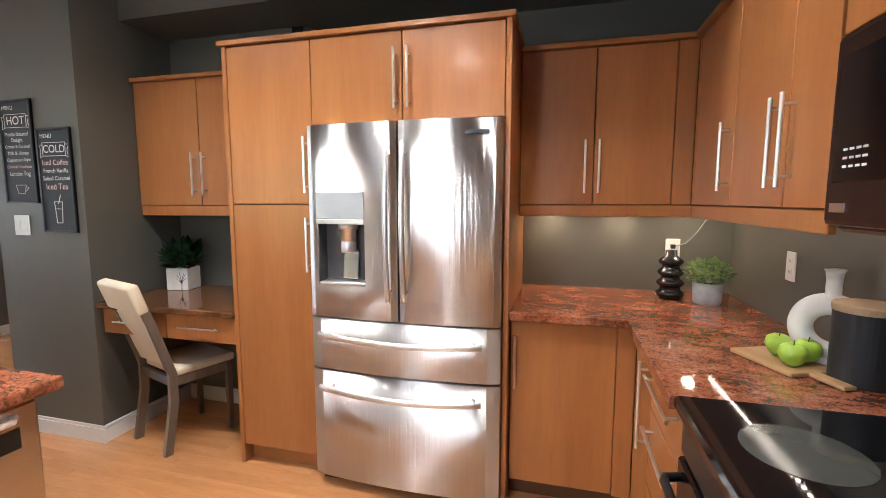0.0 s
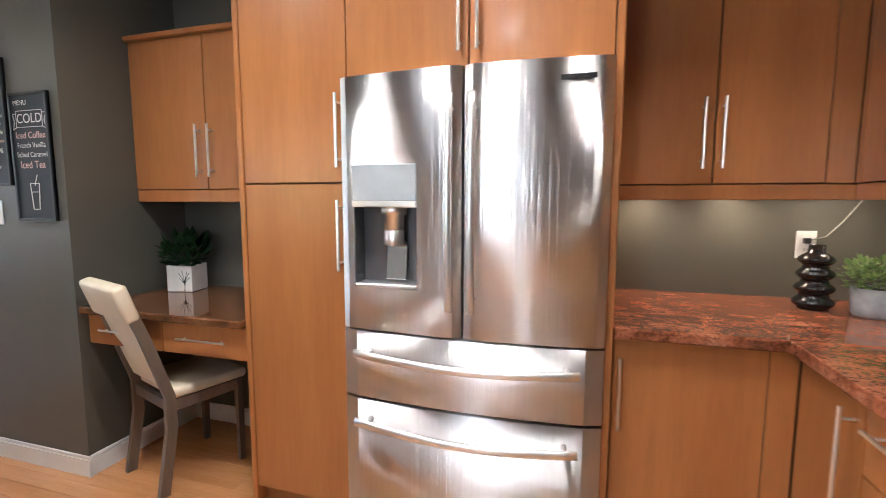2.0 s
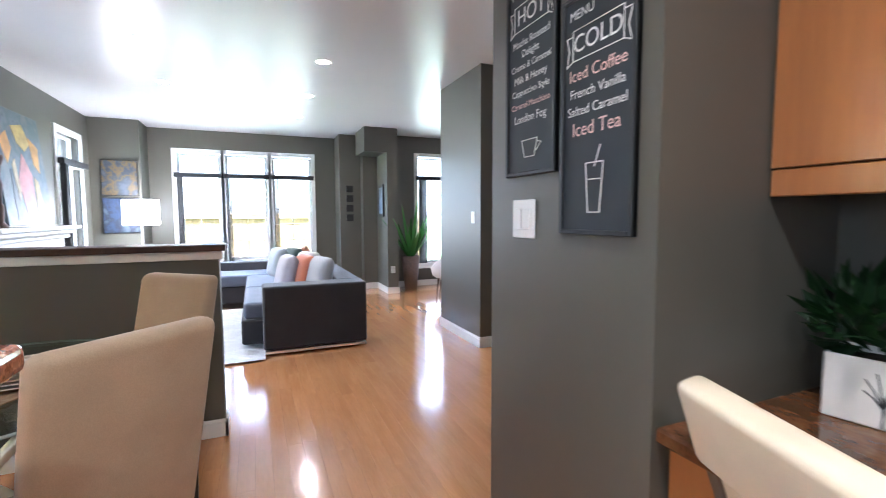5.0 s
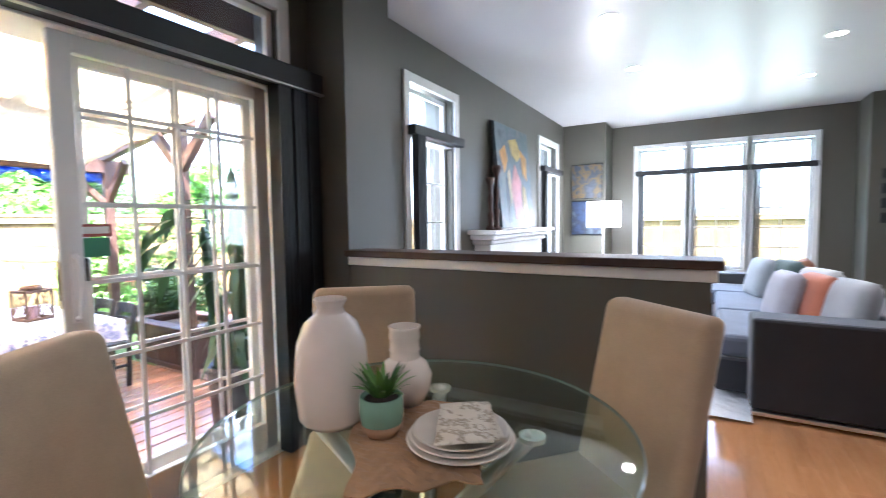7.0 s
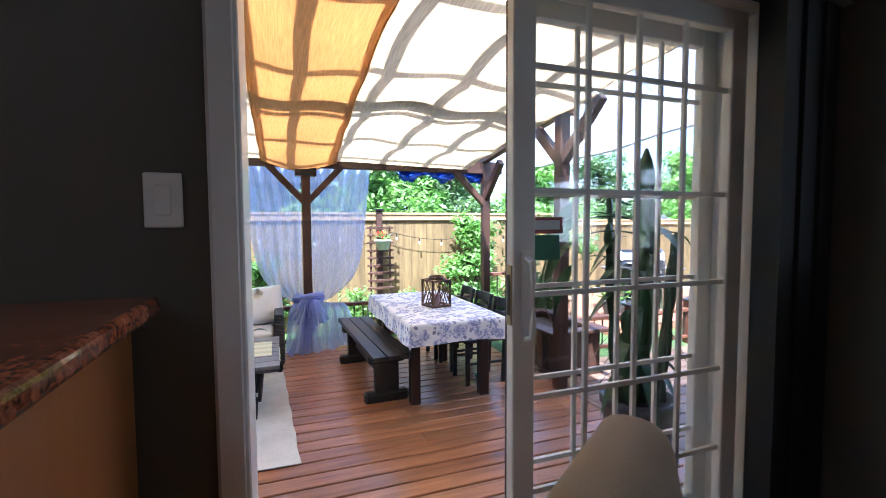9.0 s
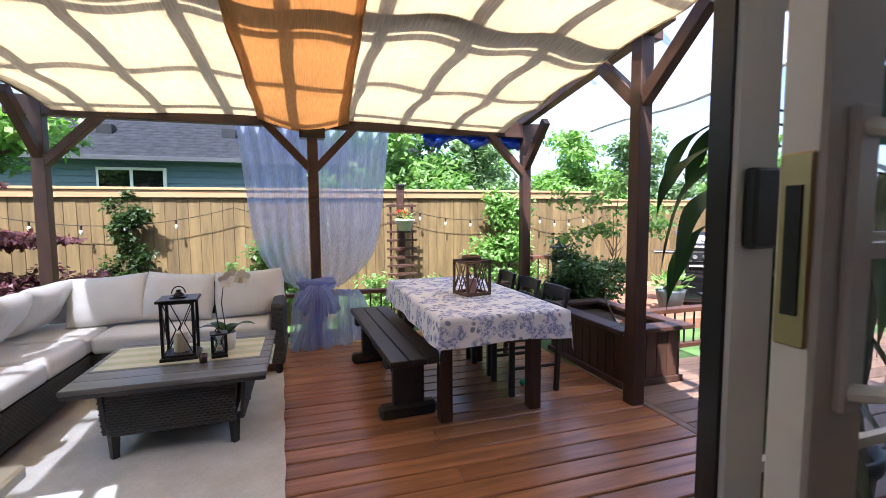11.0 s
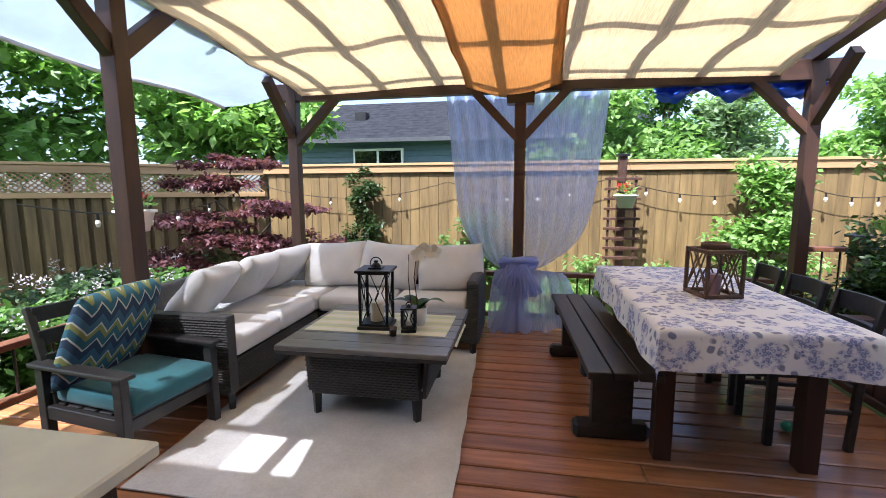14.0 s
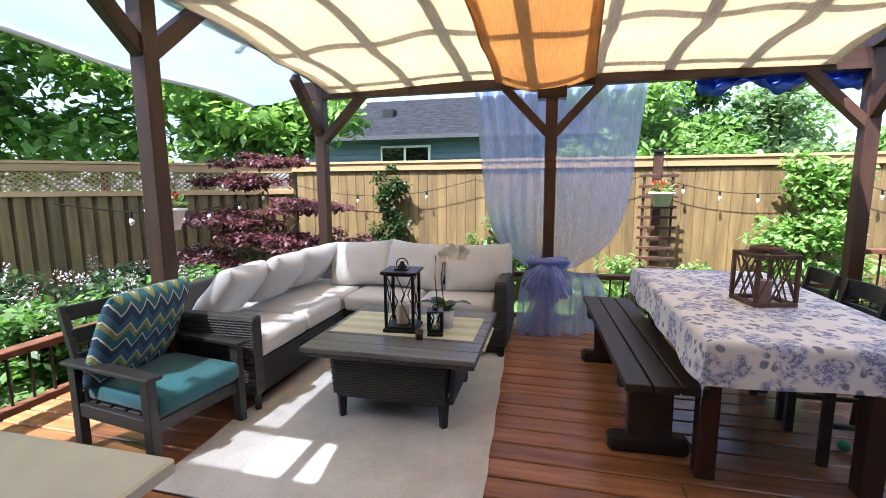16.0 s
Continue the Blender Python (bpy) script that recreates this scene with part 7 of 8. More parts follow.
# bench
bn = thing("bench", "black stained plank bench beside the patio table", "bench", pose(-4.08, -4.48, D, 0, 0, 2.5))
for k in range(3):
    x = -0.17 + 0.1145 * k
    boxpart("plank", (x, x + 0.108, -0.8, 0.8, 0.41, 0.448), M_blackwood, bn, bevel=0.006, seg=2)
for y in (-0.6, 0.55):
    boxpart("foot", (-0.19, 0.19, y - 0.045, y + 0.045, 0.0, 0.09), M_blackwood, bn, bevel=0.02)
    bm = bmesh.new()
    vs = box(bm, -0.1, 0.1, y - 0.03, y + 0.03, 0.09, 0.33)
    part("upright", bm, M_blackwood, bn)
    boxpart("bearer", (-0.16, 0.16, y - 0.04, y + 0.04, 0.33, 0.41), M_blackwood, bn, bevel=0.015)
boxpart("stretcher", (-0.02, 0.02, -0.57, 0.52, 0.16, 0.25), M_blackwood, bn)


def patio_chair(m):
    t = thing("patio_chair", "black wooden chair at the patio table", "chair", m, "chairs at the patio table")
    for sx in (-1, 1):
        boxpart("leg", (sx * 0.19 - 0.018, sx * 0.19 + 0.018, 0.16, 0.2, 0.0, 0.42), M_blackwood, t)
        beam((sx * 0.19, -0.18, 0.0), (sx * 0.19, -0.2, 0.45), 0.036, 0.036, "leg", M_blackwood, t)
        beam((sx * 0.19, -0.2, 0.45), (sx * 0.19, -0.27, 0.8), 0.034, 0.034, "back_post", M_blackwood, t)
        boxpart("rail", (sx * 0.19 - 0.01, sx * 0.19 + 0.01, -0.18, 0.18, 0.2, 0.225), M_blackwood, t)
    boxpart("seat", (-0.22, 0.22, -0.21, 0.22, 0.42, 0.45), M_blackwood, t, bevel=0.01, seg=2)
    for z in (0.56, 0.64, 0.75):
        bm = bmesh.new()
        hh_ = 0.05 if z > 0.7 else 0.02
        pts = [(x / 10 * 0.2, -0.2 - 0.07 * (z - 0.45) / 0.35 - 0.03 * (1 - (x / 10) ** 2)) for x in range(-10, 11)]
        g = [[bm.verts.new((x, y + o, z + q)) for o in (-0.009, 0.009) for q in (-hh_, hh_)] for x, y in pts]
        for a, b in zip(g, g[1:]):
            for i, j in ((0, 1), (1, 3), (3, 2), (2, 0)):
                bm.faces.new((a[i], a[j], b[j], b[i]))
        bm.faces.new((g[0][0], g[0][1], g[0][3], g[0][2]))
        bm.faces.new((g[-1][0], g[-1][2], g[-1][3], g[-1][1]))
        part("back_slat", bm, M_blackwood, t)
    return t


pc = patio_chair(pose(-5.05, -4.14, D, 0, 0, -90) @ Matrix.Diagonal((0.82, 1.0, 0.94, 1)))
copy_thing(pc, pose(-5.06, -4.58, D, 0, 0, -88))
copy_thing(pc, pose(-5.06, -5.02, D, 0, 0, -92))
bl = thing("ball", "small green ball on the deck under the table", "ball", pose(-5.04, -4.14, D + 0.03))
bm = bmesh.new()
bmesh.ops.create_uvsphere(bm, u_segments=20, v_segments=12, radius=0.028)
part("shell", bm, plain("green rubber", (0.05, 0.3, 0.16), 0.4), bl, smooth=True)

# planter box
pl = thing("planter_box", "dark brown timber planter box on the deck", "planter")
for k in range(5):
    x0 = -6.22 + 0.1 * k
    boxpart("plank", (x0 + 0.002, x0 + 0.098, -3.88, -3.86, D + 0.04, 0.22), M_darkwood, pl)
for k in range(10):
    y0 = -4.86 + 0.1 * k
    boxpart("plank", (-5.735, -5.715, y0 + 0.002, y0 + 0.096, D + 0.04, 0.22), M_darkwood, pl)
boxpart("back", (-6.22, -5.735, -4.86, -4.84, D, 0.22), M_darkwood, pl)
boxpart("side", (-6.24, -6.22, -4.86, -3.86, D, 0.22), M_darkwood, pl)
boxpart("skirt", (-6.26, -5.69, -3.86, -3.84, D, D + 0.05), M_darkwood, pl)
boxpart("skirt", (-5.712, -5.69, -4.88, -3.862, D, D + 0.05), M_darkwood, pl)
for d_ in ((-6.3, -5.64, -3.93, -3.79, 0.22, 0.255), (-6.3, -5.64, -4.93, -4.8, 0.22, 0.255), (-5.78, -5.64, -4.8, -3.93, 0.22, 0.255), (-6.3, -6.18, -4.8, -3.93, 0.22, 0.255)):
    boxpart("cap", d_, M_darkwood, pl, bevel=0.006)
boxpart("soil", (-6.21, -5.74, -4.83, -3.89, 0.1, 0.17), plain("planter soil", (0.05, 0.035, 0.025), 0.95, vary=0.5, scale=40, grain=0.6), pl)

# pale topped outdoor counter against the house
oc = thing("serving_counter", "timber serving counter with pale stone top by the house", "counter")
boxpart("top", (-2.857, -1.95, -2.42, -1.68, 0.5, 0.535), plain("pale stone top", (0.6, 0.6, 0.5), 0.35, vary=0.08), oc, bevel=0.006)
for k in range(8):
    boxpart("plank", (-2.8 + 0.1 * k, -2.704 + 0.1 * k, -2.36, -2.34, D + 0.01, 0.5), M_darkwood, oc)
for k in range(6):
    boxpart("plank", (-2.81, -2.79, -2.34 + 0.105 * k, -2.24 + 0.105 * k, D + 0.01, 0.5), M_darkwood, oc)
boxpart("body", (-2.788, -2.0, -2.338, -1.7, D, 0.498), M_cabdark, oc)

# large potted cactus beside the door
cp = thing("potted_cactus", "tall leafy cactus in a dark pot beside the patio door", "plant", pose(-5.15, -2.24, D))
bm = bmesh.new()
lathe(bm, [(0.0, 0.0), (0.16, 0.0), (0.185, 0.46), (0.2, 0.47), (0.2, 0.52), (0.185, 0.52), (0.18, 0.48), (0.0, 0.48)], n=36)
part("pot", bm, plain("dark plastic pot", (0.035, 0.037, 0.045), 0.4), cp, smooth=True)
bm = bmesh.new()
lathe(bm, [(0.0, 0.482), (0.178, 0.482), (0.0, 0.49)], n=20)
part("soil", bm, plain("pot soil", (0.03, 0.02, 0.015), 0.95), cp)
rg = random.Random(21)
M_pad = leafy("cactus pad", (0.02, 0.06, 0.022), (0.04, 0.1, 0.035), 0.35, 0.2)
for k, (x, y, h_) in enumerate(((0.0, 0.02, 1.4), (-0.09, -0.05, 1.15), (0.1, -0.04, 1.0), (-0.05, 0.09, 0.85), (0.05, -0.1, 1.2), (-0.12, 0.04, 0.95), (0.11, 0.07, 0.55))):
    bm = bmesh.new()
    a = 0.6 + 0.5 * k
    s = Vector((-math.sin(a), math.cos(a), 0))
    prev = None
    for i in range(25):
        f_ = i / 24
        w = 0.048 * (0.62 + 0.38 * abs(math.sin(f_ * h_ * 9 + k))) * (1 if i < 23 else 0.75 if i < 24 else 0.25)
        p = Vector((x * (1 + 0.6 * f_), y * (1 + 0.6 * f_), 0.48 + h_ * f_))
        o = Vector((s.y, -s.x, 0)) * 0.4 * w
        ring = [bm.verts.new(q) for q in (p - s * w, p - s * 0.3 * w + o * 0.5, p + o, p + s * 0.3 * w + o * 0.5, p + s * w, p + s * 0.3 * w - o * 0.5, p - o, p - s * 0.3 * w - o * 0.5)]
        if prev:
            for u in range(8):
                bm.faces.new((prev[u], prev[(u + 1) % 8], ring[(u + 1) % 8], ring[u]))
        prev = ring
    bm.faces.new(prev)
    part("stem", bm, M_pad, cp, smooth=True)
# thin arching arms with hanging leaves


def hanging_leaf(root, tip, wide, rise, twist, side):
    """A thin stem that arches out from root and widens into a twisted leaf hanging at tip."""
    root, tip = Vector(root), Vector(tip)
    over = Vector((tip.x + (root.x - tip.x) * 0.12, tip.y + (root.y - tip.y) * 0.12, max(root.z, tip.z) + rise))
    def at(q):
        return root * (1 - q) ** 2 + over * 2 * q * (1 - q) + tip * q * q
    bm = bmesh.new()
    sweep(bm, [at(i / 12 * 0.5) for i in range(13)], lambda q: 0.005 * (1 - 0.4 * q), 6)
    part("arm", bm, M_pad, cp, smooth=True)
    bm = bmesh.new()
    prev = None
    flat = Vector((-(tip - root).y, (tip - root).x, 0)).normalized()
    for i in range(27):
        q = 0.26 + 0.74 * i / 26
        k = i / 26
        d = (at(min(1, q + 0.02)) - at(q - 0.02)).normalized()
        n_ = d.cross(flat).normalized()
        ang = twist * k + 0.5 * math.sin(7 * k + side)
        w_ = flat * math.cos(ang) + n_ * math.sin(ang)
        ww = wide * (0.16 + 0.84 * math.sin(math.pi * min(1.0, max(0.0, k * 1.05)) ** 1.9)) * (1 - k ** 10) + 0.0005
        p_ = at(q) + flat * 0.012 * math.sin(9 * k + side)
        fold_ = n_ * math.cos(ang) - flat * math.sin(ang)
        ring = [bm.verts.new(p_ - w_ * ww), bm.verts.new(p_ - fold_ * 0.28 * ww), bm.verts.new(p_ + w_ * ww)]
        if prev:
            bm.faces.new((prev[0], prev[1], ring[1], ring[0]))
            bm.faces.new((prev[1], prev[2], ring[2], ring[1]))
        prev = ring
    part("leaf", bm, M_pad, cp, smooth=True)


for root, tip, wide, rise, twist in (((0.04, -0.05, 1.58), (0.27, -0.42, 1.33), 0.032, 0.2, 1.6), ((0.05, -0.02, 1.5), (0.5, -0.2, 1.27), 0.03, 0.14, -1.8),
                                     ((0.06, 0.0, 1.5), (0.6, -0.07, 1.12), 0.046, 0.1, 1.5), ((0.05, 0.03, 1.42), (0.64, 0.02, 1.1), 0.036, 0.1, -1.3),
                                     ((0.03, -0.04, 1.62), (0.32, -0.25, 1.34), 0.05, 0.16, 0.8), ((0.06, -0.03, 1.25), (0.36, -0.28, 0.92), 0.044, 0.18, 1.2),
                                     ((-0.05, -0.05, 1.5), (-0.28, -0.3, 1.05), 0.04, 0.16, -1.0), ((0.0, 0.05, 1.3), (0.2, 0.3, 0.9), 0.04, 0.12, 1.0), ((-0.06, 0.03, 1.4), (-0.3, 0.16, 1.0), 0.04, 0.14, 1.4)):
    hanging_leaf(root, tip, 0.72 * wide, rise, twist, 3 * root[0] + tip[0] * 9)
for k in range(22):
    a, z0 = rg.uniform(0, 6.28), rg.uniform(0.6, 1.5)
    bm = bmesh.new()
    strap_leaf(bm, (0.08 * math.cos(a), 0.08 * math.sin(a), z0), (math.cos(a), math.sin(a)), rg.uniform(0.14, 0.26), rg.uniform(0.024, 0.036), rg.uniform(0.8, 1.5), rg.uniform(-0.1, 0.4), 10)
    part("leaf", bm, M_pad, cp, smooth=True)
# ---------------------------------------------------------------- garden
GZ = -0.5
bm = bmesh.new()
n = 40
sheet(bm, lambda u, v: (-1500 + 3000 * u, -1500 + 3000 * v, GZ), 8, 8)
tagged(part("ground", bm, M_grass), "lawn and soil running to the horizon", "", "", "structure")

M_fencecap = wood("fence cap", (0.4, 0.25, 0.11), (0.52, 0.34, 0.17), 0.7, (0.7, 7, 7), 2)


def fence(a, b, top, board=0.14, lattice=0.0, gap=0.0, label=""):
    """A timber fence from a to b: posts, rails, boards one by one, a cap, and a lattice band if asked for."""
    t = thing("fence", label, "fence")
    a, b = Vector((*a, 0)), Vector((*b, 0))
    d = b - a
    ln = d.length
    yaw = math.degrees(math.atan2(d.y, d.x))
    base = pose(a.x, a.y, 0, 0, 0, yaw)
    t.matrix_basis = base
    n = int(ln / (board + gap))
    rg_ = random.Random(int(ln * 100))
    btop = top - 0.06 - lattice
    metas = []
    for k in range(4):
        bm = bmesh.new()
        box(bm, 0.0008, board - 0.0008, -0.01, 0.01, GZ, btop, 0.005)
        metas.append(mesh_of("board", bm, M_fence))
    for k in range(n):
        o = new("board", metas[k % 4])
        o.parent = t
        o.matrix_basis = pose(k * (board + gap), (0.012 if (gap and k % 2) else 0.0) + rg_.uniform(-0.002, 0.002), rg_.uniform(-0.004, 0.004) * 0)
    if gap:
        for k in range(n):
            o = new("board", metas[k % 4])
            o.parent = t
            o.matrix_basis = pose((k + 0.5) * (board + gap), -0.035, 0.0)
    for k in range(int(ln / 2.4) + 1):
        boxpart("post", (k * 2.4 - 0.045, k * 2.4 + 0.045, -0.11, -0.02, GZ, top), M_fence, t)
    boxpart("cap", (0, ln, -0.07, 0.07, top, top + 0.035), M_fencecap, t)
    boxpart("rail", (0, ln, 0.012, 0.05, top - 0.1, top - 0.005), M_fencecap, t)
    if lattice:
        boxpart("rail", (0, ln, 0.012, 0.05, btop - 0.06, btop + 0.01), M_fencecap, t)
        bm = bmesh.new()
        h = lattice
        x = -h
        while x < ln:
            for s in (-1, 1):
                p0, p1 = (x, x + h) if s > 0 else (x + h, x)
                if 0 <= min(p0, p1) and max(p0, p1) <= ln:
                    vs = box(bm, -0.013, 0.013, -0.004, 0.004, 0, 1)
                    for v_ in vs:
                        k = v_.co.z
                        v_.co = Vector((p0 + (p1 - p0) * k + v_.co.x, 0.02 + 0.005 * s + v_.co.y, btop + 0.01 + (h - 0.05) * k))
            x += 0.075
        tagged(part("lattice", bm, M_fencecap, t, "diagonal timber lattice"), kind="stuff")
    return t


FY = -8.0
fence((-8.6, FY), (0.35, FY), 1.44, label="tall honey coloured board fence behind the deck")
fence((-16.0, -9.6), (-8.4, -8.9), 1.33, label="tall board fence beyond the barbecue")
fence((-16.0, 6.0), (-16.0, -9.6), 1.33, label="tall board fence closing the far side of the garden")
fence((0.3, FY), (4.6, -4.6), 1.42, 0.12, 0.3, 0.05, "board fence with lattice top along the garden side")

# neighbour's house beyond the fence
hs = thing("house", "blue grey clapboard house with dark shingle roof beyond the fence", "house")
M_siding = plain("blue grey siding", (0.085, 0.14, 0.18), 0.6, vary=0.06)
M_shingle = plain("dark shingles", (0.02, 0.022, 0.026), 0.95, vary=0.35, scale=4, grain=0.5, spec=0.1)
boxpart("wall", (-7.0, 4.6, -22.0, -16.0, GZ, 2.75), M_siding, hs)
for k in range(18):
    boxpart("clapboard", (-7.0, 4.6, -16.0, -15.975 + 0.0, GZ + 0.18 * k, GZ + 0.18 * k + 0.165), M_siding, hs, bevel=0.004)
for k in range(14):
    f = k / 14
    bm = bmesh.new()
    y0, z0 = -15.5 - 3.6 * f, 2.68 + 1.75 * f
    vs = box(bm, -7.5, 5.1, y0 - 0.3, y0, z0, z0 + 0.05)
    for v_ in vs:
        if v_.co.y < y0 - 0.1:
            v_.co.z += 0.14
    part("shingle_course", bm, M_shingle, hs)
boxpart("gutter", (-7.5, 5.1, -15.5, -15.38, 2.6, 2.72), plain("dark gutter", (0.05, 0.055, 0.06), 0.4), hs)
w_ = boxpart("window", (0.2, 1.9, -15.98, -15.9, 1.5, 2.45), M_white, hs)
for x in (0.28, 1.1):
    boxpart("pane", (x, x + 0.74, -15.9, -15.89, 1.58, 2.37), M_blackglass, w_)
for x in (1.9, -1.5):
    boxpart("roof_vent", (x, x + 0.4, -17.6, -17.2, 3.55, 3.85), M_black, hs)


def tree(name, label, base, height, trunk_r, crowns, leaf, mat, seed, count, limbs=6):
    """A tapered trunk with limbs, and a crown of many small leaves in uneven clumps."""
    rg_ = random.Random(seed)
    t = thing(name, label, "tree", pose(*base))
    bm = bmesh.new()
    sweep(bm, [(0.06 * math.sin(k), 0.05 * math.cos(2 * k), height * 0.8 * k / 6) for k in range(7)], lambda q: trunk_r * (1 - 0.75 * q), 10)
    for k in range(limbs):
        c = crowns[k % len(crowns)][0]
        z0 = height * rg_.uniform(0.25, 0.55)
        end = Vector(c) * 0.9
        st_ = Vector((0, 0, z0))
        sweep(bm, [st_, st_.lerp(end, 0.4) + Vector((0, 0, 0.12 * height * 0.3)), end], lambda q: trunk_r * 0.45 * (1 - 0.85 * q), 7)
    part("trunk", bm, M_bark, t, smooth=True)
    verts, faces = [], []
    for c, s in crowns:
        c = Vector(c)
        nclump = 14
        cl = []
        for _ in range(nclump):
            p = Vector((rg_.gauss(0, 0.5), rg_.gauss(0, 0.5), rg_.gauss(0, 0.45)))
            cl.append((c + Vector((p.x * s[0], p.y * s[1], p.z * s[2])), rg_.uniform(0.32, 0.62)))
        for _ in range(count):
            cc, r = cl[rg_.randrange(nclump)]
            d = Vector((rg_.gauss(0, 1), rg_.gauss(0, 1), rg_.gauss(0, 0.8)))
            d = d.normalized() * r * rg_.uniform(0.35, 1.15)
            p = cc + Vector((d.x * s[0], d.y * s[1], d.z * s[2] * 0.8))
            ax = Vector((rg_.uniform(-1, 1), rg_.uniform(-1, 1), rg_.uniform(-0.8, 0.3))).normalized()
            nn = (Vector((0, 0, 1)) + 0.7 * Vector((rg_.uniform(-1, 1), rg_.uniform(-1, 1), rg_.uniform(-1, 1)))).normalized()
            sd = ax.cross(nn)
            if sd.length < 1e-3:
                continue
            sd.normalize()
            ln = leaf * rg_.uniform(0.7, 1.35)
            i = len(verts)
            verts += [p, p + ax * ln * 0.5 + sd * ln * 0.3, p + ax * ln - nn * ln * 0.1, p + ax * ln * 0.5 - sd * ln * 0.3]
            faces.append((i, i + 1, i + 2, i + 3))
    me = bpy.data.meshes.new("crown")
    me.from_pydata([tuple(v_) for v_ in verts], [], faces)
    me.materials.append(mat)
    o = tagged(new("crown", me), kind="stuff")
    o.parent = t
    return t


M_bark = plain("bark", (0.13, 0.1, 0.075), 0.9, vary=0.4, scale=14, grain=0.9)
L_maple = leafy("bright tree leaf", (0.13, 0.25, 0.05), (0.3, 0.47, 0.16))
L_dark = leafy("deep green leaf", (0.05, 0.12, 0.025), (0.14, 0.27, 0.07))
L_light = leafy("light green leaf", (0.13, 0.24, 0.06), (0.27, 0.41, 0.14))
L_silver = leafy("silvery leaf", (0.1, 0.17, 0.085), (0.22, 0.31, 0.16))
L_lilac = leafy("lilac leaf", (0.045, 0.09, 0.04), (0.12, 0.19, 0.09))
L_conifer = leafy("dark conifer leaf", (0.02, 0.045, 0.012), (0.055, 0.1, 0.028))
L_red = leafy("red maple leaf", (0.07, 0.022, 0.03), (0.19, 0.07, 0.09))
L_flower = leafy("pale blossom", (0.35, 0.3, 0.36), (0.6, 0.55, 0.6), 0.7, 0.2)


def blob(*cs):
    return [((x, y, z), (a, b, c)) for x, y, z, a, b, c in cs]


# big leafy trees on the garden side
tree("tree", "large leafy maple overhanging the lattice fence", (3.2, -9.5, GZ), 6.5, 0.2,
     blob((0, 0, 3.4, 1.8, 1.6, 1.4), (-1.4, 0.6, 3.0, 1.4, 1.3, 1.2), (1.6, 1.2, 3.2, 1.6, 1.5, 1.3), (-0.4, 0.2, 5.0, 1.9, 1.7, 1.4), (1.6, 1.0, 5.2, 1.6, 1.5, 1.3), (-2.2, -0.2, 4.4, 1.2, 1.2, 1.1), (2.8, 2.2, 4.2, 1.5, 1.5, 1.4)),
     0.2, L_maple, 1, 2400, 8)
tree("tree", "dense dark green tree behind the lattice fence", (5.4, -7.2, GZ), 6.5, 0.18,
     blob((0, 0, 2.8, 1.6, 1.6, 1.3), (-0.6, 0.6, 4.4, 1.7, 1.6, 1.4), (0.6, 1.4, 3.4, 1.6, 1.6, 1.3), (0.8, -0.6, 5.4, 1.5, 1.5, 1.2)), 0.18, L_light, 2, 2300, 6)
tree("tree", "leafy tree with a grey trunk by the neighbour's house", (1.0, -9.4, GZ), 5.2, 0.24,
     blob((0.4, -0.2, 3.6, 1.1, 1.0, 1.0), (-0.7, 0.4, 2.8, 0.8, 0.8, 0.7), (0.9, 0.5, 2.6, 0.9, 0.9, 0.8), (0.3, 0.0, 4.7, 1.2, 1.1, 1.0)), 0.17, L_maple, 3, 1500, 5)
# added tree, mostly out of view: its crown keeps the sun off the lattice fence
tree("tree", "tall leafy tree added mostly out of view to shade the lattice fence", (5.6, -3.6, GZ), 6.5, 0.2,
     blob((-1.6, -0.4, 4.4, 1.4, 1.3, 0.9), (-2.4, -1.4, 4.6, 1.3, 1.2, 0.8), (-0.4, 0.6, 4.6, 1.4, 1.3, 1.0), (-0.8, -1.2, 5.4, 1.5, 1.4, 1.0), (-3.0, -0.4, 5.3, 1.2, 1.2, 0.8)), 0.19, L_maple, 4, 2200, 6)
# trees beyond the back fence
for i, (x, y, h, mat, n_) in enumerate(((-5.6, -13.5, 4.2, L_light, 1700), (-7.6, -15.5, 5.6, L_dark, 1700), (-9.6, -16.0, 5.0, L_silver, 1700), (-12.6, -14.5, 4.6, L_maple, 1700), (-15.5, -15.0, 5.0, L_silver, 1700), (-4.6, -18.0, 5.6, L_light, 1500), (-11.2, -20, 6.2, L_light, 1500), (-18.5, -13.0, 4.4, L_maple, 1500), (-22, -17, 6, L_light, 1500))):
    tree("tree", "leafy tree beyond the back fence", (x, y, GZ), h, 0.14,
         blob((0, 0, h * 0.55, 1.2, 1.1, 1.0), (-0.8, 0.3, h * 0.4, 1.0, 0.9, 0.8), (0.9, 0.2, h * 0.45, 1.0, 1.0, 0.8), (0.1, 0, h * 0.8, 0.9, 0.9, 0.9)), 0.19, mat, 30 + i, n_, 5)
# shrubs and climbers
tree("japanese_maple", "small red leaved Japanese maple by the fence", (-0.15, -6.9, GZ), 1.9, 0.05,
     blob((0.15, 0.1, 1.95, 0.42, 0.4, 0.12), (0.35, 0.3, 1.68, 0.5, 0.4, 0.11), (-0.5, 0.25, 1.36, 0.42, 0.45, 0.1), (0.5, 0.5, 1.22, 0.5, 0.5, 0.11), (0.0, 0.4, 1.02, 0.6, 0.5, 0.1), (-0.7, 0.1, 0.95, 0.4, 0.4, 0.2), (0.6, 0.6, 0.72, 0.6, 0.5, 0.12)), 0.065, L_red, 6, 1500, 9)
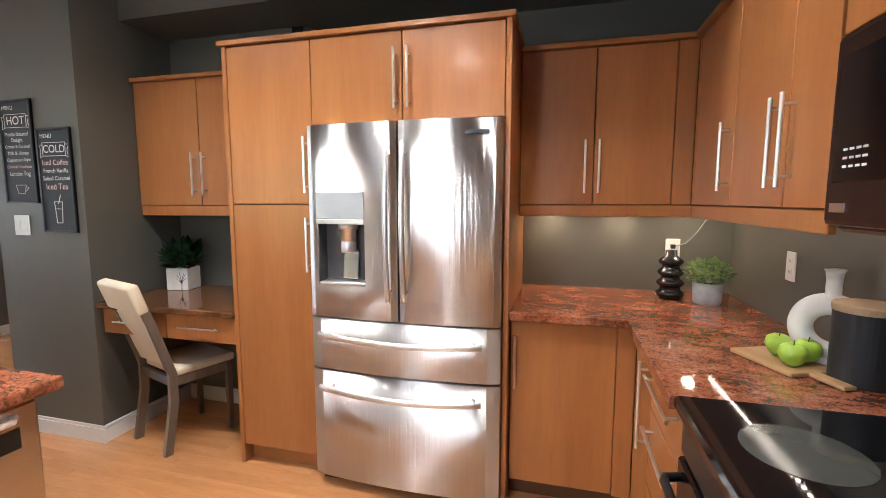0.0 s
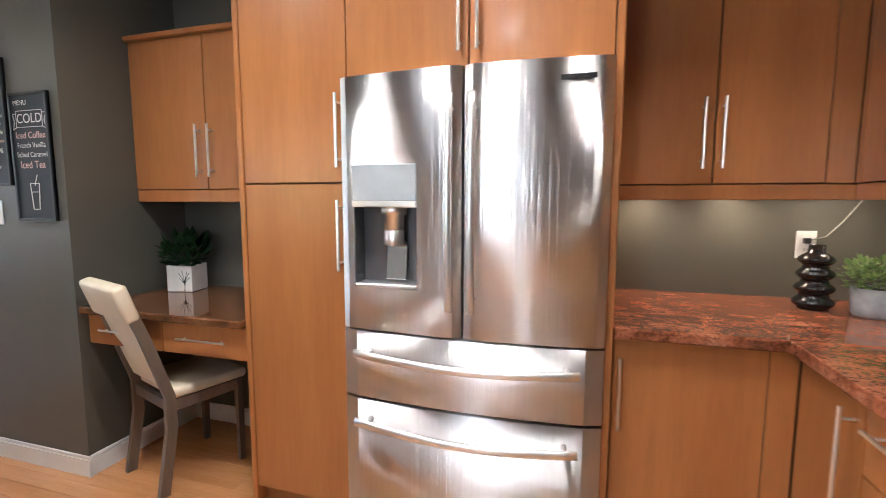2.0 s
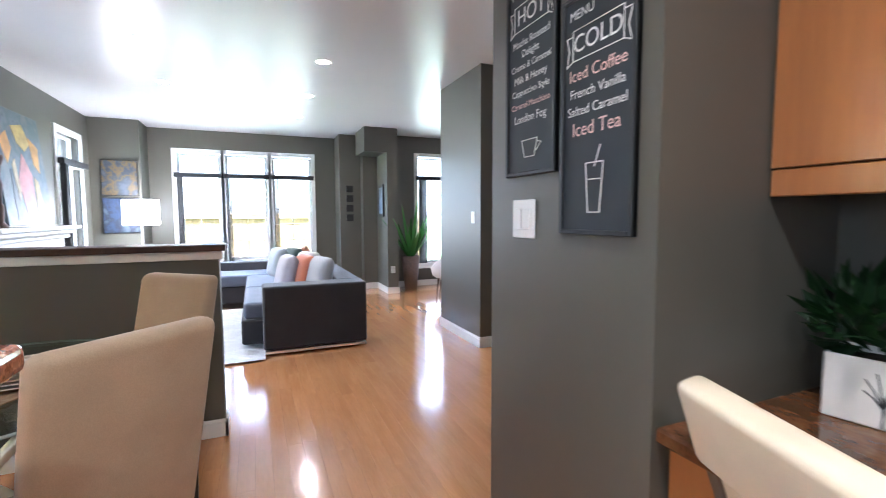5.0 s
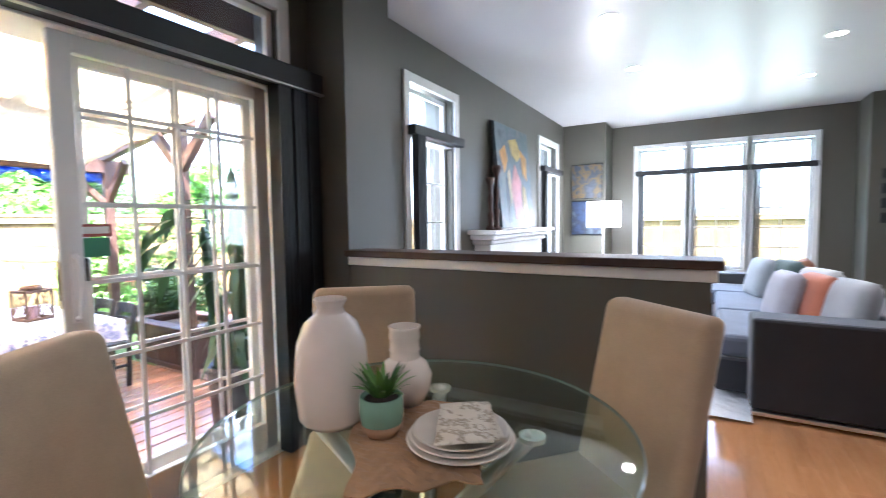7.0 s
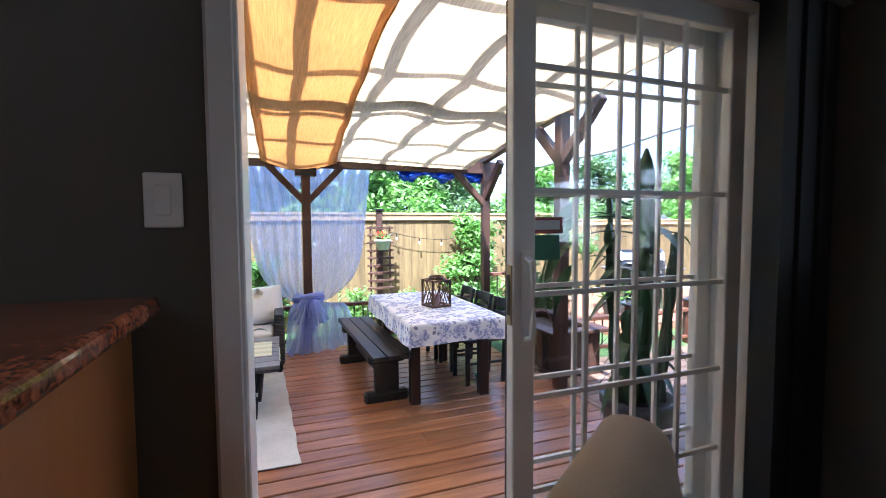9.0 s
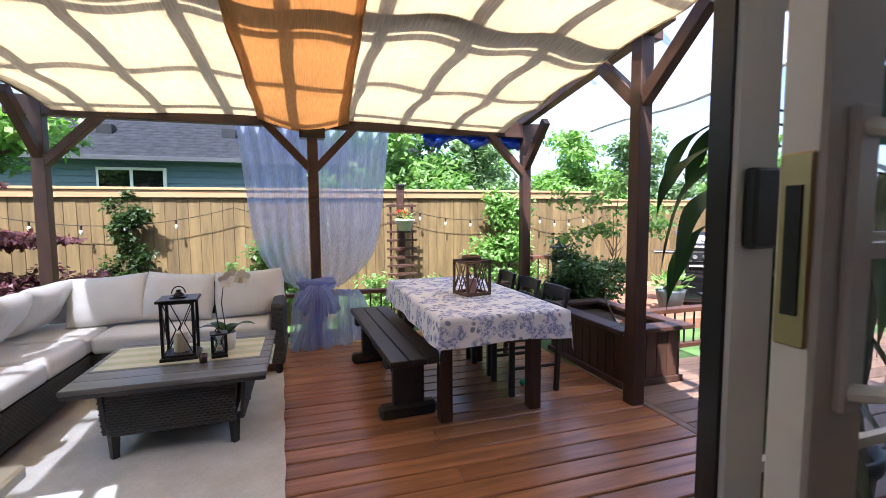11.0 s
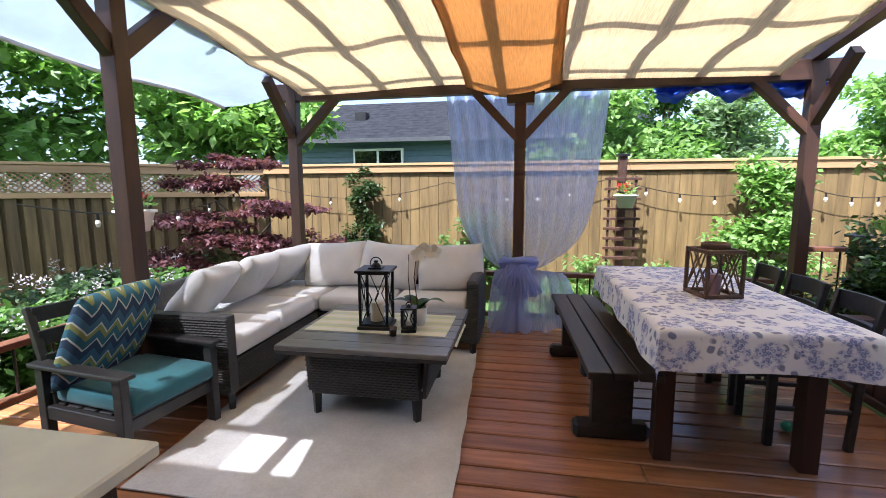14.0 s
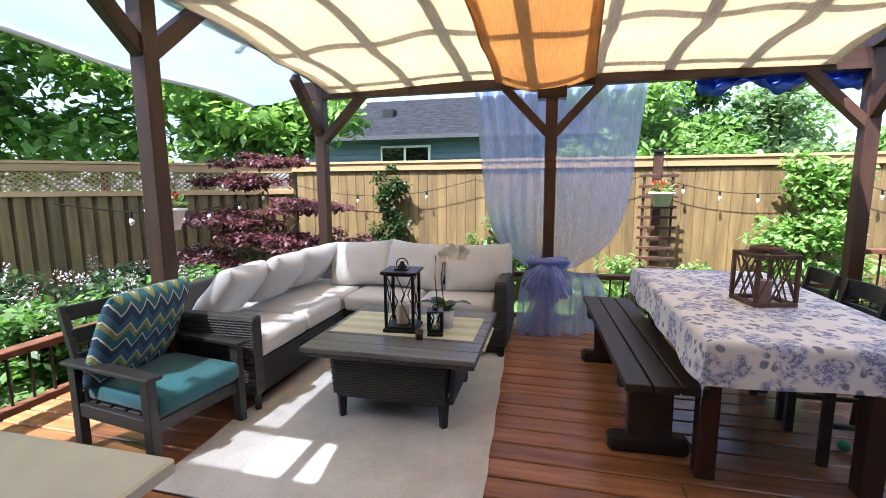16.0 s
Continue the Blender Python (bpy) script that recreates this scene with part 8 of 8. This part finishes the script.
tree("climbing_vine", "leafy climbing vine on the fence", (-1.35, -7.8, GZ), 1.7, 0.02, blob((0, 0, 1.55, 0.24, 0.1, 0.26), (0.03, 0, 1.0, 0.26, 0.12, 0.36), (-0.03, 0, 0.45, 0.3, 0.13, 0.3)), 0.055, L_conifer, 7, 1500, 4)
tree("climbing_vine", "leafy climbing vine behind the curtain", (-3.05, -7.8, GZ), 1.4, 0.02, blob((0, 0, 1.0, 0.3, 0.12, 0.35), (0.0, 0, 0.5, 0.35, 0.14, 0.3)), 0.08, L_dark, 8, 600, 4)
tree("climbing_vine", "leafy green vine behind the corner post", (-6.6, -7.6, GZ), 2.0, 0.02, blob((0, 0, 1.6, 0.4, 0.2, 0.4), (0.1, 0, 1.0, 0.5, 0.25, 0.4), (-0.2, 0, 0.5, 0.5, 0.25, 0.3)), 0.085, L_maple, 9, 2000, 4)
tree("shrub", "dense dark conifer shrub beside the railing", (-6.45, -5.42, GZ), 1.4, 0.05, blob((0, 0, 1.0, 0.36, 0.34, 0.26), (0.12, 0.1, 0.7, 0.42, 0.4, 0.28), (-0.2, 0, 0.8, 0.38, 0.35, 0.3), (0.0, 0.1, 0.45, 0.4, 0.35, 0.25)), 0.05, L_conifer, 10, 2600, 5)
tree("planter_tree", "slender small tree growing in the timber planter", (-6.03, -4.4, 0.17), 1.4, 0.009, blob((0.12, 0, 0.8, 0.26, 0.26, 0.1), (-0.25, 0.05, 0.95, 0.28, 0.28, 0.1), (0.0, 0, 1.15, 0.2, 0.2, 0.1), (0.25, -0.1, 1.02, 0.22, 0.22, 0.08), (-0.42, 0.0, 0.8, 0.2, 0.2, 0.07)), 0.055, L_light, 11, 190, 9)
gb = thing("geranium", "small red flowering plant in the planter soil", "plant", pose(-5.9, -4.05, 0.17))
bm = bmesh.new()
leaf_cluster(bm, (0, 0, 0.03), (0.06, 0.06, 0.03), 40, 0.035, random.Random(71))
part("leaves", bm, L_light, gb)
bm = bmesh.new()
leaf_cluster(bm, (0, 0, 0.065), (0.045, 0.045, 0.02), 40, 0.026, random.Random(72))
part("flowers", bm, leafy("scarlet petals", (0.5, 0.02, 0.02), (0.75, 0.06, 0.05), 0.6, 0.3), gb)
for i, (x, y, s) in enumerate(((0.3, -4.6, 0.5), (0.9, -5.4, 0.55), (0.1, -5.5, 0.45), (1.6, -4.6, 0.55), (0.9, -3.7, 0.5), (0.4, -6.3, 0.45), (0.2, -3.4, 0.4), (1.9, -3.6, 0.5), (-0.2, -4.2, 0.35))):
    tree("shrub", "flowering shrub with pale blossom beside the deck", (x, y, GZ), 0.8, 0.02, blob((0, 0, 0.55, s, s, 0.25), (0.15, 0.1, 0.35, s * 1.1, s, 0.25)), 0.085, L_lilac if i % 2 else L_dark, 40 + i, 900, 5)
    rg = random.Random(90 + i)
    bm = bmesh.new()
    for _ in range(7):
        leaf_cluster(bm, (x + rg.uniform(-s, s) * 0.8, y + rg.uniform(-s, s) * 0.8, GZ + rg.uniform(0.62, 0.86)), (0.05, 0.05, 0.07), 26, 0.026, rg)
    tagged(part("blossom", bm, L_flower), "pale pink blossom heads over the shrub", "flowers", kind="stuff")
for i, (x, y) in enumerate(((-4.4, -7.6), (-5.2, -7.5), (-2.4, -7.5), (-5.9, -7.0), (-7.6, -7.3))):
    tree("shrub", "low leafy shrub at the foot of the fence", (x, y, GZ), 0.7, 0.02, blob((0, 0, 0.5, 0.35, 0.25, 0.25), (0.1, 0.1, 0.3, 0.35, 0.3, 0.2)), 0.08, L_light, 60 + i, 500, 4)

# trellis with hanging pot
tr_ = thing("trellis", "weathered slatted trellis on a post before the fence", "trellis", pose(-4.87, -7.6, 0))
boxpart("post", (-0.05, 0.05, -0.12, -0.03, GZ, 1.5), M_darkwood, tr_)
boxpart("cap", (-0.075, 0.075, -0.15, 0.0, 1.5, 1.53), M_black, tr_)
for x in (-0.16, 0.16):
    boxpart("stile", (x - 0.015, x + 0.015, -0.02, 0.0, GZ, 1.25), M_darkwood, tr_)
for k in range(13):
    z = -0.3 + 0.125 * k
    boxpart("slat", (-0.22, 0.22, 0.0, 0.02, z, z + 0.035), M_darkwood, tr_)


def hanging_pot(x, y, z, name="hanging_pot"):
    t = thing(name, "white hanging flower pot with red flowers", "flower pot", pose(x, y, z))
    bm = bmesh.new()
    lathe(bm, [(0.0, 0.0), (0.07, 0.0), (0.105, 0.12), (0.12, 0.12), (0.12, 0.135), (0.1, 0.135), (0.095, 0.1), (0.0, 0.1)], n=24)
    part("pot", bm, M_whitepot, t, smooth=True)
    bm = bmesh.new()
    leaf_cluster(bm, (0, 0, 0.17), (0.1, 0.1, 0.05), 70, 0.05, random.Random(2))
    part("leaves", bm, L_light, t)
    bm = bmesh.new()
    leaf_cluster(bm, (0.02, 0, 0.21), (0.07, 0.07, 0.03), 60, 0.035, random.Random(3))
    part("flowers", bm, leafy("red petals", (0.5, 0.02, 0.02), (0.75, 0.08, 0.06), 0.6, 0.3), t)
    bm = bmesh.new()
    for a in (0.5, 2.6, 4.7):
        tube(bm, (0.115 * math.cos(a), 0.115 * math.sin(a), 0.13), (0, 0, 0.5), 0.002, n=5)
    part("wires", bm, M_black, t)
    return t


hanging_pot(-4.87, -7.4, 0.86).scale = (1.2, 1.2, 1.2)
hanging_pot(-0.75, -4.55, 0.78).scale = (1.2, 1.2, 1.2)

# string lights along the fence
sl = thing("string_lights", "black garden string lights with clear bulbs", "string lights")
M_bulb = plain("clear bulb", (0.6, 0.58, 0.5), 0.1)


def swag(a, b, dip, bulbs):
    a, b = Vector(a), Vector(b)
    pts = [a.lerp(b, k / 16) - Vector((0, 0, dip * 4 * (k / 16) * (1 - k / 16))) for k in range(17)]
    bm = bmesh.new()
    sweep(bm, pts, 0.005, 5)
    part("cable", bm, M_black, sl)
    for k in range(1, bulbs):
        p = pts[int(16 * k / bulbs)]
        bm = bmesh.new()
        lathe(bm, [(0.0, 0.0), (0.012, 0.005), (0.022, 0.035), (0.014, 0.06), (0.0, 0.06)], (p.x, p.y, p.z - 0.115), 10)
        part("bulb", bm, M_bulb, sl)
        tubepart("socket", (p.x, p.y, p.z - 0.06), (p.x, p.y, p.z), 0.012, M_black, sl, n=8)


for x0, x1, z0, z1 in ((0.2, -2.6, 1.15, 1.2), (-2.6, -4.8, 1.2, 1.25), (-4.8, -7.0, 1.25, 1.15), (-7.0, -8.5, 1.15, 1.2)):
    swag((x0, -7.85, z0), (x1, -7.85, z1), 0.2, 5)
swag((0.4, -7.7, 1.15), (-0.4, -4.0, 1.0), 0.2, 6)

# far patio: a low timber platform with a barbecue, a potted plant and a low pale bench
PZ = -0.36
plat = tagged(new("patio"), "low reddish timber platform beyond the lawn", "", "", "structure")
for k in range(20):
    boxpart("board", (-14.0, -8.15, -8.85 + 0.145 * k, -8.85 + 0.145 * k + 0.138, PZ - 0.03, PZ), M_platform, plat, bevel=0.003)
boxpart("skirt", (-14.0, -8.13, -5.95, -5.93, GZ - 0.05, PZ - 0.002), M_platform, plat)
boxpart("skirt", (-8.15, -8.13, -8.85, -5.95, GZ - 0.05, PZ - 0.002), M_platform, plat)
gr = thing("barbecue", "black and steel gas barbecue on the far patio", "barbecue", pose(-9.45, -6.68, PZ, 0, 0, -32))
boxpart("cabinet", (-0.34, 0.34, -0.25, 0.23, 0.07, 0.74), M_black, gr)
boxpart("door", (-0.29, 0.29, 0.23, 0.25, 0.11, 0.6), M_blackglass, gr, "black panel door", bevel=0.006)
tubepart("door_handle", (-0.2, 0.275, 0.63), (0.2, 0.275, 0.63), 0.012, M_chrome, gr)
for x in (-0.34, 0.3):
    boxpart("frame_side", (x, x + 0.04, 0.232, 0.262, 0.07, 0.72), M_steelh, gr)
boxpart("control_panel", (-0.36, 0.36, 0.18, 0.285, 0.7, 0.85), M_black, gr, "black control panel", bevel=0.012)
for k in range(5):
    tubepart("knob", (-0.27 + 0.135 * k, 0.285, 0.775), (-0.27 + 0.135 * k, 0.325, 0.775), 0.03, M_chrome, gr, n=16)
bm = bmesh.new()
prof_ = [(0.27, 0.86), (0.25, 0.98), (0.17, 1.1), (0.05, 1.15), (-0.1, 1.14), (-0.22, 1.05), (-0.26, 0.86)]
ends = []
for x in (-0.33, 0.33):
    ends.append([bm.verts.new((x, y, z)) for y, z in prof_])
for i in range(len(prof_) - 1):
    bm.faces.new((ends[0][i], ends[1][i], ends[1][i + 1], ends[0][i + 1]))
bm.faces.new(ends[0])
bm.faces.new(ends[1][::-1])
part("lid", bm, M_black, gr, "black enamelled lid")
for x in (-0.36, 0.33):
    bm = bmesh.new()
    ends = [[bm.verts.new((x + o, y * 1.03, 0.85 + (z - 0.85) * 1.04)) for y, z in prof_] for o in (0.0, 0.035)]
    for i in range(len(prof_) - 1):
        bm.faces.new((ends[0][i], ends[1][i], ends[1][i + 1], ends[0][i + 1]))
    bm.faces.new(ends[0])
    bm.faces.new(ends[1][::-1])
    part("lid_end", bm, M_steelh, gr, "grey cast lid end")
tubepart("lid_handle", (-0.26, 0.3, 0.93), (0.26, 0.3, 0.93), 0.016, M_chrome, gr)
tubepart("gauge", (0.0, 0.2, 1.04), (0.0, 0.235, 1.05), 0.04, M_chrome, gr, n=18)
for s_ in (-1, 1):
    boxpart("side_shelf", (s_ * 0.53 - 0.17, s_ * 0.53 + 0.17, -0.2, 0.24, 0.81, 0.85), M_steelh, gr, bevel=0.008)
    for y in (-0.2, 0.2):
        tubepart("wheel", (s_ * 0.31 - 0.02, y, 0.045), (s_ * 0.31 + 0.02, y, 0.045), 0.045, M_black, gr, n=16)
lb = thing("low_bench", "low pale topped wooden bench on the far patio", "bench", pose(-10.45, -6.35, PZ, 0, 0, -32))
boxpart("top", (-0.55, 0.55, -0.17, 0.17, 0.44, 0.475), M_white, lb, bevel=0.006)
for x in (-0.48, 0.48):
    boxpart("leg", (x - 0.03, x + 0.03, -0.14, 0.14, 0.0, 0.44), M_darkwood, lb)
boxpart("stretcher", (-0.45, 0.45, -0.02, 0.02, 0.2, 0.25), M_darkwood, lb)
pot_plant("potted_hosta", "leafy pale green plant in a dark grey pot", pose(-8.62, -6.38, PZ), [(0.0, 0.0), (0.14, 0.0), (0.2, 0.3), (0.21, 0.33), (0.18, 0.33), (0.16, 0.28), (0.0, 0.28)], plain("slate blue pot", (0.07, 0.085, 0.095), 0.6), 0.28, 0.16,
          lambda bm: leaf_cluster(bm, (0, 0, 0.44), (0.2, 0.2, 0.13), 60, 0.15, random.Random(12)), L_light)

# deck boards, one by one
M_deckgrey = wood("greyed cedar decking", (0.17, 0.1, 0.065), (0.28, 0.18, 0.12), 0.5, (0.9, 9, 9), 2.2, "Object", "object", 0.05, 0.15)
deck = tagged(new("deck"), "stained cedar deck boards with narrow gaps", "", "", "structure")


def board_mesh(ln, w, mat):
    bm = bmesh.new()
    box(bm, 0, ln, 0.006, w - 0.006, -0.034, 0, 0.005)
    return mesh_of("board", bm, mat)


W = 0.142
rg = random.Random(17)
meshes = {}
for k in range(31):
    y = -5.98 + W * k
    if y + W > -1.6:
        break
    split = rg.choice((-2.4, -3.1, -4.2, -1.9))
    for x0, x1, mat in ((-5.66, split - 0.003, M_deck), (split, -0.62, M_deck)):
        key = (round(x1 - x0, 3), mat.name)
        if key not in meshes:
            meshes[key] = board_mesh(x1 - x0, W, mat)
        o = new("board", meshes[key])
        o.parent = deck
        o.matrix_basis = pose(x0, y, D + rg.uniform(-0.001, 0.001))
    if y > -4.4:
        key = ("r",)
        if key not in meshes:
            meshes[key] = board_mesh(4.2, W, M_deckgrey)
        o = new("board", meshes[key])
        o.parent = deck
        o.matrix_basis = pose(-9.92, y, D + rg.uniform(-0.001, 0.001))
bm = bmesh.new()
box(bm, -5.715, -5.665, -4.4, -1.62, -0.034, 0.002, 0.003)
part("trim_strip", bm, M_deckgrey, deck, m=pose(0, 0, D))

# oak strip flooring, board by board
floor_ob = bpy.data.objects["floor"]
FW = 0.083
rg = random.Random(33)
fm = {}


def strip(x, y, ln):
    if ln not in fm:
        bm = bmesh.new()
        box(bm, 0.0002, ln - 0.0002, 0.0002, FW - 0.0002, -0.012, 0, 0.0004)
        fm[ln] = mesh_of("plank", bm, M_floor)
    o = new("plank", fm[ln])
    o.parent = floor_ob
    o.matrix_basis = pose(x, y, 0)


verts, faces = [], []
y = -1.43
while y < 8.05:
    x = -10.9 - rg.uniform(0, 1.2)
    while x < 0.5:
        ln = rg.choice((0.6, 0.9, 1.2, 1.5))
        if -6.0 < x < -1.6 and 0.55 < y < 2.3 or (-5.0 < x < -3.0 and y < 0.55):
            strip(x, y, ln)
        else:
            i = len(verts)
            x1, y1, g = x + ln - 0.0003, y + FW - 0.0003, 0.0003
            verts += [(x + g, y + g, 0), (x1, y + g, 0), (x1, y1, 0), (x + g, y1, 0), (x + g, y + g, -0.01), (x1, y + g, -0.01), (x1, y1, -0.01), (x + g, y1, -0.01)]
            faces += [(i, i + 1, i + 2, i + 3), (i, i + 4, i + 5, i + 1), (i + 1, i + 5, i + 6, i + 2), (i + 2, i + 6, i + 7, i + 3), (i + 3, i + 7, i + 4, i)]
        x += ln
    y += FW
me = bpy.data.meshes.new("planks")
me.from_pydata(verts, [], faces)
me.materials.append(wood("oak floor far", (0.5, 0.225, 0.085), (0.61, 0.3, 0.125), 0.14, (1.2, 9, 9), 1.6, "Object", "island", 0.6, 0.02, 0.3))
o = tagged(new("planks", me), kind="stuff")
o.parent = floor_ob
